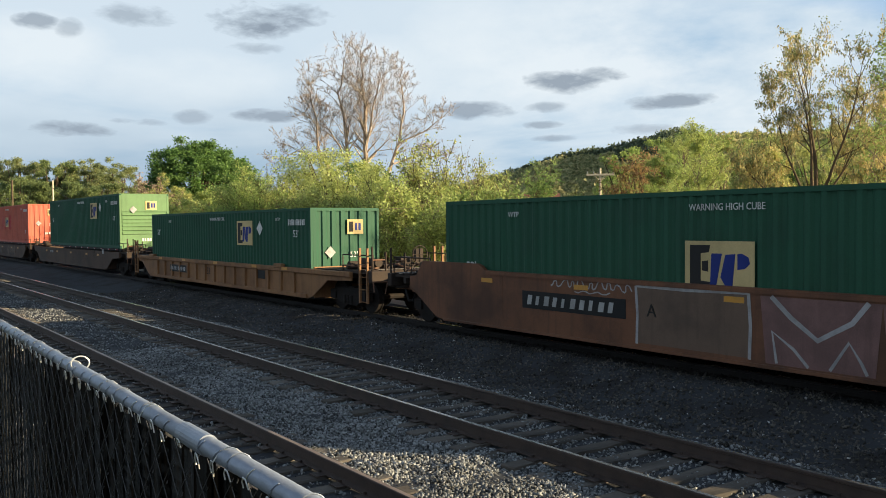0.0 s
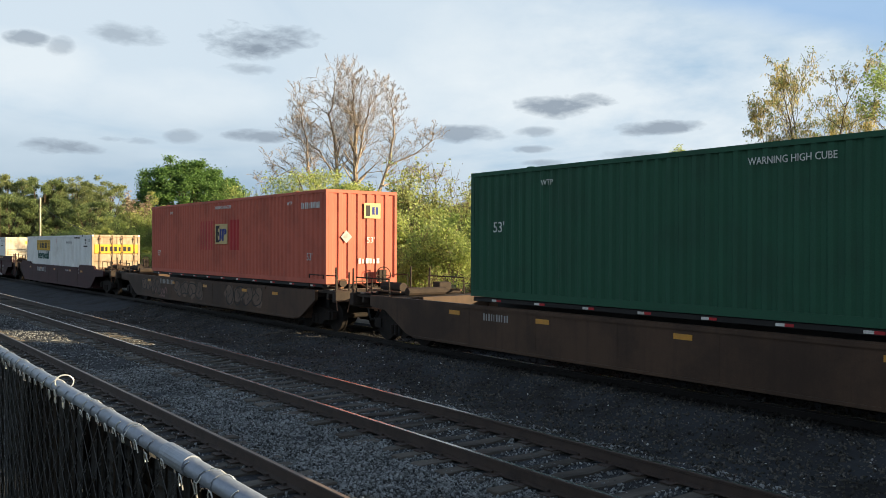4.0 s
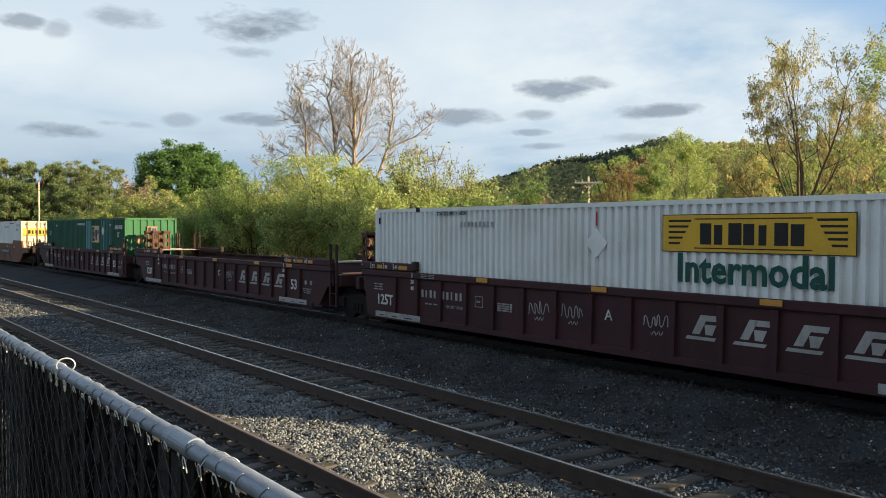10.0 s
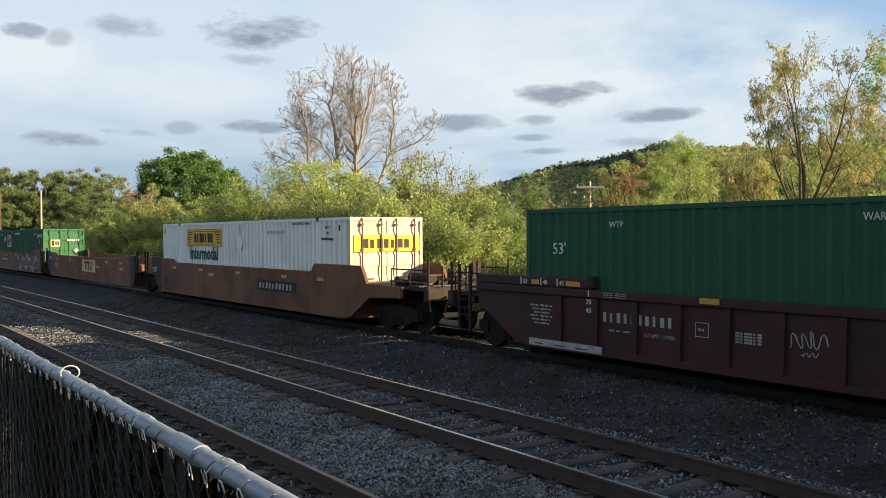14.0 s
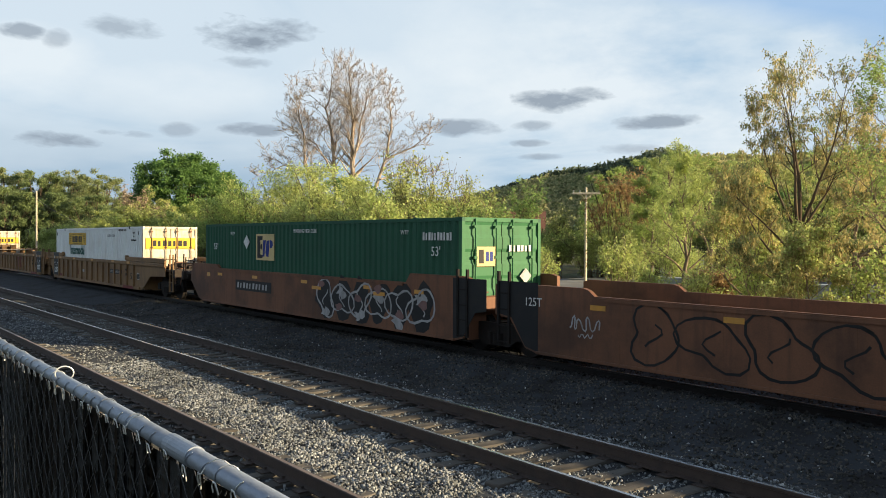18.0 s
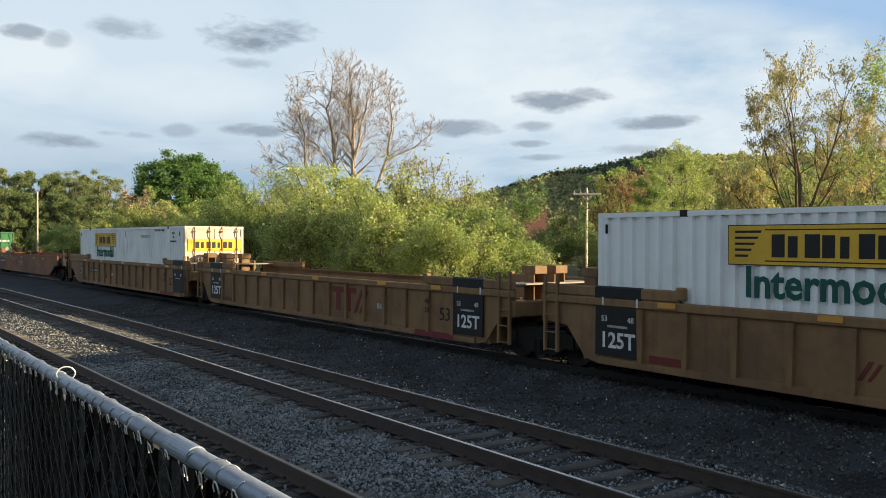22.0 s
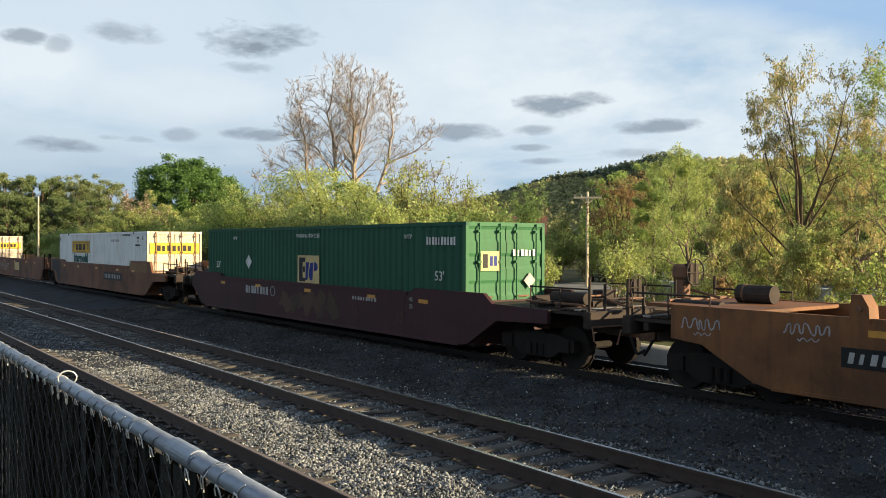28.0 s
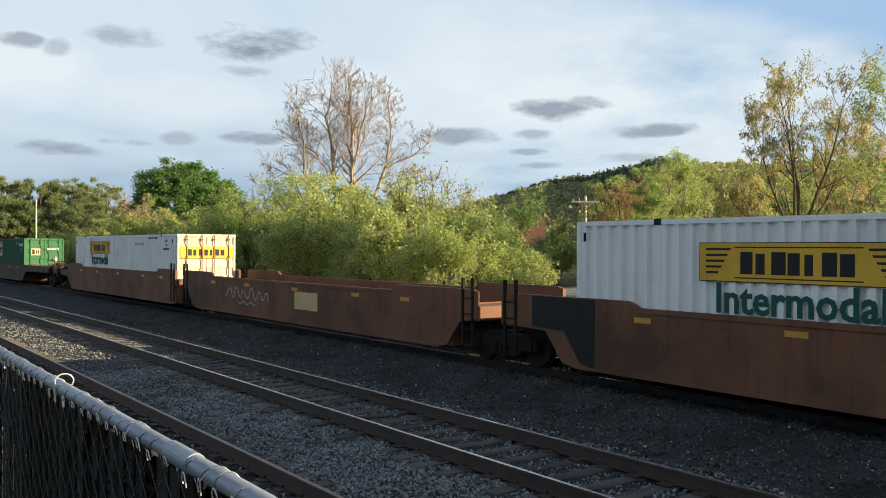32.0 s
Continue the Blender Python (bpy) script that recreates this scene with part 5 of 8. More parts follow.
            part("valve_box", soft_box(ex - e * 2.0 - 0.16, ex - e * 2.0 + 0.16, 0.5, 0.95, 1.275, 1.62, 0.02), M_GRIME, root)
            part("uncoupling_lever", rod(rod(bmesh.new(), (ex - e * 0.38, -1.4, 1.0), (ex - e * 0.38, -0.1, 0.98), 0.018, 6), (ex - e * 0.38, -1.4, 1.0), (ex - e * 0.3, -1.42, 0.72), 0.018, 6), M_RUSTY, root)
            for y in (-1.35, -0.9, 1.35):
                part("grab_post", rod(bmesh.new(), (ex - e * 0.5, y, 1.27), (ex - e * 0.5, y, 2.0 if y != -0.9 else 1.85), 0.03, 6), M_GRIME, root)
            part("grab_rail", rod(bmesh.new(), (ex - e * 0.5, -1.35, 1.62), (ex - e * 0.5, -0.9, 1.62), 0.02, 6), M_RUSTY, root)
            # handrail, long air tank, side steps and hoses beyond the end of the wall
            for y in (-1.28, 1.28):
                hr = part("handrail", tube(bmesh.new(), [(ex - e * 2.3, y, 1.27), (ex - e * 2.3, y, 1.74), (ex - e * 0.55, y, 1.74), (ex - e * 0.55, y, 1.27)], 0.02, 6), M_GRIME, root, "bent steel handrail")
                part("stanchion", rod(bmesh.new(), (ex - e * 1.4, y, 1.27), (ex - e * 1.4, y, 1.74), 0.016, 6), M_GRIME, hr)
            tank = part("air_reservoir", rod(bmesh.new(), (ex - e * 2.15, -0.72, 1.5), (ex - e * 1.15, -0.72, 1.5), 0.13, 14), M_GRIME, root, "grimy cylindrical air tank")
            for k in (1.35, 1.95):
                part("tank_cradle", boxes((ex - e * k - 0.03, ex - e * k + 0.03, -0.86, -0.58, 1.265, 1.4)), M_RUSTY, tank)
            for k, (y, z) in enumerate(((-1.12, 1.4), (-0.2, 1.46), (0.95, 1.4))):
                part("brake_pipe", tube(bmesh.new(), [(ex - e * 2.6, y, z), (ex - e * 1.0, y, z), (ex - e * 0.7, y + 0.1, z - 0.1), (ex - e * 0.45, y + 0.12, z - 0.12)], 0.028, 6), M_RUSTY, root)
            if e > 0:
                brake_wheel(root, ex - e * 0.85, 0.55, 1.72)
                part("brake_rigging", boxes((ex - 1.9, ex - 1.2, -0.5, -0.2, 1.28, 1.44), (ex - 1.8, ex - 1.1, 0.15, 0.5, 1.28, 1.42)), M_GRIME, root)
        else:
            if e > 0:
                bogie(root, ex)
            part("articulated_arm", boxes((min(ex - e * 1.3, ex), max(ex - e * 1.3, ex), -0.3, 0.3, 0.72, 1.05)), M_DARKSTEEL, root)
            if e > 0 or style != "ribbed":
                ladder(root, ex - e * 0.75, -1.4626, 0.35, 1.5, coat if style != "smooth" else M_DARKSTEEL, 0.36, top=2.2 if style == "ribbed" else 1.95)
            if style == "ribbed":
                for d, y in ((1.0, 1.34), (1.2, 1.3), (1.75, 1.34)):
                    part("grab_post", rod(bmesh.new(), (ex - e * d, y, 1.2), (ex - e * d, y, 2.45), 0.028, 6), M_POSTLIT, root, "thin rust-red upright grab post")
    for t in towers:
        e = -1 if t == "l" else 1
        holed = style != "ribbed_black"
        x = (-L if e < 0 else L) - e * (0.5 if holed else 0.95)
        for y in (-0.4, 0.12) if holed else (-0.36, 0.3):
            stacking_post(root, x, y, e, coat, 1.275, 2.53 if holed else 2.04, holed)
    if marks:
        marks(root, wc, a, b, W, top, low)
    return root


M_PALEMARK = paint("pale_railway_mark_paint", (0.36, 0.35, 0.34), amount=0.4, streak=0.4)
def strokes(root, material, x, z, w, h, n, seed, y, thick=0.05, label="spray-painted stroke of a tag"):
    """A spray tag that spells nothing: bent ribbons of paint."""
    rng = random.Random(seed)
    if n > 2:                                      # a quick scrawl and a curl under it
        pts = []
        for i in range(2 * n + 1):
            u = i / (2 * n)
            pts.append((x - w / 2 + w * u + rng.uniform(-0.3, 0.3) * w / n, z + h * ((0.45 if i % 2 else -0.3) * rng.uniform(0.5, 1.0))))
        fine = []
        for (p0, q0), (p1, q1) in zip(pts, pts[1:]):
            for j in range(4):
                t = j / 4
                fine.append((p0 + (p1 - p0) * t + 0.06 * w / n * math.sin(t * 6.28), q0 + (q1 - q0) * (3 * t * t - 2 * t ** 3)))
        ribbon(root, material, fine, thick, y, label, rng)
        ribbon(root, material, [(x - w * 0.2 + w * 0.45 * i / 9, z - h * (0.42 + 0.1 * math.sin(i * 1.9)) - 0.02) for i in range(10)], thick * 0.8, y - 0.0006, label, rng)
        return
    for k in range(n):
        cx = x - w / 2 + w * (k + 0.5) / n
        f1, f2 = rng.uniform(3, 6.5), rng.uniform(0, 3)
        pts = [(cx + (w / n) * (0.6 * math.sin(i / 8 * f1 + f2) + rng.uniform(-0.05, 0.05)), z - h / 2 + h * (i / 8) * rng.uniform(0.9, 1.0)) for i in range(9)]
        ribbon(root, material, pts, thick, y - 0.0006 * (k % 3), label, rng)


def ribbon(root, material, pts, thick, y, label="", rng=None):
    bm = bmesh.new()
    rows = []
    for i, (px, pz) in enumerate(pts):
        q, r = pts[max(i - 1, 0)], pts[min(i + 1, len(pts) - 1)]
        d = Vector((r[0] - q[0], r[1] - q[1]))
        d = d.normalized() if d.length > 1e-5 else Vector((0, 1))
        t = thick / 2 * (rng.uniform(0.75, 1.2) if rng else 1)
        rows.append([bm.verts.new(c) for c in ((px - d.y * t, y - 0.003, pz + d.x * t), (px + d.y * t, y - 0.003, pz - d.x * t), (px + d.y * t, y, pz - d.x * t), (px - d.y * t, y, pz + d.x * t))])
    for a, b in zip(rows, rows[1:]):
        for k in range(4):
            bm.faces.new((a[k], a[(k + 1) % 4], b[(k + 1) % 4], b[k]))
    bm.faces.new(rows[0])
    bm.faces.new(rows[-1][::-1])
    bmesh.ops.recalc_face_normals(bm, faces=bm.faces[:])
    part("graffiti_stroke", bm, material, root, label)


def loops(root, material, x, z, w, h, n, seed, y, thick=0.06, label="loose outline of a graffiti letter"):
    """Rounded outlines, each its own bent loop with a stroke inside."""
    rng = random.Random(seed)
    for k in range(n):
        cx = x - w / 2 + w * (k + 0.5) / n
        p1, p2 = rng.uniform(0, 6), rng.uniform(0, 6)
        pts = []
        for i in range(23):
            a = 1.2 + i * math.tau / 21 * rng.uniform(0.985, 1.0)
            r = 1 + 0.28 * math.sin(2 * a + p1) + 0.14 * math.sin(3 * a + p2)
            pts.append((cx + w / n * 0.52 * r * math.cos(a), z + h * 0.46 * r * math.sin(a)))
        ribbon(root, material, pts, thick, y - 0.0006 * (k % 3), label, rng)
        ribbon(root, material, [(cx + w / n * 0.16 * math.sin(i * 0.9 + p1), z - h * 0.22 + h * 0.09 * i) for i in range(6)], thick * 0.8, y - 0.0006 * (k % 3), label, rng)


def blobs(root, material, x, z, w, h, n, seed, y, label="rounded graffiti letter shape", wild=0.2):
    rng = random.Random(seed)
    for k in range(n):
        bm = bmesh.new()
        cx = x - w / 2 + w * (k + 0.5) / n
        ph, p2 = rng.uniform(0, 6), rng.uniform(0, 6)
        pts = [(cx + w / n * 0.54 * (1 + wild * math.sin(3 * a + ph)) * math.cos(a), z + h / 2 * (1 + wild * math.sin(2 * a + ph) + 0.4 * wild * math.sin(5 * a + p2)) * math.sin(a)) for a in [i * math.tau / 18 for i in range(18)]]
        slab(bm, pts, y - 0.003 - 0.001 * (k % 2), y)
        part("graffiti_shape", bm, material, root, label)


def number_board(root, x, z, w, W, dark=True, h=0.26):
    y = -W - 0.008
    if dark:
        bd = part("number_board", boxes((x - w / 2, x + w / 2, y - 0.003, y + 0.003, z - h / 2, z + h / 2)), M_BLACK, root, "black board with a row of white marks")
        bars(M_PALEMARK, bd, x, y - 0.006, z, w * 0.88, h * 0.55, 10, 0.5, "number_marking", slant=0.2)
    else:
        bars(M_PALEMARK, root, x, y, z, w, h, 10, 0.55, "number_marking", "white row of marks")


def marks_green0(root, wc, a, b, W, top, low):
    number_board(root, wc - 3.5, 0.97, 3.0, W, True, 0.38)
    y = -W - 0.012
    part("faded_panel", boxes((wc - 1.73, wc + 0.72, -W - 0.007, -W - 0.003, 0.36, 1.42)), M_BUFF, root, "faded painted-over panel")
    strokes(root, M_TAG, wc - 2.95, 1.36, 2.2, 0.26, 9, 4, -W - 0.006, 0.03)
    lettering("A", 0.34, M_BLACK, root, wc - 1.37, y, 0.98, name="unit_letter")
    for x in (wc - 1.73, wc + 0.7):
        ribbon(root, M_TAG, [(x, 0.34), (x + 0.02, 0.9), (x - 0.02, 1.44)], 0.06, -W - 0.008)
    ribbon(root, M_TAG, [(wc - 1.73, 1.44), (wc - 0.6, 1.42), (wc + 0.7, 1.45)], 0.06, -W - 0.0085)
    for k, (x0, x1) in enumerate(((wc + 1.0, wc + 2.8), (wc + 3.0, wc + 5.1), (wc + 5.4, wc + 7.4))):
        part("graffiti_shape", slab(bmesh.new(), [(x0, 0.32), (x1, 0.32), (x1 + 0.1, 1.42), (x0 - 0.1, 1.42)], -W - 0.005, -W - 0.002), M_PINK, root, "pink block of a graffiti letter")
        m2 = (x0 + x1) / 2
        ribbon(root, M_TAG, [(x0 + 0.1, 1.42), (x0 + 0.45, 1.1), (m2, 0.78), (x1 - 0.35, 1.1), (x1 - 0.1, 1.42)], 0.08, -W - 0.008)
        ribbon(root, M_TAG, [(x0 + 0.2, 0.34), (x0 + 0.12, 0.85), (x0 + 0.5, 0.6), (x0 + 0.75, 0.34)], 0.05, -W - 0.009)
        ribbon(root, M_TAG, [(x1 - 0.7, 0.34), (x1 - 0.4, 0.8), (x1 - 0.2, 0.5), (x1 - 0.12, 0.34)], 0.05, -W - 0.009)


def marks_466(root, wc, a, b, W, top, low):
    number_board(root, wc - 4.0, 0.8, 2.2, W, True, 0.3)
    lettering("53", 0.4, M_BLACK, root, wc - 0.6, -W + 0.05, 0.8, name="length_lettering")
    for x in (wc - 7.6, wc + 6.0):
        part("guide_block", soft_box(x - 0.3, x + 0.3, -W - 0.05, -W + 0.12, top - 0.06, top + 0.1, 0.03), M_RUSTOCHRE, root, "worn corner guide on the side")
    part("label_plate", boxes((wc + 4.2, wc + 4.8, -W + 0.045, -W + 0.055, 0.75, 1.05)), M_BLACK, root)


def marks_dull(root, wc, a, b, W, top, low):
    number_board(root, wc - 4.7, top - 0.25, 0.9, W, False, 0.16)
    part("data_plate", boxes((b - 1.0, b - 0.75, -W - 0.008, -W - 0.002, 1.15, 1.4)), M_GREY, root)


def marks_red(root, wc, a, b, W, top, low):
    """Three runs of fat buff letters with black outlines that spell nothing."""
    for k, (x, w, n) in enumerate(((wc - 6.0, 2.6, 4), (wc - 1.4, 3.2, 4), (wc + 4.0, 3.2, 4))):
        blobs(root, M_BUFF, x, 0.86, w, 0.62, n, 8 + 9 * k, -W - 0.003, "fat buff graffiti letter shape", 0.3)
        loops(root, M_BLACK, x, 0.86, w, 0.64, n, 8 + 9 * k, -W - 0.006, 0.045)
    number_board(root, wc - 3.9, top - 0.2, 1.7, W, False, 0.2)
    strokes(root, M_PINK, wc - 4.6, 0.62, 1.6, 0.4, 4, 28, -W - 0.003, 0.07)


def marks_fec(root, wc, a, b, W, top, low):
    bars(M_GREY, root, wc - 3.25, -W - 0.008, 1.05, 1.9, 0.26, 8, 0.3, "number_marking", "grey row of marks")
    bars(M_GREY, root, wc + 3.75, -W - 0.008, 1.12, 1.3, 0.1, 9, 0.4, "logo_bar", "grey bars of a faded logo")
    bm = bmesh.new()
    for k in range(18):
        p, q = k * math.tau / 18, (k + 1) * math.tau / 18
        rod(bm, (wc - 2.05 + 0.16 * math.cos(p), -W - 0.006, 1.06 + 0.16 * math.sin(p)), (wc - 2.05 + 0.16 * math.cos(q), -W - 0.006, 1.06 + 0.16 * math.sin(q)), 0.012, 4)
    part("round_emblem", bm, M_GREY, root)
    lettering("53", 0.4, M_DULL, root, wc + 5.5, -W - 0.006, 0.72, name="length_lettering")
    lettering("40", 0.16, M_GREY, root, wc + 6.0, -W - 0.006, 1.22, name="length_lettering")
    lettering("20", 0.16, M_GREY, root, wc + 6.0, -W - 0.006, 1.04, name="length_lettering")


def marks_fec_tag(root, wc, a, b, W, top, low):
    marks_fec(root, wc, a, b, W, top, low)
    blobs(root, M_DULL, wc + 0.4, 0.8, 3.8, 0.7, 5, 9, -W - 0.003, wild=0.4)


def marks_bnsf(unit):
    def put(root, wc, a, b, W, top, low):
        y = -W + 0.05
        for k in range(4):                       # the owner's mark as four slanted bars, each underlined
            x = wc + 2.78 + k * 0.96
            for q in ([(-0.26, -0.17), (-0.1, -0.17), (0.08, 0.17), (-0.08, 0.17)], [(0.0, 0.07), (0.3, 0.07), (0.34, 0.17), (0.04, 0.17)], [(0.02, -0.17), (0.16, -0.17), (0.24, 0.01), (0.0, 0.01)]):
                part("logo_shape", slab(bmesh.new(), [(x + u, 1.0 + v) for u, v in q], y - 0.004, y), M_PALEMARK, root, "slanted pale shape of a railway mark")
            part("logo_bar", slab(bmesh.new(), [(x - 0.4, 0.73), (x + 0.2, 0.73), (x + 0.24, 0.79), (x - 0.36, 0.79)], y - 0.004, y), M_PALEMARK, root)
        lettering(unit, 0.3, M_WHITE, root, wc + 0.57, y, 0.98, name="unit_letter", label="white unit letter")
        lettering("53", 0.45, M_WHITE, root, wc + 6.7, y, 0.86, name="length_lettering", label="large white length figure", bold=True)
        if unit == "B":
            for k in range(6):
                bars(M_GREY, root, wc - 7.45, y, 1.14 - 0.075 * k, 0.75 - 0.12 * (k % 3), 0.035, 5, 0.25, "data_marking")
        else:
            lettering("125T", 0.38, M_WHITE, root, wc - 7.45, y, 0.74, name="wheel_lettering", bold=True)
            for k in range(3):
                bars(M_GREY, root, wc - 7.75, y, 1.16 - 0.07 * k, 0.5 - 0.1 * (k % 2), 0.03, 4, 0.25, "data_marking")
        part("round_emblem", rod(bmesh.new(), (wc - 6.95, y - 0.004, 1.14), (wc - 6.95, y, 1.14), 0.075, 14), M_GREY, root)
        for x in (wc + 6.1, wc - 6.05):
            lettering("20", 0.15, M_WHITE, root, x, -W - 0.02, 1.3, name="length_lettering")
            lettering("40", 0.15, M_WHITE, root, x, -W - 0.02, 1.13, name="length_lettering")
            part("length_tick", boxes((x - 0.014, x + 0.014, -W - 0.026, -W - 0.018, 1.41, 1.53)), M_WHITE, root)
        # lengths and amber strips along the raised guides
        for x, t in ((a + 0.51, "53"), (a + 1.14, "48"), (a + 1.63, "45"), (b - 2.27, "45"), (b - 1.62, "48"), (b - 0.9, "53")):
            lettering(t, 0.14, M_WHITE, root, x, -W - 0.006, top + 0.1, name="length_lettering")
            d = 0.13 if x > wc else -0.13
            part("length_tick", boxes((x + d - 0.012, x + d + 0.012, -W - 0.01, -W - 0.002, top + 0.03, top + 0.19)), M_WHITE, root)
        for x0, x1 in ((a + 0.72, a + 0.95), (b - 2.08, b - 1.82), (b - 1.42, b - 1.06), (b - 0.7, b - 0.4)):
            part("reflector", boxes((x0, x1, -W - 0.01, -W - 0.002, top + 0.05, top + 0.15)), M_REFLECT, root, "amber reflector strip")
        for k in range(3):
            bars(M_GREY, root, wc - 5.35, -W - 0.024, top - 0.035 - 0.04 * k, 0.62, 0.014, 4, 0.2, "data_marking")
        number_board(root, wc - 4.85, 1.03, 1.75, W - 0.06, False, 0.19)
        lettering("LD LMT 117500", 0.105, M_GREY, root, wc - 4.35, y, 0.76, name="load_lettering")
        bars(M_GREY, root, wc - 5.3, y, 0.78, 0.55, 0.03, 3, 0.25, "data_marking")
        # outlined square and a table of small writing
        sx, sz = wc - 3.42, 0.97
        part("stencil_frame", boxes((sx - 0.14, sx + 0.14, y - 0.004, y, sz + 0.115, sz + 0.13), (sx - 0.14, sx + 0.14, y - 0.004, y, sz - 0.13, sz - 0.115), (sx - 0.14, sx - 0.125, y - 0.004, y, sz - 0.115, sz + 0.115), (sx + 0.125, sx + 0.14, y - 0.004, y, sz - 0.115, sz + 0.115)), M_GREY, root, "thin stencilled square")
        bars(M_GREY, root, sx, y, sz, 0.16, 0.05, 2, 0.3, "data_marking")
        for k in range(4):
            bars(M_GREY, root, wc - 2.5, y, 0.98 - 0.05 * k, 0.5, 0.036, 6, 0.16, "data_marking")
        for x0, x1 in ((a + 0.65, a + 2.75), (wc + 5.8, wc + 7.7)):
            sp = part("lower_panel", boxes((x0, x1, -W - 0.024, -W - 0.016, low + 0.05, low + 0.2)), M_GREY, root, "pale grey instruction strip")
            for k in range(3):
                part("strip_patch", boxes((x0 + 0.2 + 0.6 * k, x0 + 0.42 + 0.66 * k, -W - 0.027, -W - 0.023, low + 0.09, low + 0.115)), M_DULL, sp, "dark line of small writing")
        for k, x in enumerate((wc - 1.4, wc - 0.4, wc + 1.73) if unit == "A" else (wc + 1.6,) if unit == "C" else (wc - 1.44,)):
            strokes(root, M_TAG, x, 0.95, 0.62, 0.42, 4, 40 + k, y - 0.001, 0.022)
        for x in (wc + 7.5, wc + 7.85):
            part("round_emblem", rod(bmesh.new(), (x, y - 0.004, 0.98), (x, y, 0.98), 0.075, 14), M_GREY, root)
        for k in range(3):
            bars(M_GREY, root, wc + 7.62, y, 0.78 - 0.06 * k, 0.62 - 0.1 * k, 0.028, 5, 0.25, "data_marking")
    return put


def black_end(root, x0, x1, W, top):
    """Black paint over the last stretch of a side; x0 is the outer end."""
    d = 1 if x1 > x0 else -1
    pts = [(x0, 1.0), (x1 - d * 0.85, 0.95), (x1 - d * 0.4, 0.36), (x1, 0.27), (x1, top + 0.2), (x0, top + 0.2)]
    part("black_end_panel", slab(bmesh.new(), pts, -W - 0.005, -W - 0.001), M_BLACK, root, "end of the side painted black")


def marks_726(kind):
    def put(root, wc, a, b, W, top, low):
        y = -W - 0.008
        for end, outer, inner in (("l", a - 0.75, a + 0.5), ("r", b + 0.75, b - 0.5)):
            if kind == "mid" or (kind == "a") == (end == "l"):
                black_end(root, outer, inner, W, top)
        if kind == "a":
            number_board(root, wc + 3.5, 0.97, 2.9, W, True, 0.36)
            part("reflector", boxes((wc - 2.4, wc - 1.9, y - 0.002, y + 0.004, 1.1, 1.22)), M_REFLECT, root)
            lettering("125T", 0.3, M_WHITE, root, a - 0.35, y, 1.16, name="wheel_lettering")
            lettering("53", 0.5, M_DULL, root, a + 1.1, y, 0.75, name="length_lettering")
        elif kind == "mid":
            pn = part("logo_panel", boxes((wc - 0.6, wc + 2.0, y - 0.002, y + 0.004, 0.72, 1.38)), M_CREAM, root, "buff panel with red plain shapes")
            part("logo_shape", boxes((wc - 0.2, wc + 0.95, y - 0.008, y - 0.002, 1.16, 1.3)), M_TTX, pn)
            for k in (0.05, 0.62):
                part("logo_shape", boxes((wc + k, wc + k + 0.2, y - 0.008, y - 0.002, 0.8, 1.16)), M_TTX, pn)
            bars(M_TTX, pn, wc + 1.35, y - 0.005, 1.05, 0.55, 0.48, 2, 0.5, "logo_shape", slant=0.7)
            loops(root, M_BLACK, wc - 3.0, 0.9, 5.0, 0.95, 4, 77, -W - 0.003, 0.05)
            strokes(root, M_GREY, wc - 6.6, 0.95, 0.9, 0.45, 4, 78, -W - 0.003, 0.035)
            lettering("125T", 0.26, M_WHITE, root, wc - 8.1, y, 1.32, name="wheel_lettering")
            for x in (wc + 2.5, wc + 6.6):
                part("reflector", boxes((x - 0.3, x + 0.3, y - 0.002, y + 0.004, 0.98, 1.1)), M_REFLECT, root)
        else:
            number_board(root, wc - 3.36, 1.0, 2.9, W, True, 0.36)
            part("reflector", boxes((wc - 7.5, wc - 7.2, y - 0.002, y + 0.004, 1.2, 1.35)), M_REFLECT, root)
            blobs(root, M_BLACK, wc + 4.2, 0.9, 5.9, 1.05, 6, 5, -W - 0.002, "black mass of a graffiti letter", 0.3)
            loops(root, M_TAG, wc + 4.2, 0.92, 5.9, 1.0, 6, 5, -W - 0.009, 0.06, "silver outline of a graffiti letter")
            for k in range(6):
                blobs(root, M_TAG, wc + 1.7 + k * 0.98, 0.5 + 0.62 * (k % 2), 0.42, 0.36, 1, 80 + k, -W - 0.007, "silver patch in the graffiti", 0.5)
                blobs(root, M_PINK, wc + 1.5 + k * 1.05, 1.3 - 0.62 * ((k * 2) % 3) / 2, 0.34, 0.22, 1, 90 + k, -W - 0.014, "pink paint spot in the graffiti", 0.2)
            for x in (wc + 1.2, wc + 4.7):
                part("reflector", boxes((x - 0.28, x + 0.28, -W - 0.016, -W - 0.011, 1.12, 1.22)), M_REFLECT, root)
    return put


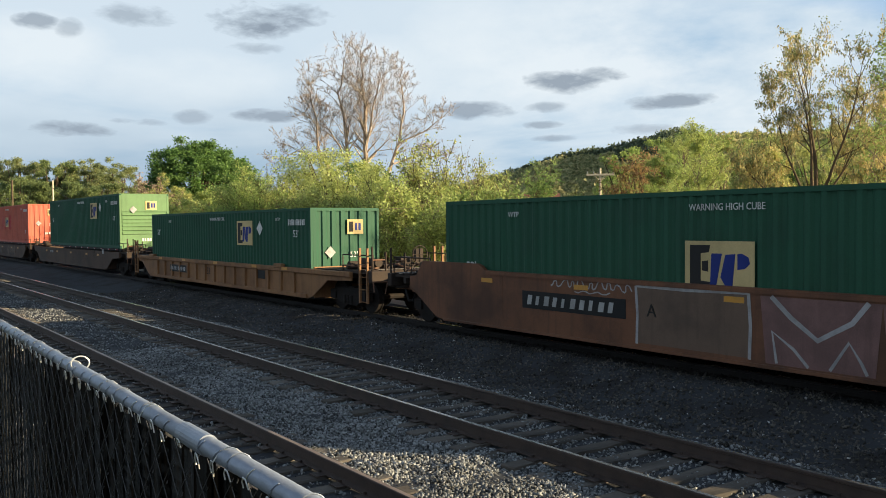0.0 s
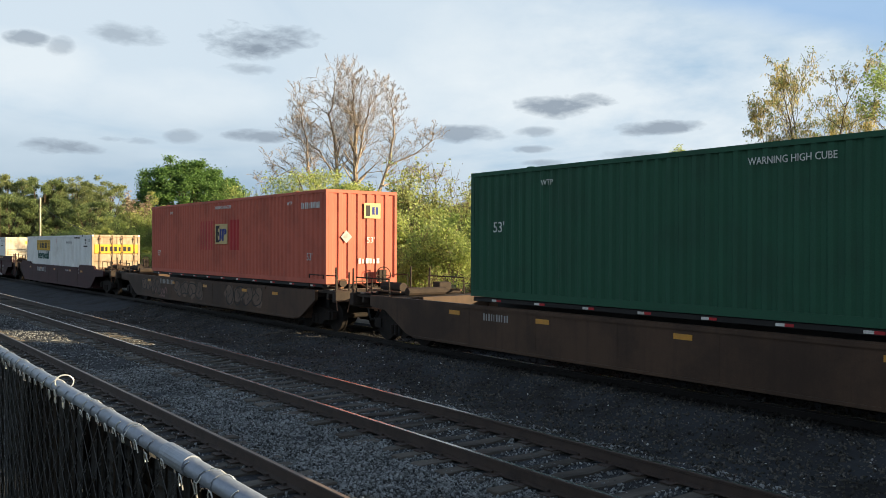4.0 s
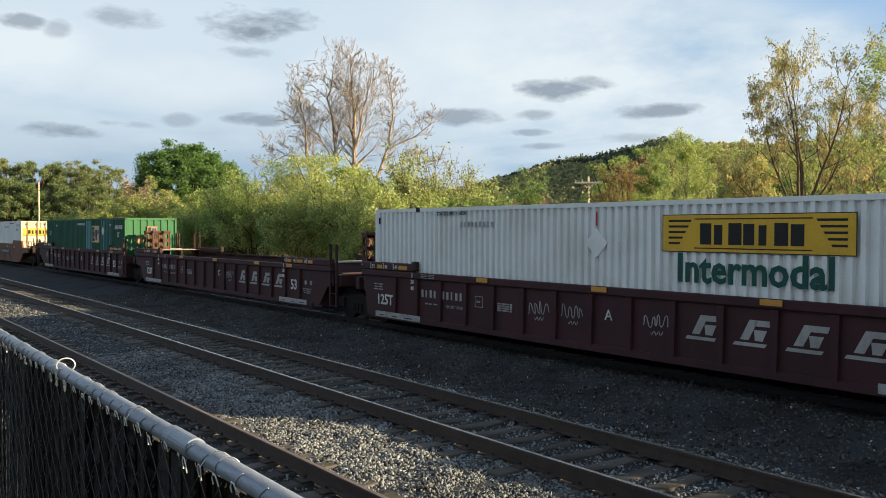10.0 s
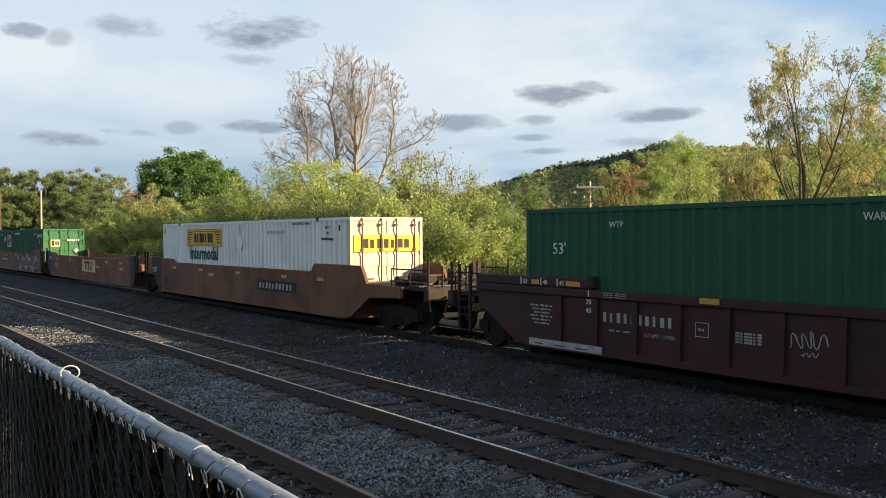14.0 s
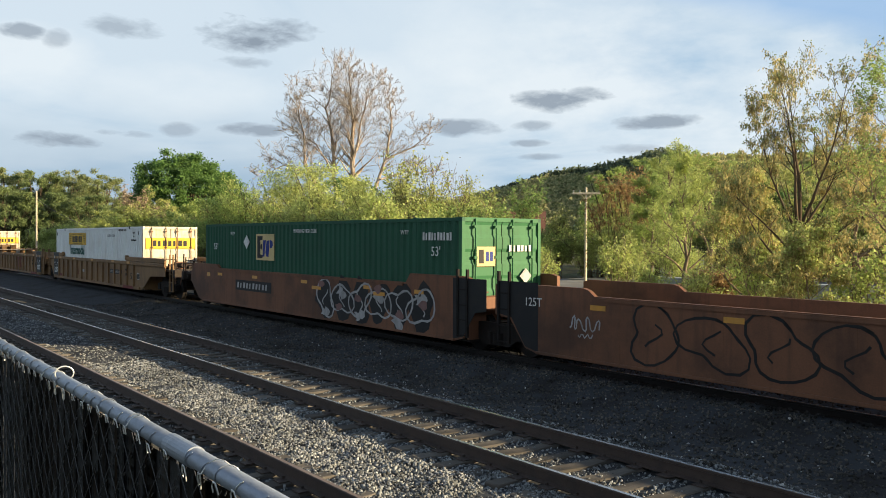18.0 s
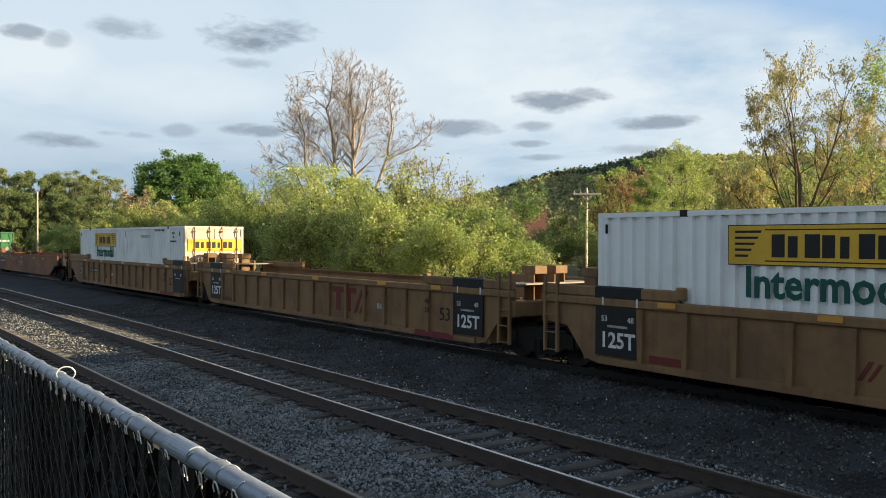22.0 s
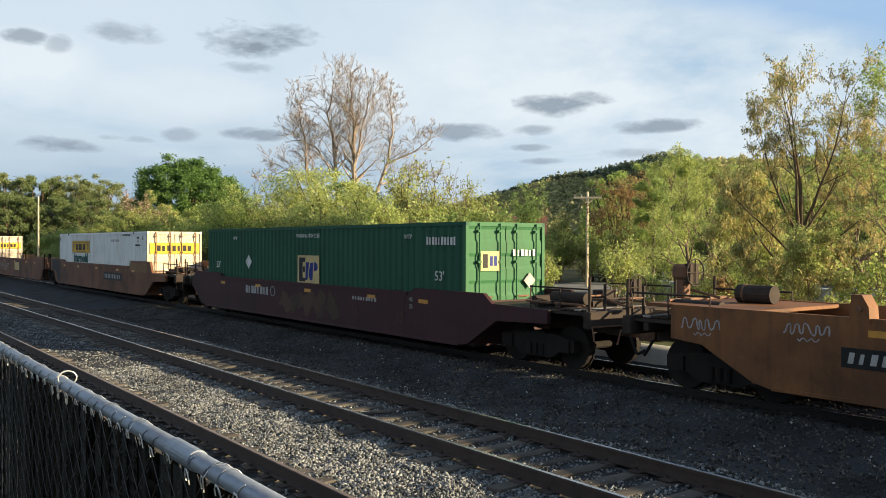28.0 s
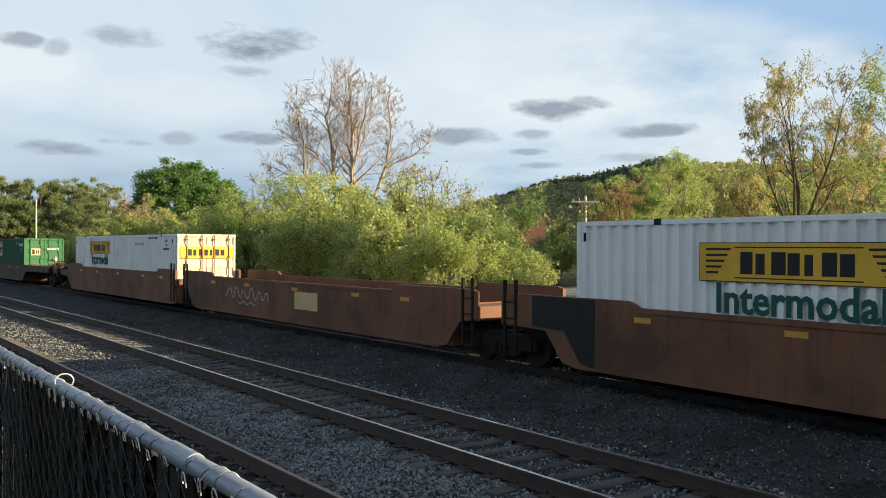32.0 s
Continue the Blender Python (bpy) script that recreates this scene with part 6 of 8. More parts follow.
def marks_ttx(kind):
    def put(root, wc, a, b, W, top, low):
        y = -W + 0.05
        for e, x in ((-1, wc - 7.45), (1, wc + 7.74)):
            if (kind, e) in (("a", 1), ("b", -1)):
                pt = part("data_plate", boxes((x - 0.18, x + 0.18, y - 0.012, y - 0.002, 0.72, 1.0)), M_WHITE, root, "framed dark data plate")
                part("plate_face", boxes((x - 0.155, x + 0.155, y - 0.018, y - 0.012, 0.745, 0.975)), M_BLACK, pt)
                continue
            pn = part("black_panel", boxes((x - 0.56, x + 0.56, y - 0.05, y - 0.02, 0.42, top - 0.17)), M_BLACK, root, "black panel with white figures")
            if e < 0 or kind == "mid":
                lettering("125T", 0.42, M_WHITE, pn, x, y - 0.052, 0.72, name="wheel_lettering", bold=True)
            lettering("53", 0.16, M_WHITE, pn, x - 0.33, y - 0.052, 1.14, name="length_lettering")
            lettering("48", 0.16, M_WHITE, pn, x + 0.33, y - 0.052, 1.14, name="length_lettering")
            for dx in (-0.35, 0.5):
                part("white_tick", boxes((x + dx - 0.02, x + dx + 0.02, -W - 0.03, -W - 0.022, top - 0.14, top + 0.02)), M_WHITE, pn)
            bars(M_GREY, pn, x, y - 0.054, 1.0, 0.5, 0.045, 1, 0.0, "data_marking")
        lettering("53", 0.46, M_BLACK, root, wc + 6.8, y, 0.82, name="length_lettering", label="black length figure")
        lettering("40", 0.19, M_BLACK, root, wc + 6.14, -W - 0.02, 1.12, name="length_lettering")
        lettering("20", 0.19, M_BLACK, root, wc + 6.14, -W - 0.02, 0.9, name="length_lettering")
        part("red_band", boxes((wc - 6.7, wc - 5.9, y - 0.03, y - 0.02, low + 0.16, low + 0.3)), M_TTX, root)
        part("red_band", boxes((wc + 5.6, wc + 7.2, -W - 0.006, -W + 0.004, low + 0.0, low + 0.15)), M_TTX, root)
        if kind == "mid":
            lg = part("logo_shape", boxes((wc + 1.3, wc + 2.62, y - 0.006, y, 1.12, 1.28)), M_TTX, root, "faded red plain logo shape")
            for k in (1.52, 2.12):
                part("logo_stem", boxes((wc + k, wc + k + 0.22, y - 0.006, y, 0.6, 1.12)), M_TTX, lg)
            bars(M_TTX, root, wc + 3.0, y - 0.003, 0.92, 0.62, 0.7, 2, 0.5, "logo_shape", slant=0.6)
            bars(M_GREY, root, wc + 3.95, y, 0.85, 0.42, 0.16, 3, 0.2, "patch_panel")
        else:
            number_board(root, wc + (4.3 if kind == "a" else -4.83), 0.98, 1.9, W - 0.06, True, 0.22)
            bars(M_TTX, root, wc - 2.6, y, 0.75, 0.3, 0.3, 2, 0.5, "small_cross", slant=0.6)
            bars(M_GREY, root, wc - 1.6, y, 0.85, 0.35, 0.14, 1, 0.0, "patch_panel")
    return put


def marks_652(root, wc, a, b, W, top, low):
    number_board(root, wc - 5.9, 0.98, 1.9, W, True, 0.3)
    for k, (x, z, w) in enumerate(((wc - 9.35, 1.25, 0.8), (wc - 7.4, 1.33, 0.8), (wc - 5.2, 1.28, 1.4), (wc - 2.0, 1.2, 1.5), (wc + 0.2, 1.0, 1.4))):
        strokes(root, M_TAG, x, z, w, 0.3, 5, 60 + k, -W - 0.003, 0.026)
    part("primer_patch", boxes((wc + 4.4, wc + 5.4, -W - 0.006, -W - 0.002, 0.9, 1.25)), M_OCHRE, root)
    # gear on the open end deck
    part("raised_deck", soft_box(a - 2.3, a + 0.1, -1.25, 1.25, 1.5, 1.57, 0.01), M_ORANGE, root, "rusty orange deck plate")
    tank = part("air_reservoir", rod(bmesh.new(), (-9.75, 0.24, 1.74), (-9.02, 0.24, 1.74), 0.17, 16), M_GRIME, root, "rusty cylindrical air tank")
    part("tank_strap", rod(bmesh.new(), (-9.62, 0.24, 1.74), (-9.57, 0.24, 1.74), 0.178, 16), M_RUSTY, tank)
    st = part("brake_stand", soft_box(-11.14, -10.94, 0.12, 0.36, 1.57, 2.1, 0.03), M_RUSTY, root, "rusty hand-brake stand")
    part("brake_box", soft_box(-11.22, -10.86, 0.06, 0.42, 1.95, 2.26, 0.06), M_RUSTY, st)
    brake_wheel(root, -10.75, 0.24, 2.1)
    part("pipe", rod(rod(bmesh.new(), (-10.9, 0.3, 1.75), (-10.2, 0.3, 1.62), 0.03, 6), (-10.5, -0.9, 1.6), (-10.5, 0.9, 1.6), 0.035, 6), M_RUSTY, root)
    for y0 in (-W - 0.02, W - 0.26):
        gb = part("guide_block", slab(bmesh.new(), [(-6.74, 1.5), (-6.42, 1.5), (-6.44, 1.75), (-6.54, 1.92), (-6.7, 1.92)], y0, y0 + 0.28), M_ORANGE, root, "worn orange corner guide")
        part("lock_pin", rod(bmesh.new(), (-6.58, y0 - 0.02, 1.72), (-6.58, y0 + 0.3, 1.72), 0.05, 10), M_RUSTY, gb)
    part("lifted_flap", slab(bmesh.new(), [(wc - 4.6, top + 0.06), (wc - 4.2, top - 0.12), (wc - 2.0, top - 0.12), (wc - 1.6, top + 0.06)], -W - 0.02, -W - 0.003), M_ORANGE, root, "folded-out side flap")


def marks_727(kind):
    def put(root, wc, a, b, W, top, low):
        if kind == "a":
            black_end(root, a - 0.8, a + 1.0, W, top - 0.1)
            number_board(root, wc + 3.31, 0.97, 3.0, W, True, 0.38)
            part("repaint_panel", boxes((wc + 6.02, wc + 8.4, -W - 0.007, -W - 0.002, 1.3, 1.72)), M_OCHRE, root, "ochre repainted end panel")
        elif kind == "mid":
            part("logo_panel", boxes((wc + 0.4, wc + 1.9, -W - 0.007, -W - 0.002, 0.7, 1.25)), M_CREAM, root)
            strokes(root, M_GREY, wc - 3.2, 0.95, 3.6, 0.6, 6, 90, -W - 0.003, 0.05)
    return put


BROWN_TXT = "smooth-sided brown steel well wagon"
# unseen lead wagon, added to cast shadow with its load
wagon(186.2, 209.4, 197.1, M_OCHRE, "ribbed", "ochre steel well wagon added out of view for its shadow", towers="")
wagon(162.4, 186.2, 173.5, M_BROWN, "smooth", BROWN_TXT + " with pink and silver graffiti", marks=marks_green0)
wagon(138.5, 162.4, 149.97, M_RUSTOCHRE, "ribbed", "ochre ribbed steel well wagon, worn and rusty", bulge=False, top=1.24, low=0.28, marks=marks_466)
wagon(114.6, 138.5, 126.3, M_DULL, "smooth", "low dull-brown well wagon under a high container", bulge=False, top=1.28, low=0.3, marks=marks_dull)
wagon(91.6, 114.6, 103.7, M_DULL, "smooth", "low dull-brown well wagon with buff graffiti", bulge=False, top=1.27, low=0.32, marks=marks_red)
wagon(68.1, 91.6, 79.27, M_MAROON, "smooth", "dark maroon smooth well wagon with grey marks", bulge=True, top=1.35, marks=marks_fec)
wagon(46.3, 68.1, 55.7, M_MAROON, "ribbed", "maroon ribbed well wagon with pale slanted marks", "jc", towers="lr", marks=marks_bnsf("A"))
wagon(25.95, 46.3, 36.2, M_MAROON, "ribbed", "empty maroon ribbed well wagon, middle unit", "jj", towers="lr", marks=marks_bnsf("C"))
wagon(5.4, 25.95, 16.63, M_MAROON, "ribbed", "maroon ribbed well wagon carrying a green container", "cj", towers="r", marks=marks_bnsf("B"))
wagon(-17.8, 5.4, -7.1, M_BROWN, "smooth", BROWN_TXT + ", lightly rusted", "jc", marks=marks_726("a"), hump=(0.15, 0.25))
wagon(-37.3, -17.8, -27.5, M_BROWN, "smooth", "empty brown smooth well wagon with buff logo panel", "jj", marks=marks_726("mid"))
wagon(-57.2, -37.3, -46.37, M_BROWN, "smooth", BROWN_TXT + " with large black and silver graffiti", "cj", marks=marks_726("b"), hump=(0.14, 0.24))
wagon(-80.1, -57.2, -70.1, M_OCHRE, "ribbed_black", "ochre ribbed well wagon with black panels", "jc", towers="l", marks=marks_ttx("a"))
wagon(-99.75, -80.1, -89.9, M_OCHRE, "ribbed_black", "empty ochre ribbed well wagon with faded red logo", "jj", towers="lr", marks=marks_ttx("mid"))
wagon(-120.4, -99.75, -109.2, M_OCHRE, "ribbed_black", "ochre ribbed well wagon carrying a white container", "cj", towers="r", marks=marks_ttx("b"))
wagon(-143.6, -120.4, -132.0, M_ORANGE, "smooth", "empty orange well wagon with chalk-like tags", bulge=False, top=1.58, low=0.32, marks=marks_652)
wagon(-167.2, -143.6, -156.2, M_MAROON, "smooth", "dark maroon smooth well wagon with faint graffiti", bulge=True, top=1.42, marks=marks_fec_tag, hump=(0.13, 0.1))
wagon(-190.4, -167.2, -179.7, M_BROWN, "smooth", BROWN_TXT + " with black number board", "jc", marks=marks_727("a"), hump=(0.12, 0.27))
wagon(-210.2, -190.4, -200.3, M_BROWN, "smooth", "empty brown smooth well wagon, middle unit", "jj", marks=marks_727("mid"))
wagon(-231.3, -210.2, -218.9, M_BROWN, "smooth", BROWN_TXT + " behind the empty unit", "cj", marks=marks_727("b"))
wagon(-258.6, -231.3, -248.3, M_DULL, "smooth", "dull-brown well wagon near the end of the train", bulge=False, top=1.36)

# ---- trees and bushes ----
def grow(rng, p, d, length, r, depth, out, tips, spread=0.55, ratio=0.72, kids=3, lift=0.25, wig=0.12, minr=0.008):
    """Limbs as tapered segments; tips collect where leaves hang."""
    n = 3 if depth > 1 else 2
    q, dirn = Vector(p), Vector(d).normalized()
    step = length / n
    rr = r
    for i in range(n):
        dirn = (dirn + Vector((rng.gauss(0, wig), rng.gauss(0, wig), rng.gauss(0, wig) + lift * 0.2))).normalized()
        q2 = q + dirn * step
        r2 = max(minr, rr * 0.84)
        out.append((tuple(q), tuple(q2), rr, r2))
        if depth <= 1:
            tips.append(tuple(q2))
        if depth > 0 and i > 0 or (depth > 0 and n == 2):
            for _ in range(kids if i == n - 1 else max(1, kids - 1)):
                side = Vector((rng.gauss(0, 1), rng.gauss(0, 1), rng.gauss(0, 0.6))).normalized()
                nd = (dirn * (1 - spread * 0.5) + side * spread + Vector((0, 0, lift))).normalized()
                grow(rng, q2, nd, length * ratio * rng.uniform(0.75, 1.15), max(minr, r2 * 0.66), depth - 1, out, tips, spread, ratio, kids, lift, wig, minr)
        q, rr = q2, r2
    return out, tips


def limb_mesh(name, segs, sides=5):
    a = np.array([s[0] for s in segs])
    b = np.array([s[1] for s in segs])
    ra, rb = np.array([s[2] for s in segs]), np.array([s[3] for s in segs])
    d = b - a
    d /= np.maximum(np.linalg.norm(d, axis=1), 1e-6)[:, None]
    ref = np.where(abs(d[:, 2:3]) < 0.9, np.array([[0, 0, 1.0]]), np.array([[1.0, 0, 0]]))
    u = np.cross(d, ref)
    u /= np.linalg.norm(u, axis=1)[:, None]
    w = np.cross(d, u)
    ang = np.arange(sides) * math.tau / sides
    ring = np.cos(ang)[None, :, None] * u[:, None] + np.sin(ang)[None, :, None] * w[:, None]
    v = np.concatenate([a[:, None] + ring * ra[:, None, None], b[:, None] + ring * rb[:, None, None]], 1)
    k = np.arange(sides)
    f = np.stack([k, (k + 1) % sides, (k + 1) % sides + sides, k + sides], 1)
    f = f[None] + (2 * sides * np.arange(len(segs)))[:, None, None]
    return np_mesh(name, v.reshape(-1, 3), f.reshape(-1, 4), True)


def leaf_mesh(name, pts, size, rng, droop=0.0, long=1.5):
    """Small pointed leaves, each turned its own way."""
    pts = np.asarray(pts, float)
    m = len(pts)
    a = rng.normal(size=(m, 3))
    a[:, 2] = a[:, 2] * 0.7 - droop
    a /= np.linalg.norm(a, axis=1)[:, None]
    b = np.cross(a, rng.normal(size=(m, 3)))
    b /= np.maximum(np.linalg.norm(b, axis=1), 1e-6)[:, None]
    s = size * 1.25 * (0.6 + 0.8 * rng.random((m, 1)))
    a, b = a * s * long * 0.5, b * s * 0.5
    v = np.stack([pts + a, pts + b - a * 0.7, pts - b - a * 0.7], 1)
    f = np.arange(3)[None] + 3 * np.arange(m)[:, None]
    return np_mesh(name, v.reshape(-1, 3), f)


def leaf_points(tips, per, sigma, rng, lowest=0.2):
    t = np.asarray(tips)
    p = np.repeat(t, per, 0) + rng.normal(0, sigma, (len(t) * per, 3))
    return p[p[:, 2] > lowest]


L_LIGHT = leafy("light_spring_leaves", (0.3, 0.39, 0.11), (0.47, 0.5, 0.18), 0.56, 0.28)
L_MID = leafy("mid_green_leaves", (0.2, 0.31, 0.09), (0.34, 0.41, 0.13), 0.54, 0.28)
L_DARK = leafy("dark_green_leaves", (0.07, 0.15, 0.045), (0.15, 0.25, 0.07), 0.5, 0.3)
L_OLIVE = leafy("olive_spring_leaves", (0.24, 0.3, 0.1), (0.42, 0.42, 0.15), 0.54, 0.28)
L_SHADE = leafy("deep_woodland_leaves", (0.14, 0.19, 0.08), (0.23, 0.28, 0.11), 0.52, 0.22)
L_WOOD = leafy("dull_woodland_leaves", (0.17, 0.225, 0.1), (0.3, 0.32, 0.14), 0.55, 0.22)
L_GOLD = leafy("golden_catkins_and_leaves", (0.33, 0.29, 0.13), (0.52, 0.42, 0.17), 0.5, 0.3)
L_RED = leafy("reddish_brown_leaves", (0.28, 0.17, 0.09), (0.36, 0.26, 0.11), 0.55)
L_FAR = leafy("far_hill_leaves", (0.26, 0.3, 0.13), (0.52, 0.42, 0.22), 0.55)
# needles paled for distance: the haze is put into their colour
L_PINE = leafy("hazed_pine_needles", (0.085, 0.115, 0.068), (0.13, 0.155, 0.09), 0.3)


def plant(name, label, category, seed, height, stems, leaf, bark, size=0.14, per=9, depth=3, spread=0.55, kids=3, sigma=0.28, thick=None, lean=0.25, base=0.35, lift=0.3, droop=0.0, long=1.5, stem_share=0.45, extra=None, group=""):
    """A shrub or tree: one or several stems with limbs, and a crown of leaves."""
    rng, nr = random.Random(seed), np.random.default_rng(seed)
    segs, tips = [], []
    for k in range(stems):
        a = rng.uniform(0, math.tau)
        p = Vector((math.cos(a) * base * rng.random(), math.sin(a) * base * rng.random(), -0.2)) if stems > 1 else Vector((0, 0, -0.2))
        d = Vector((math.cos(a) * lean, math.sin(a) * lean, 1))
        grow(rng, p, d, height * stem_share * rng.uniform(0.8, 1.15), thick or height * 0.013, depth, segs, tips, spread, 0.66, kids, lift)
    top = max(t[2] for t in tips)
    f = height / top
    segs = [(tuple(c * f for c in a), tuple(c * f for c in b), r, q) for a, b, r, q in segs]
    tips = [tuple(c * f for c in t) for t in tips]
    root = thing(name, label, category, group)
    root["tall"] = height
    part_mesh("trunk", limb_mesh("trunk", segs), bark, root)
    # leaves sit in clumps round some of the twig ends, with gaps between
    keep = np.asarray(tips)[nr.random(len(tips)) < 0.4]
    pts = leaf_points(keep, round(per * 3.4), sigma * 0.52, nr)
    if len(pts) > 20000:
        pts = leaf_points(keep[nr.random(len(keep)) < 20000 / len(pts)], round(per * 3.4), sigma * 0.52, nr)
    part_mesh("crown", leaf_mesh("crown", pts, size * 0.95, nr, droop, long), leaf, root)
    return root


def place(src, x, y, turn=0.0, z=None):
    m = pose(x, y, bed(y) if z is None else z, 0, 0, turn)
    if src.get("placed"):
        r = random.Random(int(x * 131 + y * 17))
        k = r.uniform(0.78, 1.18)
        return copy_thing(src, m @ Matrix.Diagonal((k, k, k * r.uniform(0.9, 1.12), 1)))
    src["placed"] = 1
    src.matrix_basis = m
    return src


def domed_tree(name, label, seed, height, width, leaf, bark, clumps=110, per=55, size=0.42, low=0.18, rag=0.18, flat=1.0, sig=0.055):
    """A broad full-leaved tree: trunk, limbs, and clumps of leaves set unevenly over a dome."""
    rng, nr = random.Random(seed), np.random.default_rng(seed)
    per = round(per * 1.7)
    segs, tips = [], []
    th = height * low
    segs.append(((0, 0, -0.4), (0, 0, th), height * 0.028, height * 0.022))
    cs = []
    while len(cs) < clumps:
        v = nr.normal(size=3)
        v /= np.linalg.norm(v)
        r = nr.uniform(0.55, 1.0) ** 0.6 * (1 + rag * noise.noise((v[0] * 2 + seed, v[1] * 2, v[2] * 2)) * 1.6)
        c = np.array((v[0] * r * width / 2, v[1] * r * width / 2, height * (0.5 + low / 2) + v[2] * r * height * (0.5 - low / 2)))
        if c[2] > th * 0.8:
            cs.append(c)
    for c in cs[::2]:
        m = (c[0] * 0.35 + rng.gauss(0, 0.2), c[1] * 0.35 + rng.gauss(0, 0.2), th + (c[2] - th) * 0.5)
        segs.append(((0, 0, th * rng.uniform(0.8, 1.0)), m, height * 0.011, height * 0.007))
        segs.append((m, tuple(c), height * 0.007, height * 0.0025))
    pts = np.repeat(np.array(cs), per, 0) + nr.normal(0, sig * width * 0.52, (clumps * per, 3)) * np.array((1, 1, 0.7))
    root = thing(name, label, "tree")
    part_mesh("trunk", limb_mesh("trunk", segs), bark, root)
    part_mesh("crown", leaf_mesh("crown", pts[pts[:, 2] > th * 0.5], size * 0.95, nr), leaf, root)
    return root


def bare_tree():
    """The tall, still leafless tree: pale trunk, a few long leaders, fine upturned twigs."""
    rng = random.Random(12)
    segs, tips = [], []
    side, deep = Vector((0.507, 0.862, 0)), Vector((-0.862, 0.507, 0))

    def leader(pts, r0, r1, twig, depth=0.0, reach=3.0):
        """One limb through rough points (across, up); side shoots along it."""
        pts = [(u + rng.gauss(0, 0.08), z) for u, z in pts]
        path = []
        for (u0, z0), (u1, z1) in zip(pts, pts[1:]):
            n = max(2, round(math.hypot(u1 - u0, z1 - z0) / 0.8))
            path += [(u0 + (u1 - u0) * i / n, z0 + (z1 - z0) * i / n) for i in range(n)]
        path.append(pts[-1])
        m = len(path)
        spot = [side * (u + rng.gauss(0, 0.06)) + deep * (depth * i / m * 3.0 + rng.gauss(0, 0.08)) + Vector((0, 0, z)) for i, (u, z) in enumerate(path)]
        for i in range(m - 1):
            f = i / (m - 1)
            ra, rb = r0 + (r1 - r0) * f, r0 + (r1 - r0) * (i + 1) / (m - 1)
            segs.append((tuple(spot[i]), tuple(spot[i + 1]), ra, rb))
            if i >= twig:
                d = (spot[i + 1] - spot[i]).normalized()
                for _ in range(4):
                    w = side * rng.uniform(-1, 1) + deep * rng.uniform(-0.9, 0.9) + Vector((0, 0, rng.uniform(0.1, 0.9)))
                    grow(rng, spot[i + 1], d * 0.45 + w, reach * (1 - 0.55 * f) * rng.uniform(0.5, 1.1), max(0.03, rb * 0.4), 3, segs, tips, 0.62, 0.62, 2, 0.12, 0.12, 0.013)
        grow(rng, spot[-1], spot[-1] - spot[-2], reach * 0.5, r1, 3, segs, tips, 0.5, 0.6, 2, 0.2, 0.1, 0.011)

    segs.append(((0, 0, -0.5), (0, 0, 4.0), 0.44, 0.36))
    leader([(0, 4), (0, 8), (-0.1, 11.5), (0, 15), (-0.5, 19)], 0.36, 0.05, 6)
    leader([(0, 7), (-1.5, 8.6), (-1.9, 13), (-2.4, 16.5), (-1.9, 19.6)], 0.24, 0.04, 5, 0.3)
    leader([(0, 5), (-3.0, 8.6), (-4.2, 11), (-4.6, 14), (-5.1, 17)], 0.2, 0.035, 6, -0.25, 2.6)
    leader([(0, 3.6), (1.6, 8), (3.2, 12), (3.6, 15.5), (3.2, 18)], 0.25, 0.04, 8, 0.2, 2.4)
    leader([(2.5, 9.7), (5.2, 10.6), (7.2, 10.2)], 0.1, 0.03, 2, 0.1, 1.8)
    leader([(3.0, 11.6), (5.4, 12.8), (7.0, 14.0)], 0.09, 0.03, 2, -0.1, 2.0)
    leader([(0, 10.5), (0.8, 15.5), (1.7, 18)], 0.15, 0.035, 2, -0.3, 2.6)
    leader([(-3.9, 10.2), (-6.3, 11.0), (-7.6, 10.2)], 0.09, 0.03, 1, 0.2, 2.0)
    leader([(-1.7, 10), (-3.4, 13), (-5.6, 14.6)], 0.11, 0.03, 2, 0.3, 2.2)
    root = thing("bare_tree", "tall leafless sycamore with pale trunk and fine twigs", "tree")
    big = [s for s in segs if s[2] > 0.05]
    fine = [s for s in segs if s[2] <= 0.05]
    part_mesh("trunk", limb_mesh("trunk", big, 7), M_PALE, root)
    part_mesh("twig_mass", limb_mesh("twig_mass", fine, 3), M_TWIG, root, "mass of fine brown twigs")
    nr = np.random.default_rng(3)
    pick = np.asarray(tips)
    pick = pick[nr.random(len(pick)) < 0.06]
    part_mesh("bud_mass", leaf_mesh("bud_mass", pick + nr.normal(0, 0.08, pick.shape), 0.05, nr), L_BUD, root, "sparse reddish-brown buds")
    return root


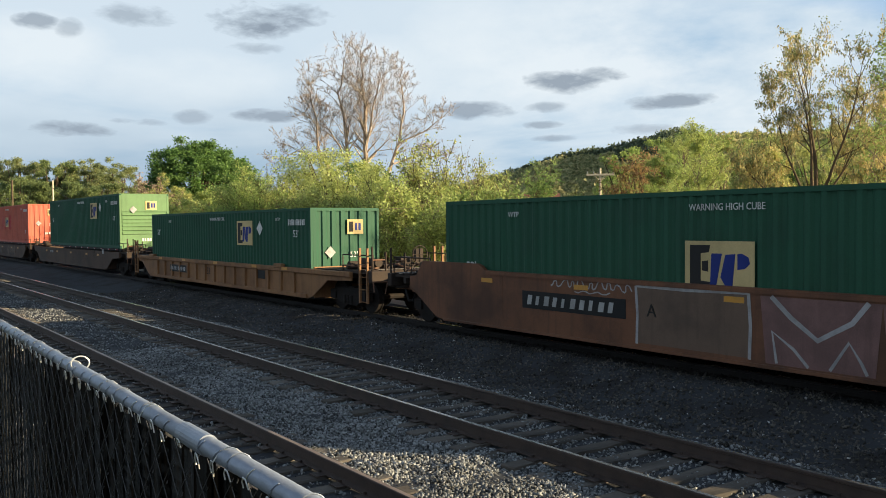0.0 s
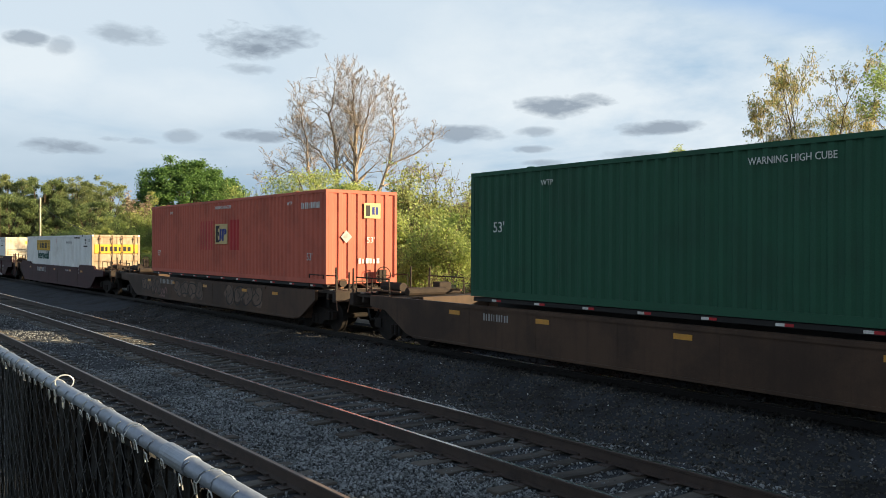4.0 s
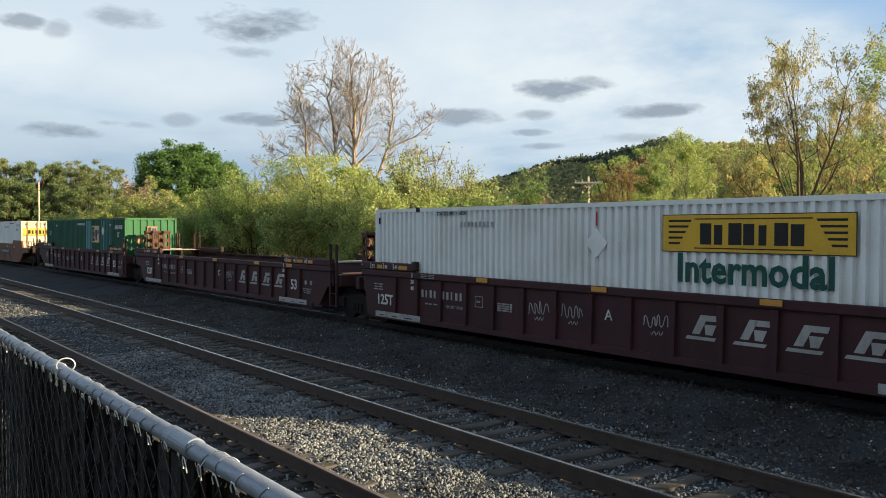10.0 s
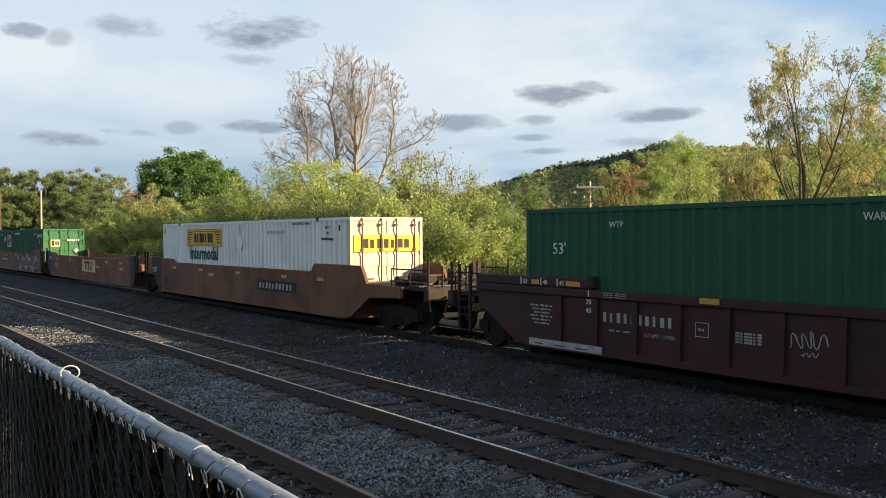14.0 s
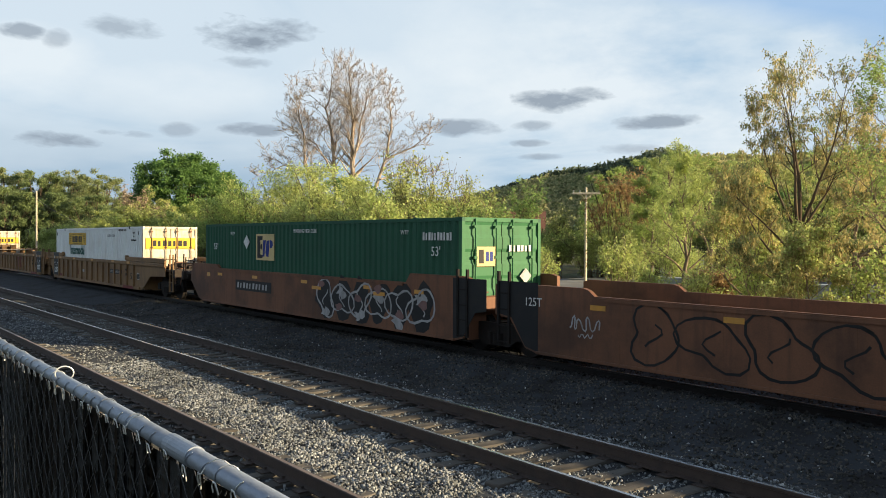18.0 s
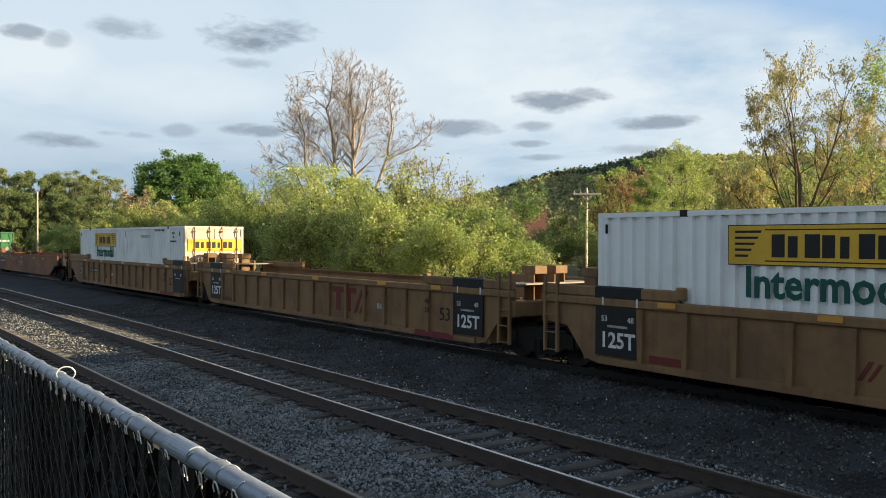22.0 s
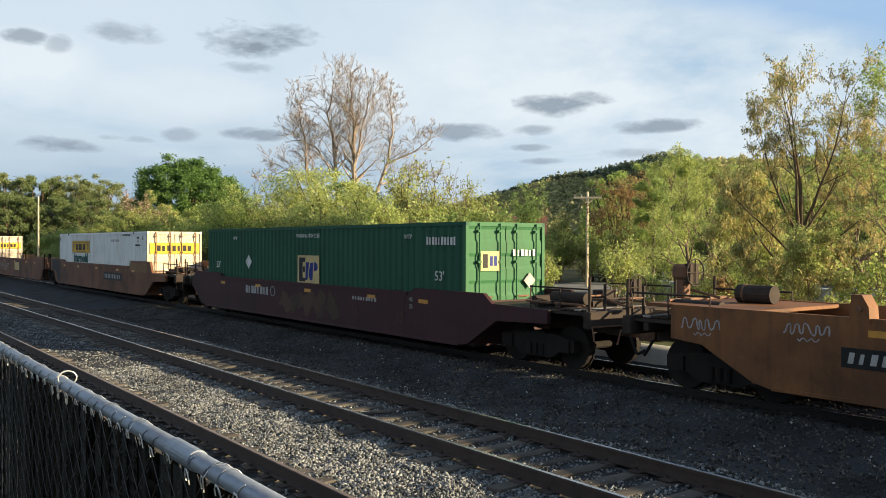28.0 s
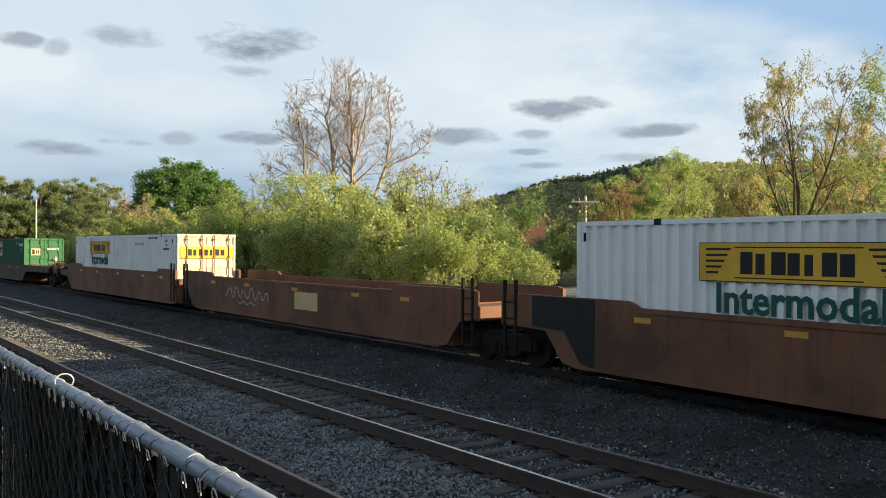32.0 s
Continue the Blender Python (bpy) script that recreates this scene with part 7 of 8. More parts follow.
def spreading_oak():
    """The open oak: short trunk, leaders fanning up, long low limbs, hanging golden catkins."""
    rng, nr = random.Random(61), np.random.default_rng(61)
    side, deep = Vector((0.861, 0.509, 0)), Vector((-0.509, 0.861, 0))
    segs, tips = [], []

    def limb(start, a, b, up, ln, r):
        q, d = Vector(start), (side * a + deep * b + Vector((0, 0, up))).normalized()
        n = 7
        for i in range(n):
            d = (d + Vector((rng.gauss(0, 0.07), rng.gauss(0, 0.07), 0.06 + rng.gauss(0, 0.05)))).normalized()
            q2 = q + d * ln / n
            ra, rb = r * (1 - i / n * 0.85), r * (1 - (i + 1) / n * 0.85)
            segs.append((tuple(q), tuple(q2), ra, rb))
            if i > 1:
                for _ in range(2):
                    w = side * rng.uniform(-1, 1) + deep * rng.uniform(-1, 1) + Vector((0, 0, rng.uniform(0.0, 0.9)))
                    grow(rng, q2, d * 0.5 + w, ln * 0.2 * rng.uniform(0.6, 1.2), max(0.014, rb * 0.5), 2, segs, tips, 0.6, 0.62, 2, 0.12, 0.12, 0.006)
            q = q2
        grow(rng, q, d, ln * 0.12, 0.014, 2, segs, tips, 0.5, 0.62, 2, 0.2, 0.1, 0.006)

    segs.append(((0, 0, -0.5), (0.02, 0, 2.4), 0.17, 0.15))
    segs.append(((0.02, 0, 2.4), (0, 0.03, 4.8), 0.15, 0.125))
    fork = (0, 0.03, 4.8)
    for a, b, up, ln, r in ((0.14, 0.1, 1, 6.0, 0.11), (-0.18, -0.1, 1, 5.8, 0.085), (-0.46, 0.25, 1, 5.0, 0.07), (0.34, -0.25, 1, 5.8, 0.08), (0.55, 0.2, 1, 4.8, 0.065)):
        limb(fork, a, b, up, ln, r)
    for z, a, b, up, ln, r in ((3.0, -0.9, 0.2, 0.75, 4.2, 0.075), (3.4, 0.9, -0.2, 0.85, 3.6, 0.07), (2.5, -1.0, -0.5, 0.4, 2.8, 0.06), (2.7, 1.0, 0.5, 0.45, 2.6, 0.055), (3.9, -0.75, -0.3, 0.8, 4.2, 0.06), (2.0, 0.2, -1.0, 0.4, 2.2, 0.05), (2.2, -0.4, -1.0, 0.35, 2.4, 0.05)):
        limb((0, 0, z), a, b, up, ln, r)
    f = 10.4 / max(p[2] for p in tips)
    segs = [(tuple(c * f for c in p), tuple(c * f for c in q), r * 0.8, w * 0.8) for p, q, r, w in segs]
    root = thing("catkin_tree", "tall open oak hung with golden catkins", "tree")
    part_mesh("trunk", limb_mesh("trunk", segs, 6), M_BARK, root)
    t = np.asarray(tips) * f
    pick = t[nr.random(len(t)) < 0.45]
    part_mesh("crown", leaf_mesh("crown", leaf_points(pick, 12, 0.08, nr, 0.6), 0.036, nr), L_WOOD, root)
    pick = t[nr.random(len(t)) < 0.7]
    pts = leaf_points(pick, 8, 0.06, nr, 0.6) - np.array((0, 0, 0.08))
    part_mesh("catkin_mass", leaf_mesh("catkin_mass", pts, 0.028, nr, 2.6, 3.8), L_GOLD, root, "hanging golden catkins")
    return root


def catkin_oak(seed, height, leaf, extra, label, per=5, lean=(0.0, 0.0)):
    """An open tree with many limbs, small leaves and hanging catkins."""
    rng, nr = random.Random(seed), np.random.default_rng(seed)
    segs, tips = [], []
    q = Vector((0, 0, -0.5))
    for k in range(9):
        q2 = Vector((rng.gauss(0, 0.012) * height, rng.gauss(0, 0.012) * height, height * (0.1 + 0.095 * k)))
        r0 = height * 0.016 * (1 - k / 9.5)
        segs.append((tuple(q), tuple(q2), r0, max(0.012, height * 0.016 * (1 - (k + 1) / 9.5))))
        if k > 1:
            for n in range(2):
                a = (2 * k + n) * 2.4 + rng.uniform(-0.4, 0.4)
                d = Vector((math.cos(a) + lean[0], math.sin(a) + lean[1], 0.5 + 0.11 * k))
                grow(rng, q2, d, height * (0.215 - 0.012 * k), r0 * 0.5, 3, segs, tips, 0.55, 0.64, 2, 0.2, 0.12, 0.005)
        q = q2
    grow(rng, q, (0.05, 0, 1), height * 0.06, height * 0.003, 3, segs, tips, 0.5, 0.66, 2, 0.3, 0.08, 0.005)
    f = height / max(t[2] for t in tips)
    segs = [(tuple(c * f for c in a), tuple(c * f for c in b), r, q) for a, b, r, q in segs]
    tips = np.asarray(tips) * f
    root = thing("catkin_tree", label, "tree")
    part_mesh("trunk", limb_mesh("trunk", segs, 6), M_LIMB, root)
    part_mesh("crown", leaf_mesh("crown", leaf_points(tips[nr.random(len(tips)) < 0.36], per * 9, 0.11, nr, 0.6), 0.044, nr), leaf, root)
    if extra:
        pts = leaf_points(tips[nr.random(len(tips)) < 0.35], 12, 0.09, nr, 0.6) - np.array((0, 0, 0.08))
        part_mesh("catkin_mass", leaf_mesh("catkin_mass", pts, 0.036, nr, 2.2, 3.2), extra, root, "hanging golden catkins")
    return root


M_LIMB = surface("grey_brown_limb_bark", (0.2, 0.155, 0.11), 0.9, dirt=(0.08, 0.06, 0.04), amount=0.5, scale=3, bump=0.3, spec=0.1)
M_TWIG = surface("brown_twigs", (0.31, 0.255, 0.21), 0.9, amount=0.4, scale=2, bump=0.0, spec=0.1)
L_BUD = leafy("reddish_buds", (0.25, 0.19, 0.13), (0.32, 0.25, 0.17), 0.3)
BUSHES = [
    plant("bush", "leafy light green bush beyond the tracks", "bush", 1, 5.4, 6, L_LIGHT, M_LIMB, 0.075, 11, 3, 0.62, 3, 0.34, 0.045, 0.22, 1.3, lift=0.1, group="brush beyond the tracks"),
    plant("bush", "dense mid green bush beyond the tracks", "bush", 2, 5.8, 6, L_MID, M_LIMB, 0.075, 11, 3, 0.62, 3, 0.36, 0.045, 0.22, 1.3, lift=0.1, group="brush beyond the tracks"),
    plant("bush", "yellow-green bush beyond the tracks", "bush", 3, 4.4, 5, L_LIGHT, M_LIMB, 0.075, 10, 3, 0.62, 3, 0.34, 0.045, 0.22, 1.2, lift=0.1, group="brush beyond the tracks"),
    plant("sapling", "thin young tree with pale green leaves", "tree", 4, 7.4, 3, L_LIGHT, M_BARK, 0.08, 8, 3, 0.6, 3, 0.3, 0.06, 0.16, lift=0.14, group="brush beyond the tracks"),
    plant("sapling", "slender green young tree", "tree", 5, 8.2, 2, L_MID, M_BARK, 0.08, 9, 3, 0.6, 3, 0.32, 0.07, 0.13, lift=0.14, group="brush beyond the tracks"),
    plant("bush", "low light green bush near the tracks", "bush", 6, 2.6, 6, L_LIGHT, M_BARK, 0.075, 11, 2, 0.6, 4, 0.3, 0.035, group="brush beyond the tracks"),
    plant("sapling", "sparse young tree with golden leaves", "tree", 7, 5.6, 3, L_GOLD, M_BARK, 0.065, 3, 3, 0.5, 3, 0.32, 0.05, 0.2, droop=0.8, long=2.2, group="brush beyond the tracks"),
    plant("bush", "reddish-brown bush by the lot", "bush", 8, 3.2, 7, L_RED, M_BARK, 0.12, 8, 2, 0.6, 4, 0.32, 0.04, group="brush beyond the tracks"),
    plant("sapling", "thin young tree with few olive leaves", "tree", 9, 7.0, 2, L_OLIVE, M_BARK, 0.08, 4, 3, 0.42, 3, 0.28, 0.055, 0.12, group="brush beyond the tracks"),
    plant("bush", "sparse low bush with yellow-green leaves", "bush", 10, 3.6, 4, L_LIGHT, M_LIMB, 0.07, 6, 2, 0.55, 3, 0.26, 0.03, group="brush beyond the tracks"),
]


def brush_rows():
    rng = random.Random(5)
    rows = ((-76, -38, 26, 31, 24, (0, 3, 4, 3, 2, 8, 3, 1)), (-80, -46, 37, 46, 13, (0, 4, 3, 1, 0)), (-38, -27, 27, 32, 7, (1, 0, 8, 3)), (-42, -31, 38, 46, 5, (0, 8, 2)),
            (-130, -76, 27, 38, 32, (0, 2, 2, 0, 3, 0)), (-27, -12.5, 24, 28, 4, (9, 9, 9)), (-46, -30, 24, 27, 9, (5, 9, 3, 0, 8)), (-26, -17, 29, 34, 3, (9, 6)), (-66, -54, 60, 66, 14, (0, 3, 1, 4, 8)), (-50, -40, 46, 56, 9, (0, 3, 2, 8)), (-60, -44, 76, 86, 10, (0, 3, 4, 8)), (-52, -32, 74, 84, 16, (0, 8, 7, 2, 7, 1)), (-140, -90, 42, 60, 8, (0, 1, 2, 0)))
    for s0, s1, o0, o1, n, kinds in rows:
        for k in range(n):
            s = s0 + (s1 - s0) * (k + rng.random()) / n
            o = rng.uniform(o0, o1)
            x, y = on_line(s, o)
            kind = rng.choice(kinds)
            # a clear lane in front of the utility pole
            lane = abs(x * 0.722 + y * 0.692)
            if lane < 3.2 and math.hypot(x, y) < 74:
                if lane < 1.3:
                    continue
                kind = 9
            # low growth only in front of the two houses
            az = math.degrees(math.atan2(-x, y))
            if 46.0 < az < 49.6 and math.hypot(x, y) < 100:
                kind = 9
            elif 41.5 < az < 46.0 and kind in (3, 4):
                kind = 0
            elif 36.4 < az < 39.4 and math.hypot(x, y) > 34:
                kind = 9
            place(BUSHES[kind], x, y, rng.uniform(0, 360), bed(o) - 0.05)
    for k, b in enumerate(BUSHES):
        if not b.get("placed"):
            place(b, -31.0 - 2 * k, 29.0 + 0.3 * k, 40 * k)


brush_rows()
build_fence()

# ---- single trees ----
def seat(ob, x, y, turn=0.0):
    ob.matrix_basis = pose(x, y, bed(y) - 0.05, 0, 0, turn)
    return ob


seat(bare_tree(), -67.2, 39.6).scale = (1.0, 1.0, 0.96)
seat(domed_tree("bushy_tree", "bushy light green tree under the bare sycamore", 21, 9.8, 9.0, L_LIGHT, M_BARK, 170, 110, 0.095, 0.1, sig=0.09), -58.8, 31.6)
seat(domed_tree("bushy_tree", "dark green tree half hidden in the brush", 22, 9.6, 7.0, L_DARK, M_BARK, 100, 90, 0.1, 0.1), -63.5, 36.5)
seat(domed_tree("round_tree", "large round-crowned dark green tree", 23, 15.2, 15.0, L_DARK, M_BARK, 420, 150, 0.16, 0.12, 0.07), -112.5, 40.0)
for k, (x, y, h, w, m, col) in enumerate((
        (-172, 22, 16.5, 13, L_SHADE, "dark green"), (-168, 27, 16.2, 12, L_WOOD, "olive green"), (-162, 31, 15.6, 11, L_SHADE, "dark green"), (-166, 37, 16.4, 12, L_WOOD, "yellowish"), (-155, 40, 15.4, 11, L_WOOD, "yellowish"),
        (-148, 24, 11.5, 11, L_SHADE, "dark green"), (-147, 30, 11.0, 10, L_SHADE, "dark green"), (-143, 35, 10.5, 10, L_SHADE, "dark green"), (-176, 15, 16.0, 14, L_SHADE, "dark green"), (-190, 45, 16, 16, L_WOOD, "mid green"))):
    seat(domed_tree("woodland_tree", col + " full-leaved tree at the wood's edge", 30 + k, h, w, m, M_BARK, 170, 130, 0.14, 0.08, 0.16), x, y)
for k, (x, y, h, w, m, col) in enumerate((
        (-92, 26.5, 7.4, 7.5, L_OLIVE, "olive"), (-96, 30.5, 9.3, 6.5, L_OLIVE, "olive"), (-85, 30.8, 7.8, 7.5, L_LIGHT, "light green"), (-88, 35.5, 8.4, 8, L_LIGHT, "light green"), (-101, 28, 7.2, 7, L_LIGHT, "light green"), (-78, 33, 8.2, 7, L_MID, "mid green"), (-106, 33, 8.4, 8, L_OLIVE, "olive"), (-74, 38, 9.2, 7.5, L_LIGHT, "light green"))):
    seat(domed_tree("scrub_tree", col + " spring-leaved scrub tree", 50 + k, h, w, m, M_BARK, 110, 90, 0.095, 0.06, 0.25), x, y)
seat(plant("scrub_tree", "slim brownish budding tree", "tree", 71, 9.4, 3, L_BUD, M_BARK, 0.14, 4, 3, 0.45, 3, 0.35, 0.07, 0.15), -93.5, 29.2)
seat(plant("scrub_tree", "thin tree with reddish top shoots", "tree", 72, 9.0, 2, L_BUD, M_LIMB, 0.07, 1, 3, 0.4, 2, 0.3, 0.05, 0.1), -43.0, 34.2)
for k, (x, y, h, w, m, col) in enumerate((
        (-53, 60, 10.6, 8, L_MID, "mid green"), (-57, 70, 13.6, 9, L_MID, "mid green"), (-56, 83, 13.0, 9, L_LIGHT, "light green"), (-52, 82, 10.6, 8, L_DARK, "dark green"), (-59, 64, 8.4, 6.5, L_LIGHT, "light green"), (-90, 76, 8.5, 9, L_MID, "mid green"), (-78, 99, 15, 11, L_MID, "mid green"), (-70, 98, 14, 10, L_OLIVE, "olive"), (-86, 98, 13, 10, L_LIGHT, "light green"),
        (-47, 80, 11.5, 9, L_OLIVE, "olive"), (-41, 82, 11.0, 9, L_MID, "mid green"), (-62, 93, 14.5, 10, L_OLIVE, "olive"), (-54, 96, 16.0, 10, L_MID, "mid green"), (-46, 92, 13.0, 10, L_DARK, "dark green"))):
    seat(domed_tree("woodland_tree", col + " tree behind the railway brush", 90 + k, h, w, m, M_BARK, 110, 80, 0.105, 0.08, 0.28), x, y)
seat(spreading_oak(), -15.8, 26.7)
seat(catkin_oak(42, 9.5, L_MID, None, "tall slender tree with sparse fresh green leaves", 2), -12.3, 26.6, 80)
seat(catkin_oak(43, 9.0, L_GOLD, L_GOLD, "golden budding tree by the lot", 1), -17.0, 33.0, 140)
seat(catkin_oak(44, 6.4, L_OLIVE, L_GOLD, "small tree hung with golden catkins", 3), -18.4, 27.6, 200)
seat(catkin_oak(46, 8.6, L_LIGHT, None, "slim tree with light green leaves", 4), -26.0, 34.0, 70)
seat(catkin_oak(45, 4.2, L_LIGHT, L_GOLD, "small yellow-green tree near the wall", 3), -14.2, 24.5, 20)
seat(plant("slim_tree", "slim tree with rusty-brown young leaves", "tree", 73, 8.8, 2, L_RED, M_BARK, 0.09, 4, 3, 0.4, 3, 0.3, 0.06, 0.1), -40.1, 44.6)
seat(catkin_oak(47, 11.6, L_LIGHT, None, "tall slender tree with light green leaves", 7), -43.5, 54.9, 10)
seat(catkin_oak(48, 10.2, L_MID, L_GOLD, "open green tree with a few catkins", 6), -38.0, 52.6, 100)
seat(catkin_oak(49, 8.2, L_MID, None, "young mid green tree", 7), -37.5, 45.5, 190)
place(BUSHES[7], -24.0, 33.5, 40)


# ---- wooded hill ----
def build_hill():
    ridge = ((-640, 250, 2), (-520, 285, 9), (-389, 314, 24), (-350, 328, 33), (-318, 340, 36), (-285, 350, 42), (-262, 352, 40), (-220, 357, 37), (-150, 370, 36), (-40, 380, 38), (80, 390, 40), (300, 420, 20))
    bm = bmesh.new()
    rows = []
    pts, heights = [], []
    nr = np.random.default_rng(8)
    for (x0, y0, h0), (x1, y1, h1) in zip(ridge, ridge[1:]):
        n = 8
        for i in range(n):
            f = i / n
            x, y, h = x0 + (x1 - x0) * f, y0 + (y1 - y0) * f, h0 + (h1 - h0) * f
            away = Vector((x, y, 0)).normalized()
            row = []
            for t, hh in ((-190, -0.06), (-140, 0.12), (-100, 0.36), (-60, 0.66), (-25, 0.92), (0, 1.0), (40, 0.9), (160, -0.1)):
                q = Vector((x, y, 0)) + away * t
                row.append(bm.verts.new((q.x, q.y, h * hh + 1.6 * noise.noise((q.x * 0.05, q.y * 0.05, 2)) - 0.5)))
            rows.append(row)
    for a, b in zip(rows, rows[1:]):
        for k in range(7):
            bm.faces.new((a[k], b[k], b[k + 1], a[k + 1]))
            c = [np.array(v.co) for v in (a[k], b[k], b[k + 1], a[k + 1])]
            if k < 6:
                m = 26 if -560 < c[0][0] < -60 else 0
                u, w = nr.random((m, 1)), nr.random((m, 1))
                p = c[0] * (1 - u) * (1 - w) + c[1] * u * (1 - w) + c[2] * u * w + c[3] * (1 - u) * w
                pts.append(p)
    bmesh.ops.recalc_face_normals(bm, faces=bm.faces[:])
    hill = part("hill", bm, M_EARTH)
    tagged(hill, "long low wooded hill in the distance", "hill", kind="structure")
    pts = np.concatenate(pts)
    for nm, leaf, keep, lab in (("hill_woods", L_FAR, lambda v: v > -0.22, "mixed spring woods covering the hill"), ("hill_pines", L_PINE, lambda v: v <= -0.22, "dark evergreen woods on the hill")):
        sel = np.array([keep(noise.noise((p[0] * 0.013, p[1] * 0.013, 9))) for p in pts])
        q = pts[sel]
        # every crown its own width and height, its leaves on a rough dome
        k = 46
        ball = nr.normal(size=(len(q), k, 3))
        ball /= np.linalg.norm(ball, axis=2)[:, :, None]
        ball *= nr.uniform(0.75, 1.05, (len(q), k, 1))
        wide = nr.uniform(1.9, 3.6, (len(q), 1, 1))
        tall = wide * nr.uniform(0.9, 1.5, (len(q), 1, 1)) * (1.5 if leaf is L_PINE else 1.0)
        tops = (q[:, None] + ball * np.concatenate([wide, wide, tall], 2) + np.array((0, 0, 2.4))).reshape(-1, 3)
        tagged(part_mesh(nm, leaf_mesh(nm, tops, 0.95, nr), leaf), lab, "woods", kind="stuff")


build_hill()


# ---- poles, wires, houses, wall ----
def telegraph_pole(x, y, height, arm, label, turn, wood=M_POLE, r=0.135):
    z = bed(y)
    root = thing("utility_pole", label, "pole", m=pose(x, y, z, 0, 0, turn))
    part("shaft", rod(bmesh.new(), (0, 0, -0.4), (0.0, 0, height), r, 10, r * 0.74), wood, root)
    if arm:
        part("crossarm", soft_box(-1.2, 1.2, -0.18, -0.08, height - 0.62, height - 0.46, 0.015), M_POLE, root)
        for d in (-1, 1):
            part("brace", rod(bmesh.new(), (d * 0.45, -0.13, height - 0.62), (0, -0.12, height - 1.15), 0.025, 5), M_POLE, root)
        for k in (-1.1, -0.55, 0.0, 1.1):
            part("insulator", rod(bmesh.new(), (k, -0.13, height - 0.46), (k, -0.13, height - 0.24), 0.05, 8, 0.035), M_GREY, root)
    return root


telegraph_pole(-51.9, 54.1, 8.5, True, "pale wooden utility pole with a crossarm and insulators", 46)
telegraph_pole(-96.0, 18.5, 8.3, False, "plain weathered wooden utility pole", -80, r=0.1)
telegraph_pole(-108.8, 16.6, 8.2, False, "leaning dark old wooden pole by the track", 0, M_BARK)


def wire(name, label, p, q, sag, r=0.02):
    p, q = Vector(p), Vector(q)
    bm = tube(bmesh.new(), [p.lerp(q, i / 12) - Vector((0, 0, sag * 4 * i / 12 * (1 - i / 12))) for i in range(13)], r, 4)
    tagged(part(name, bm, M_BLACK), label, "cable")


M_ROOF = surface("brown_red_roof_shingles", (0.17, 0.075, 0.052), 0.85, dirt=(0.12, 0.05, 0.04), amount=0.5, scale=1.5, grain=20)
M_SIDING = surface("pale_house_siding", (0.55, 0.58, 0.62), 0.7, dirt=(0.3, 0.3, 0.3), amount=0.3, scale=1, stretch=(0.3, 0.3, 4))
M_CONC = surface("weathered_concrete", (0.38, 0.4, 0.42), 0.85, dirt=(0.2, 0.2, 0.19), amount=0.6, scale=0.8, grain=20, streak=0.4)
M_ASPHALT = surface("grey_asphalt", (0.16, 0.165, 0.175), 0.9, dirt=(0.08, 0.08, 0.085), amount=0.5, scale=0.3, grain=8)
M_GLASS = surface("dark_window_glass", (0.02, 0.025, 0.03), 0.08, amount=0.1)


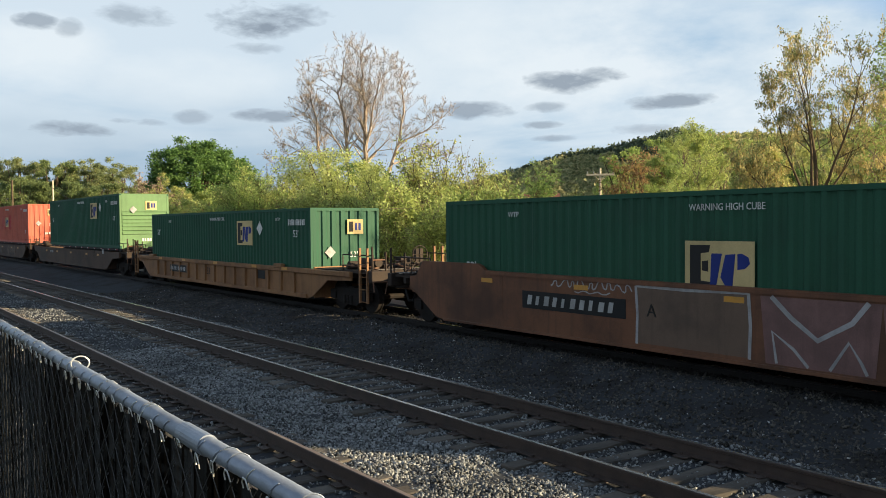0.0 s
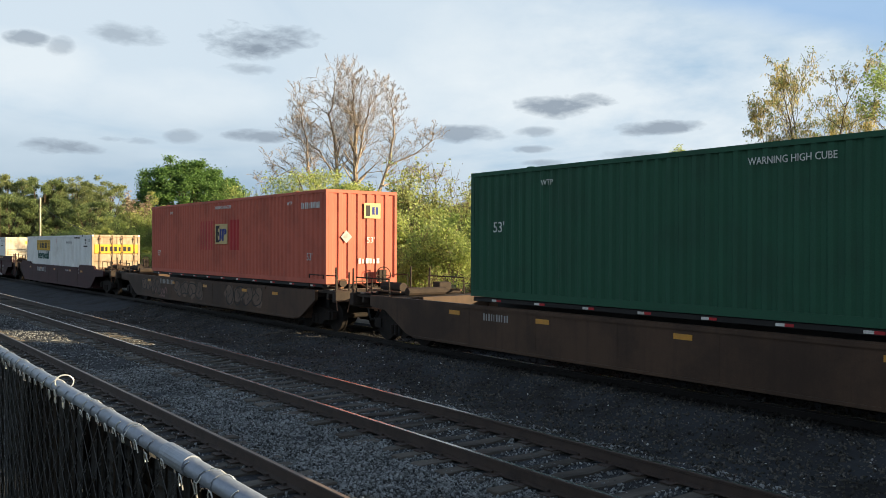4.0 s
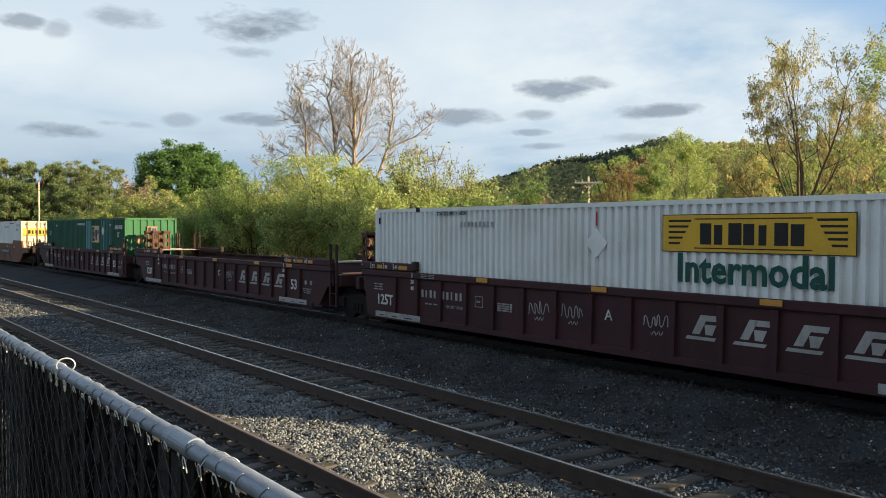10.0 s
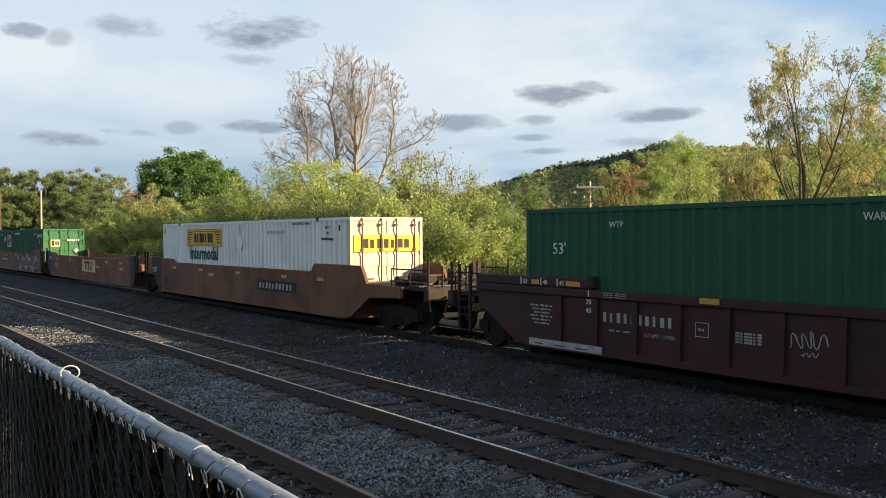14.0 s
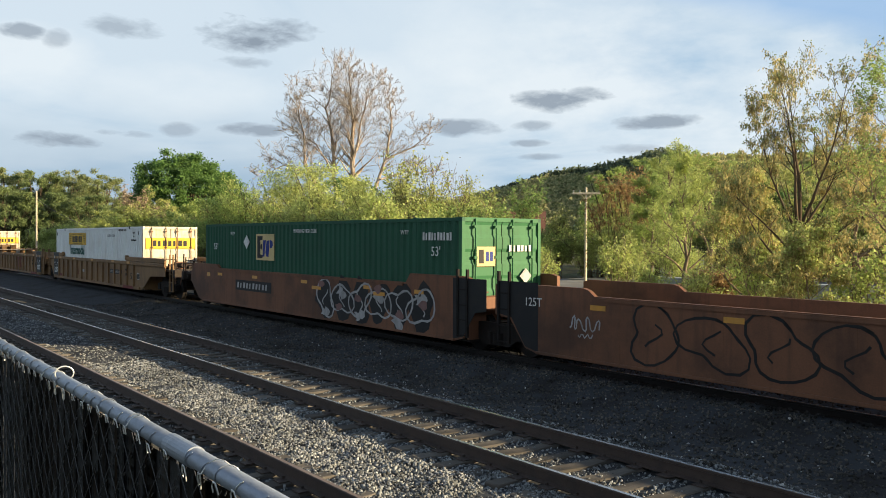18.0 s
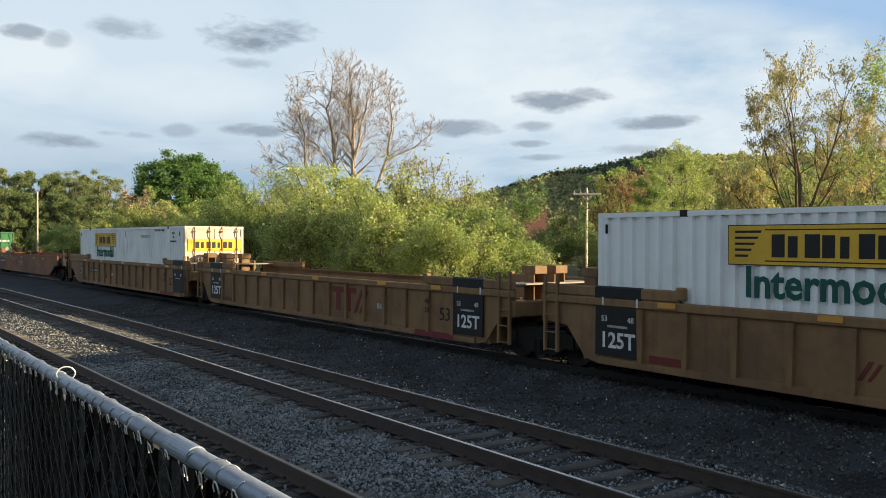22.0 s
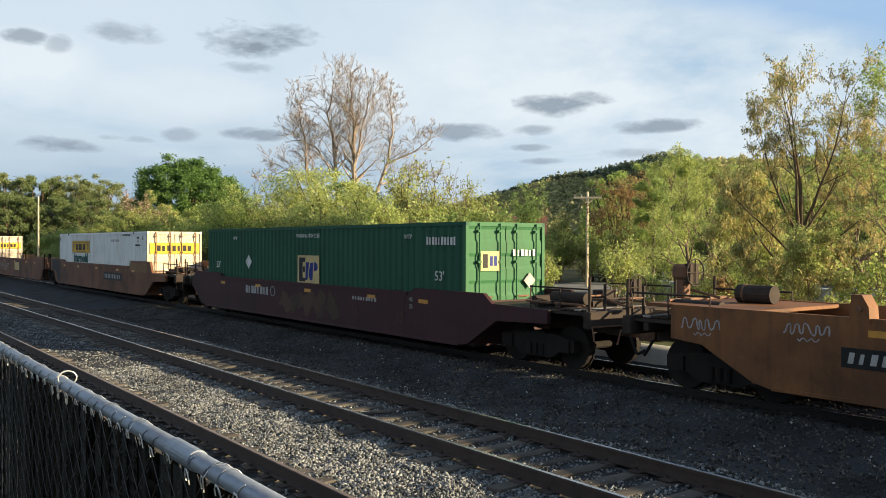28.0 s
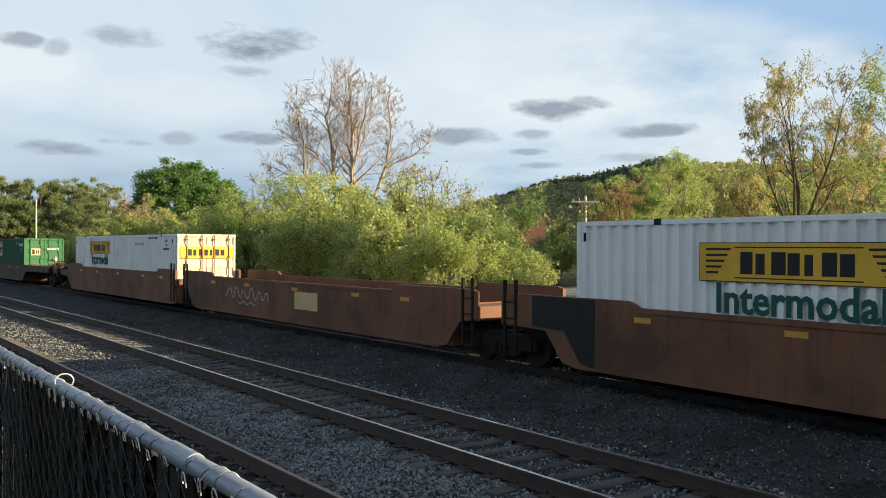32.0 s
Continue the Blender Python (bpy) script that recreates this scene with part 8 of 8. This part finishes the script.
def house(x, y, turn, L, W, wall, rise, roof_mat, label):
    root = thing("house", label, "house", m=pose(x, y, bed(y) - 0.1, 0, 0, turn))
    part("wall", boxes((-L / 2, L / 2, -W / 2, -W / 2 + 0.2, 0, wall), (-L / 2, L / 2, W / 2 - 0.2, W / 2, 0, wall)), M_SIDING, root)
    for s in (-1, 1):
        xs = sorted((s * L / 2, s * (L / 2 - 0.2)))
        bm = bmesh.new()
        a = [bm.verts.new((xs[0], yy, zz)) for yy, zz in ((-W / 2 + 0.2, 0), (W / 2 - 0.2, 0), (W / 2 - 0.2, wall), (0, wall + rise * 0.95), (-W / 2 + 0.2, wall))]
        b = [bm.verts.new((xs[1], v.co.y, v.co.z)) for v in a]
        bm.faces.new(a)
        bm.faces.new(b[::-1])
        for i in range(5):
            bm.faces.new((a[i], b[i], b[(i + 1) % 5], a[(i + 1) % 5]))
        bmesh.ops.recalc_face_normals(bm, faces=bm.faces[:])
        part("gable_wall", bm, M_SIDING, root)
        bm = bmesh.new()
        e = 0.4
        low = wall - rise * e / (W / 2)
        q = [(-L / 2 - e, s * (W / 2 + e), low), (L / 2 + e, s * (W / 2 + e), low), (L / 2 + e, 0, wall + rise), (-L / 2 - e, 0, wall + rise)]
        v0 = [bm.verts.new(c) for c in q]
        v1 = [bm.verts.new((c[0], c[1], c[2] + 0.16)) for c in q]
        bm.faces.new(v0)
        bm.faces.new(v1[::-1])
        for i in range(4):
            bm.faces.new((v0[i], v1[i], v1[(i + 1) % 4], v0[(i + 1) % 4]))
        bmesh.ops.recalc_face_normals(bm, faces=bm.faces[:])
        part("roof_slope", bm, roof_mat, root)
    for k in (-0.3, 0.05, 0.34):
        w = part("window", boxes((k * L - 0.5, k * L + 0.5, -W / 2 - 0.03, -W / 2 + 0.0, wall * 0.4, wall * 0.4 + 1.2)), M_WHITE, root)
        part("pane", boxes((k * L - 0.42, k * L + 0.42, -W / 2 - 0.045, -W / 2 - 0.032, wall * 0.4 + 0.08, wall * 0.4 + 1.12)), M_GLASS, w)
    part("chimney", soft_box(L * 0.1 - 0.3, L * 0.1 + 0.3, 0.4, 1.0, wall + rise * 0.5, wall + rise + 0.5, 0.02), M_ROOF, root)
    return root


house(-78.6, 70.0, 47, 6.0, 6.0, 4.2, 3.2, M_ROOF, "house with a brown-red shingle roof among trees")
house(-69.0, 85.5, 38, 10.0, 7.0, 2.4, 1.0, M_DARKSTEEL, "pale grey house with a dark roof")
lot = part("pavement", boxes((-58, -12, 46, 74, -1.35, -1.02)), M_ASPHALT)
tagged(lot, "grey asphalt lot beyond the brush", "pavement", kind="structure")
low_wall = thing("concrete_wall", "low weathered concrete wall with a sunlit top", "wall", m=pose(-21.0, 36.4, -1.15, 0, 0, -2.5))
for k in range(6):
    part("wall_block", soft_box(-9.0 + 3.0 * k + 0.01, -6.0 + 3.0 * k - 0.01, -0.3, 0.3, 0.0, 1.85 + 0.02 * (k % 2), 0.03), M_CONC, low_wall)
wire("overhead_cable", "thin black cable sloping down from the pole", (-96.0, 18.5, 6.7), (-77.7, 19.2, 3.6), 0.25, 0.025)
wire("guy_wire", "taut guy wire of the pole", (-96.0, 18.5, 7.0), (-97.8, 17.2, -0.9), 0.0, 0.022)


def motions():
    times = [float(k) for k in range(33)]
    for ob, s in MOVING:
        rows = []
        for t in times:
            q = s + travelled(t)
            x, y = on_line(q, TRAIN_LINE)
            rows.append((t, pose(x, y, 0, 0, 0, turn_at(q))))
        walk(ob, rows)
    # the wheels roll: less than a quarter turn from row to row
    steps = [32.0 * k / 540 for k in range(541)]
    turns = [math.degrees((travelled(t) - travelled(0)) / WHEEL_R) for t in steps]
    for w, k in ROLLING:
        walk(w, [(t, pose(k, 0, WHEEL_R, 0, a % 360.0, 0)) for t, a in zip(steps, turns)])


motions()
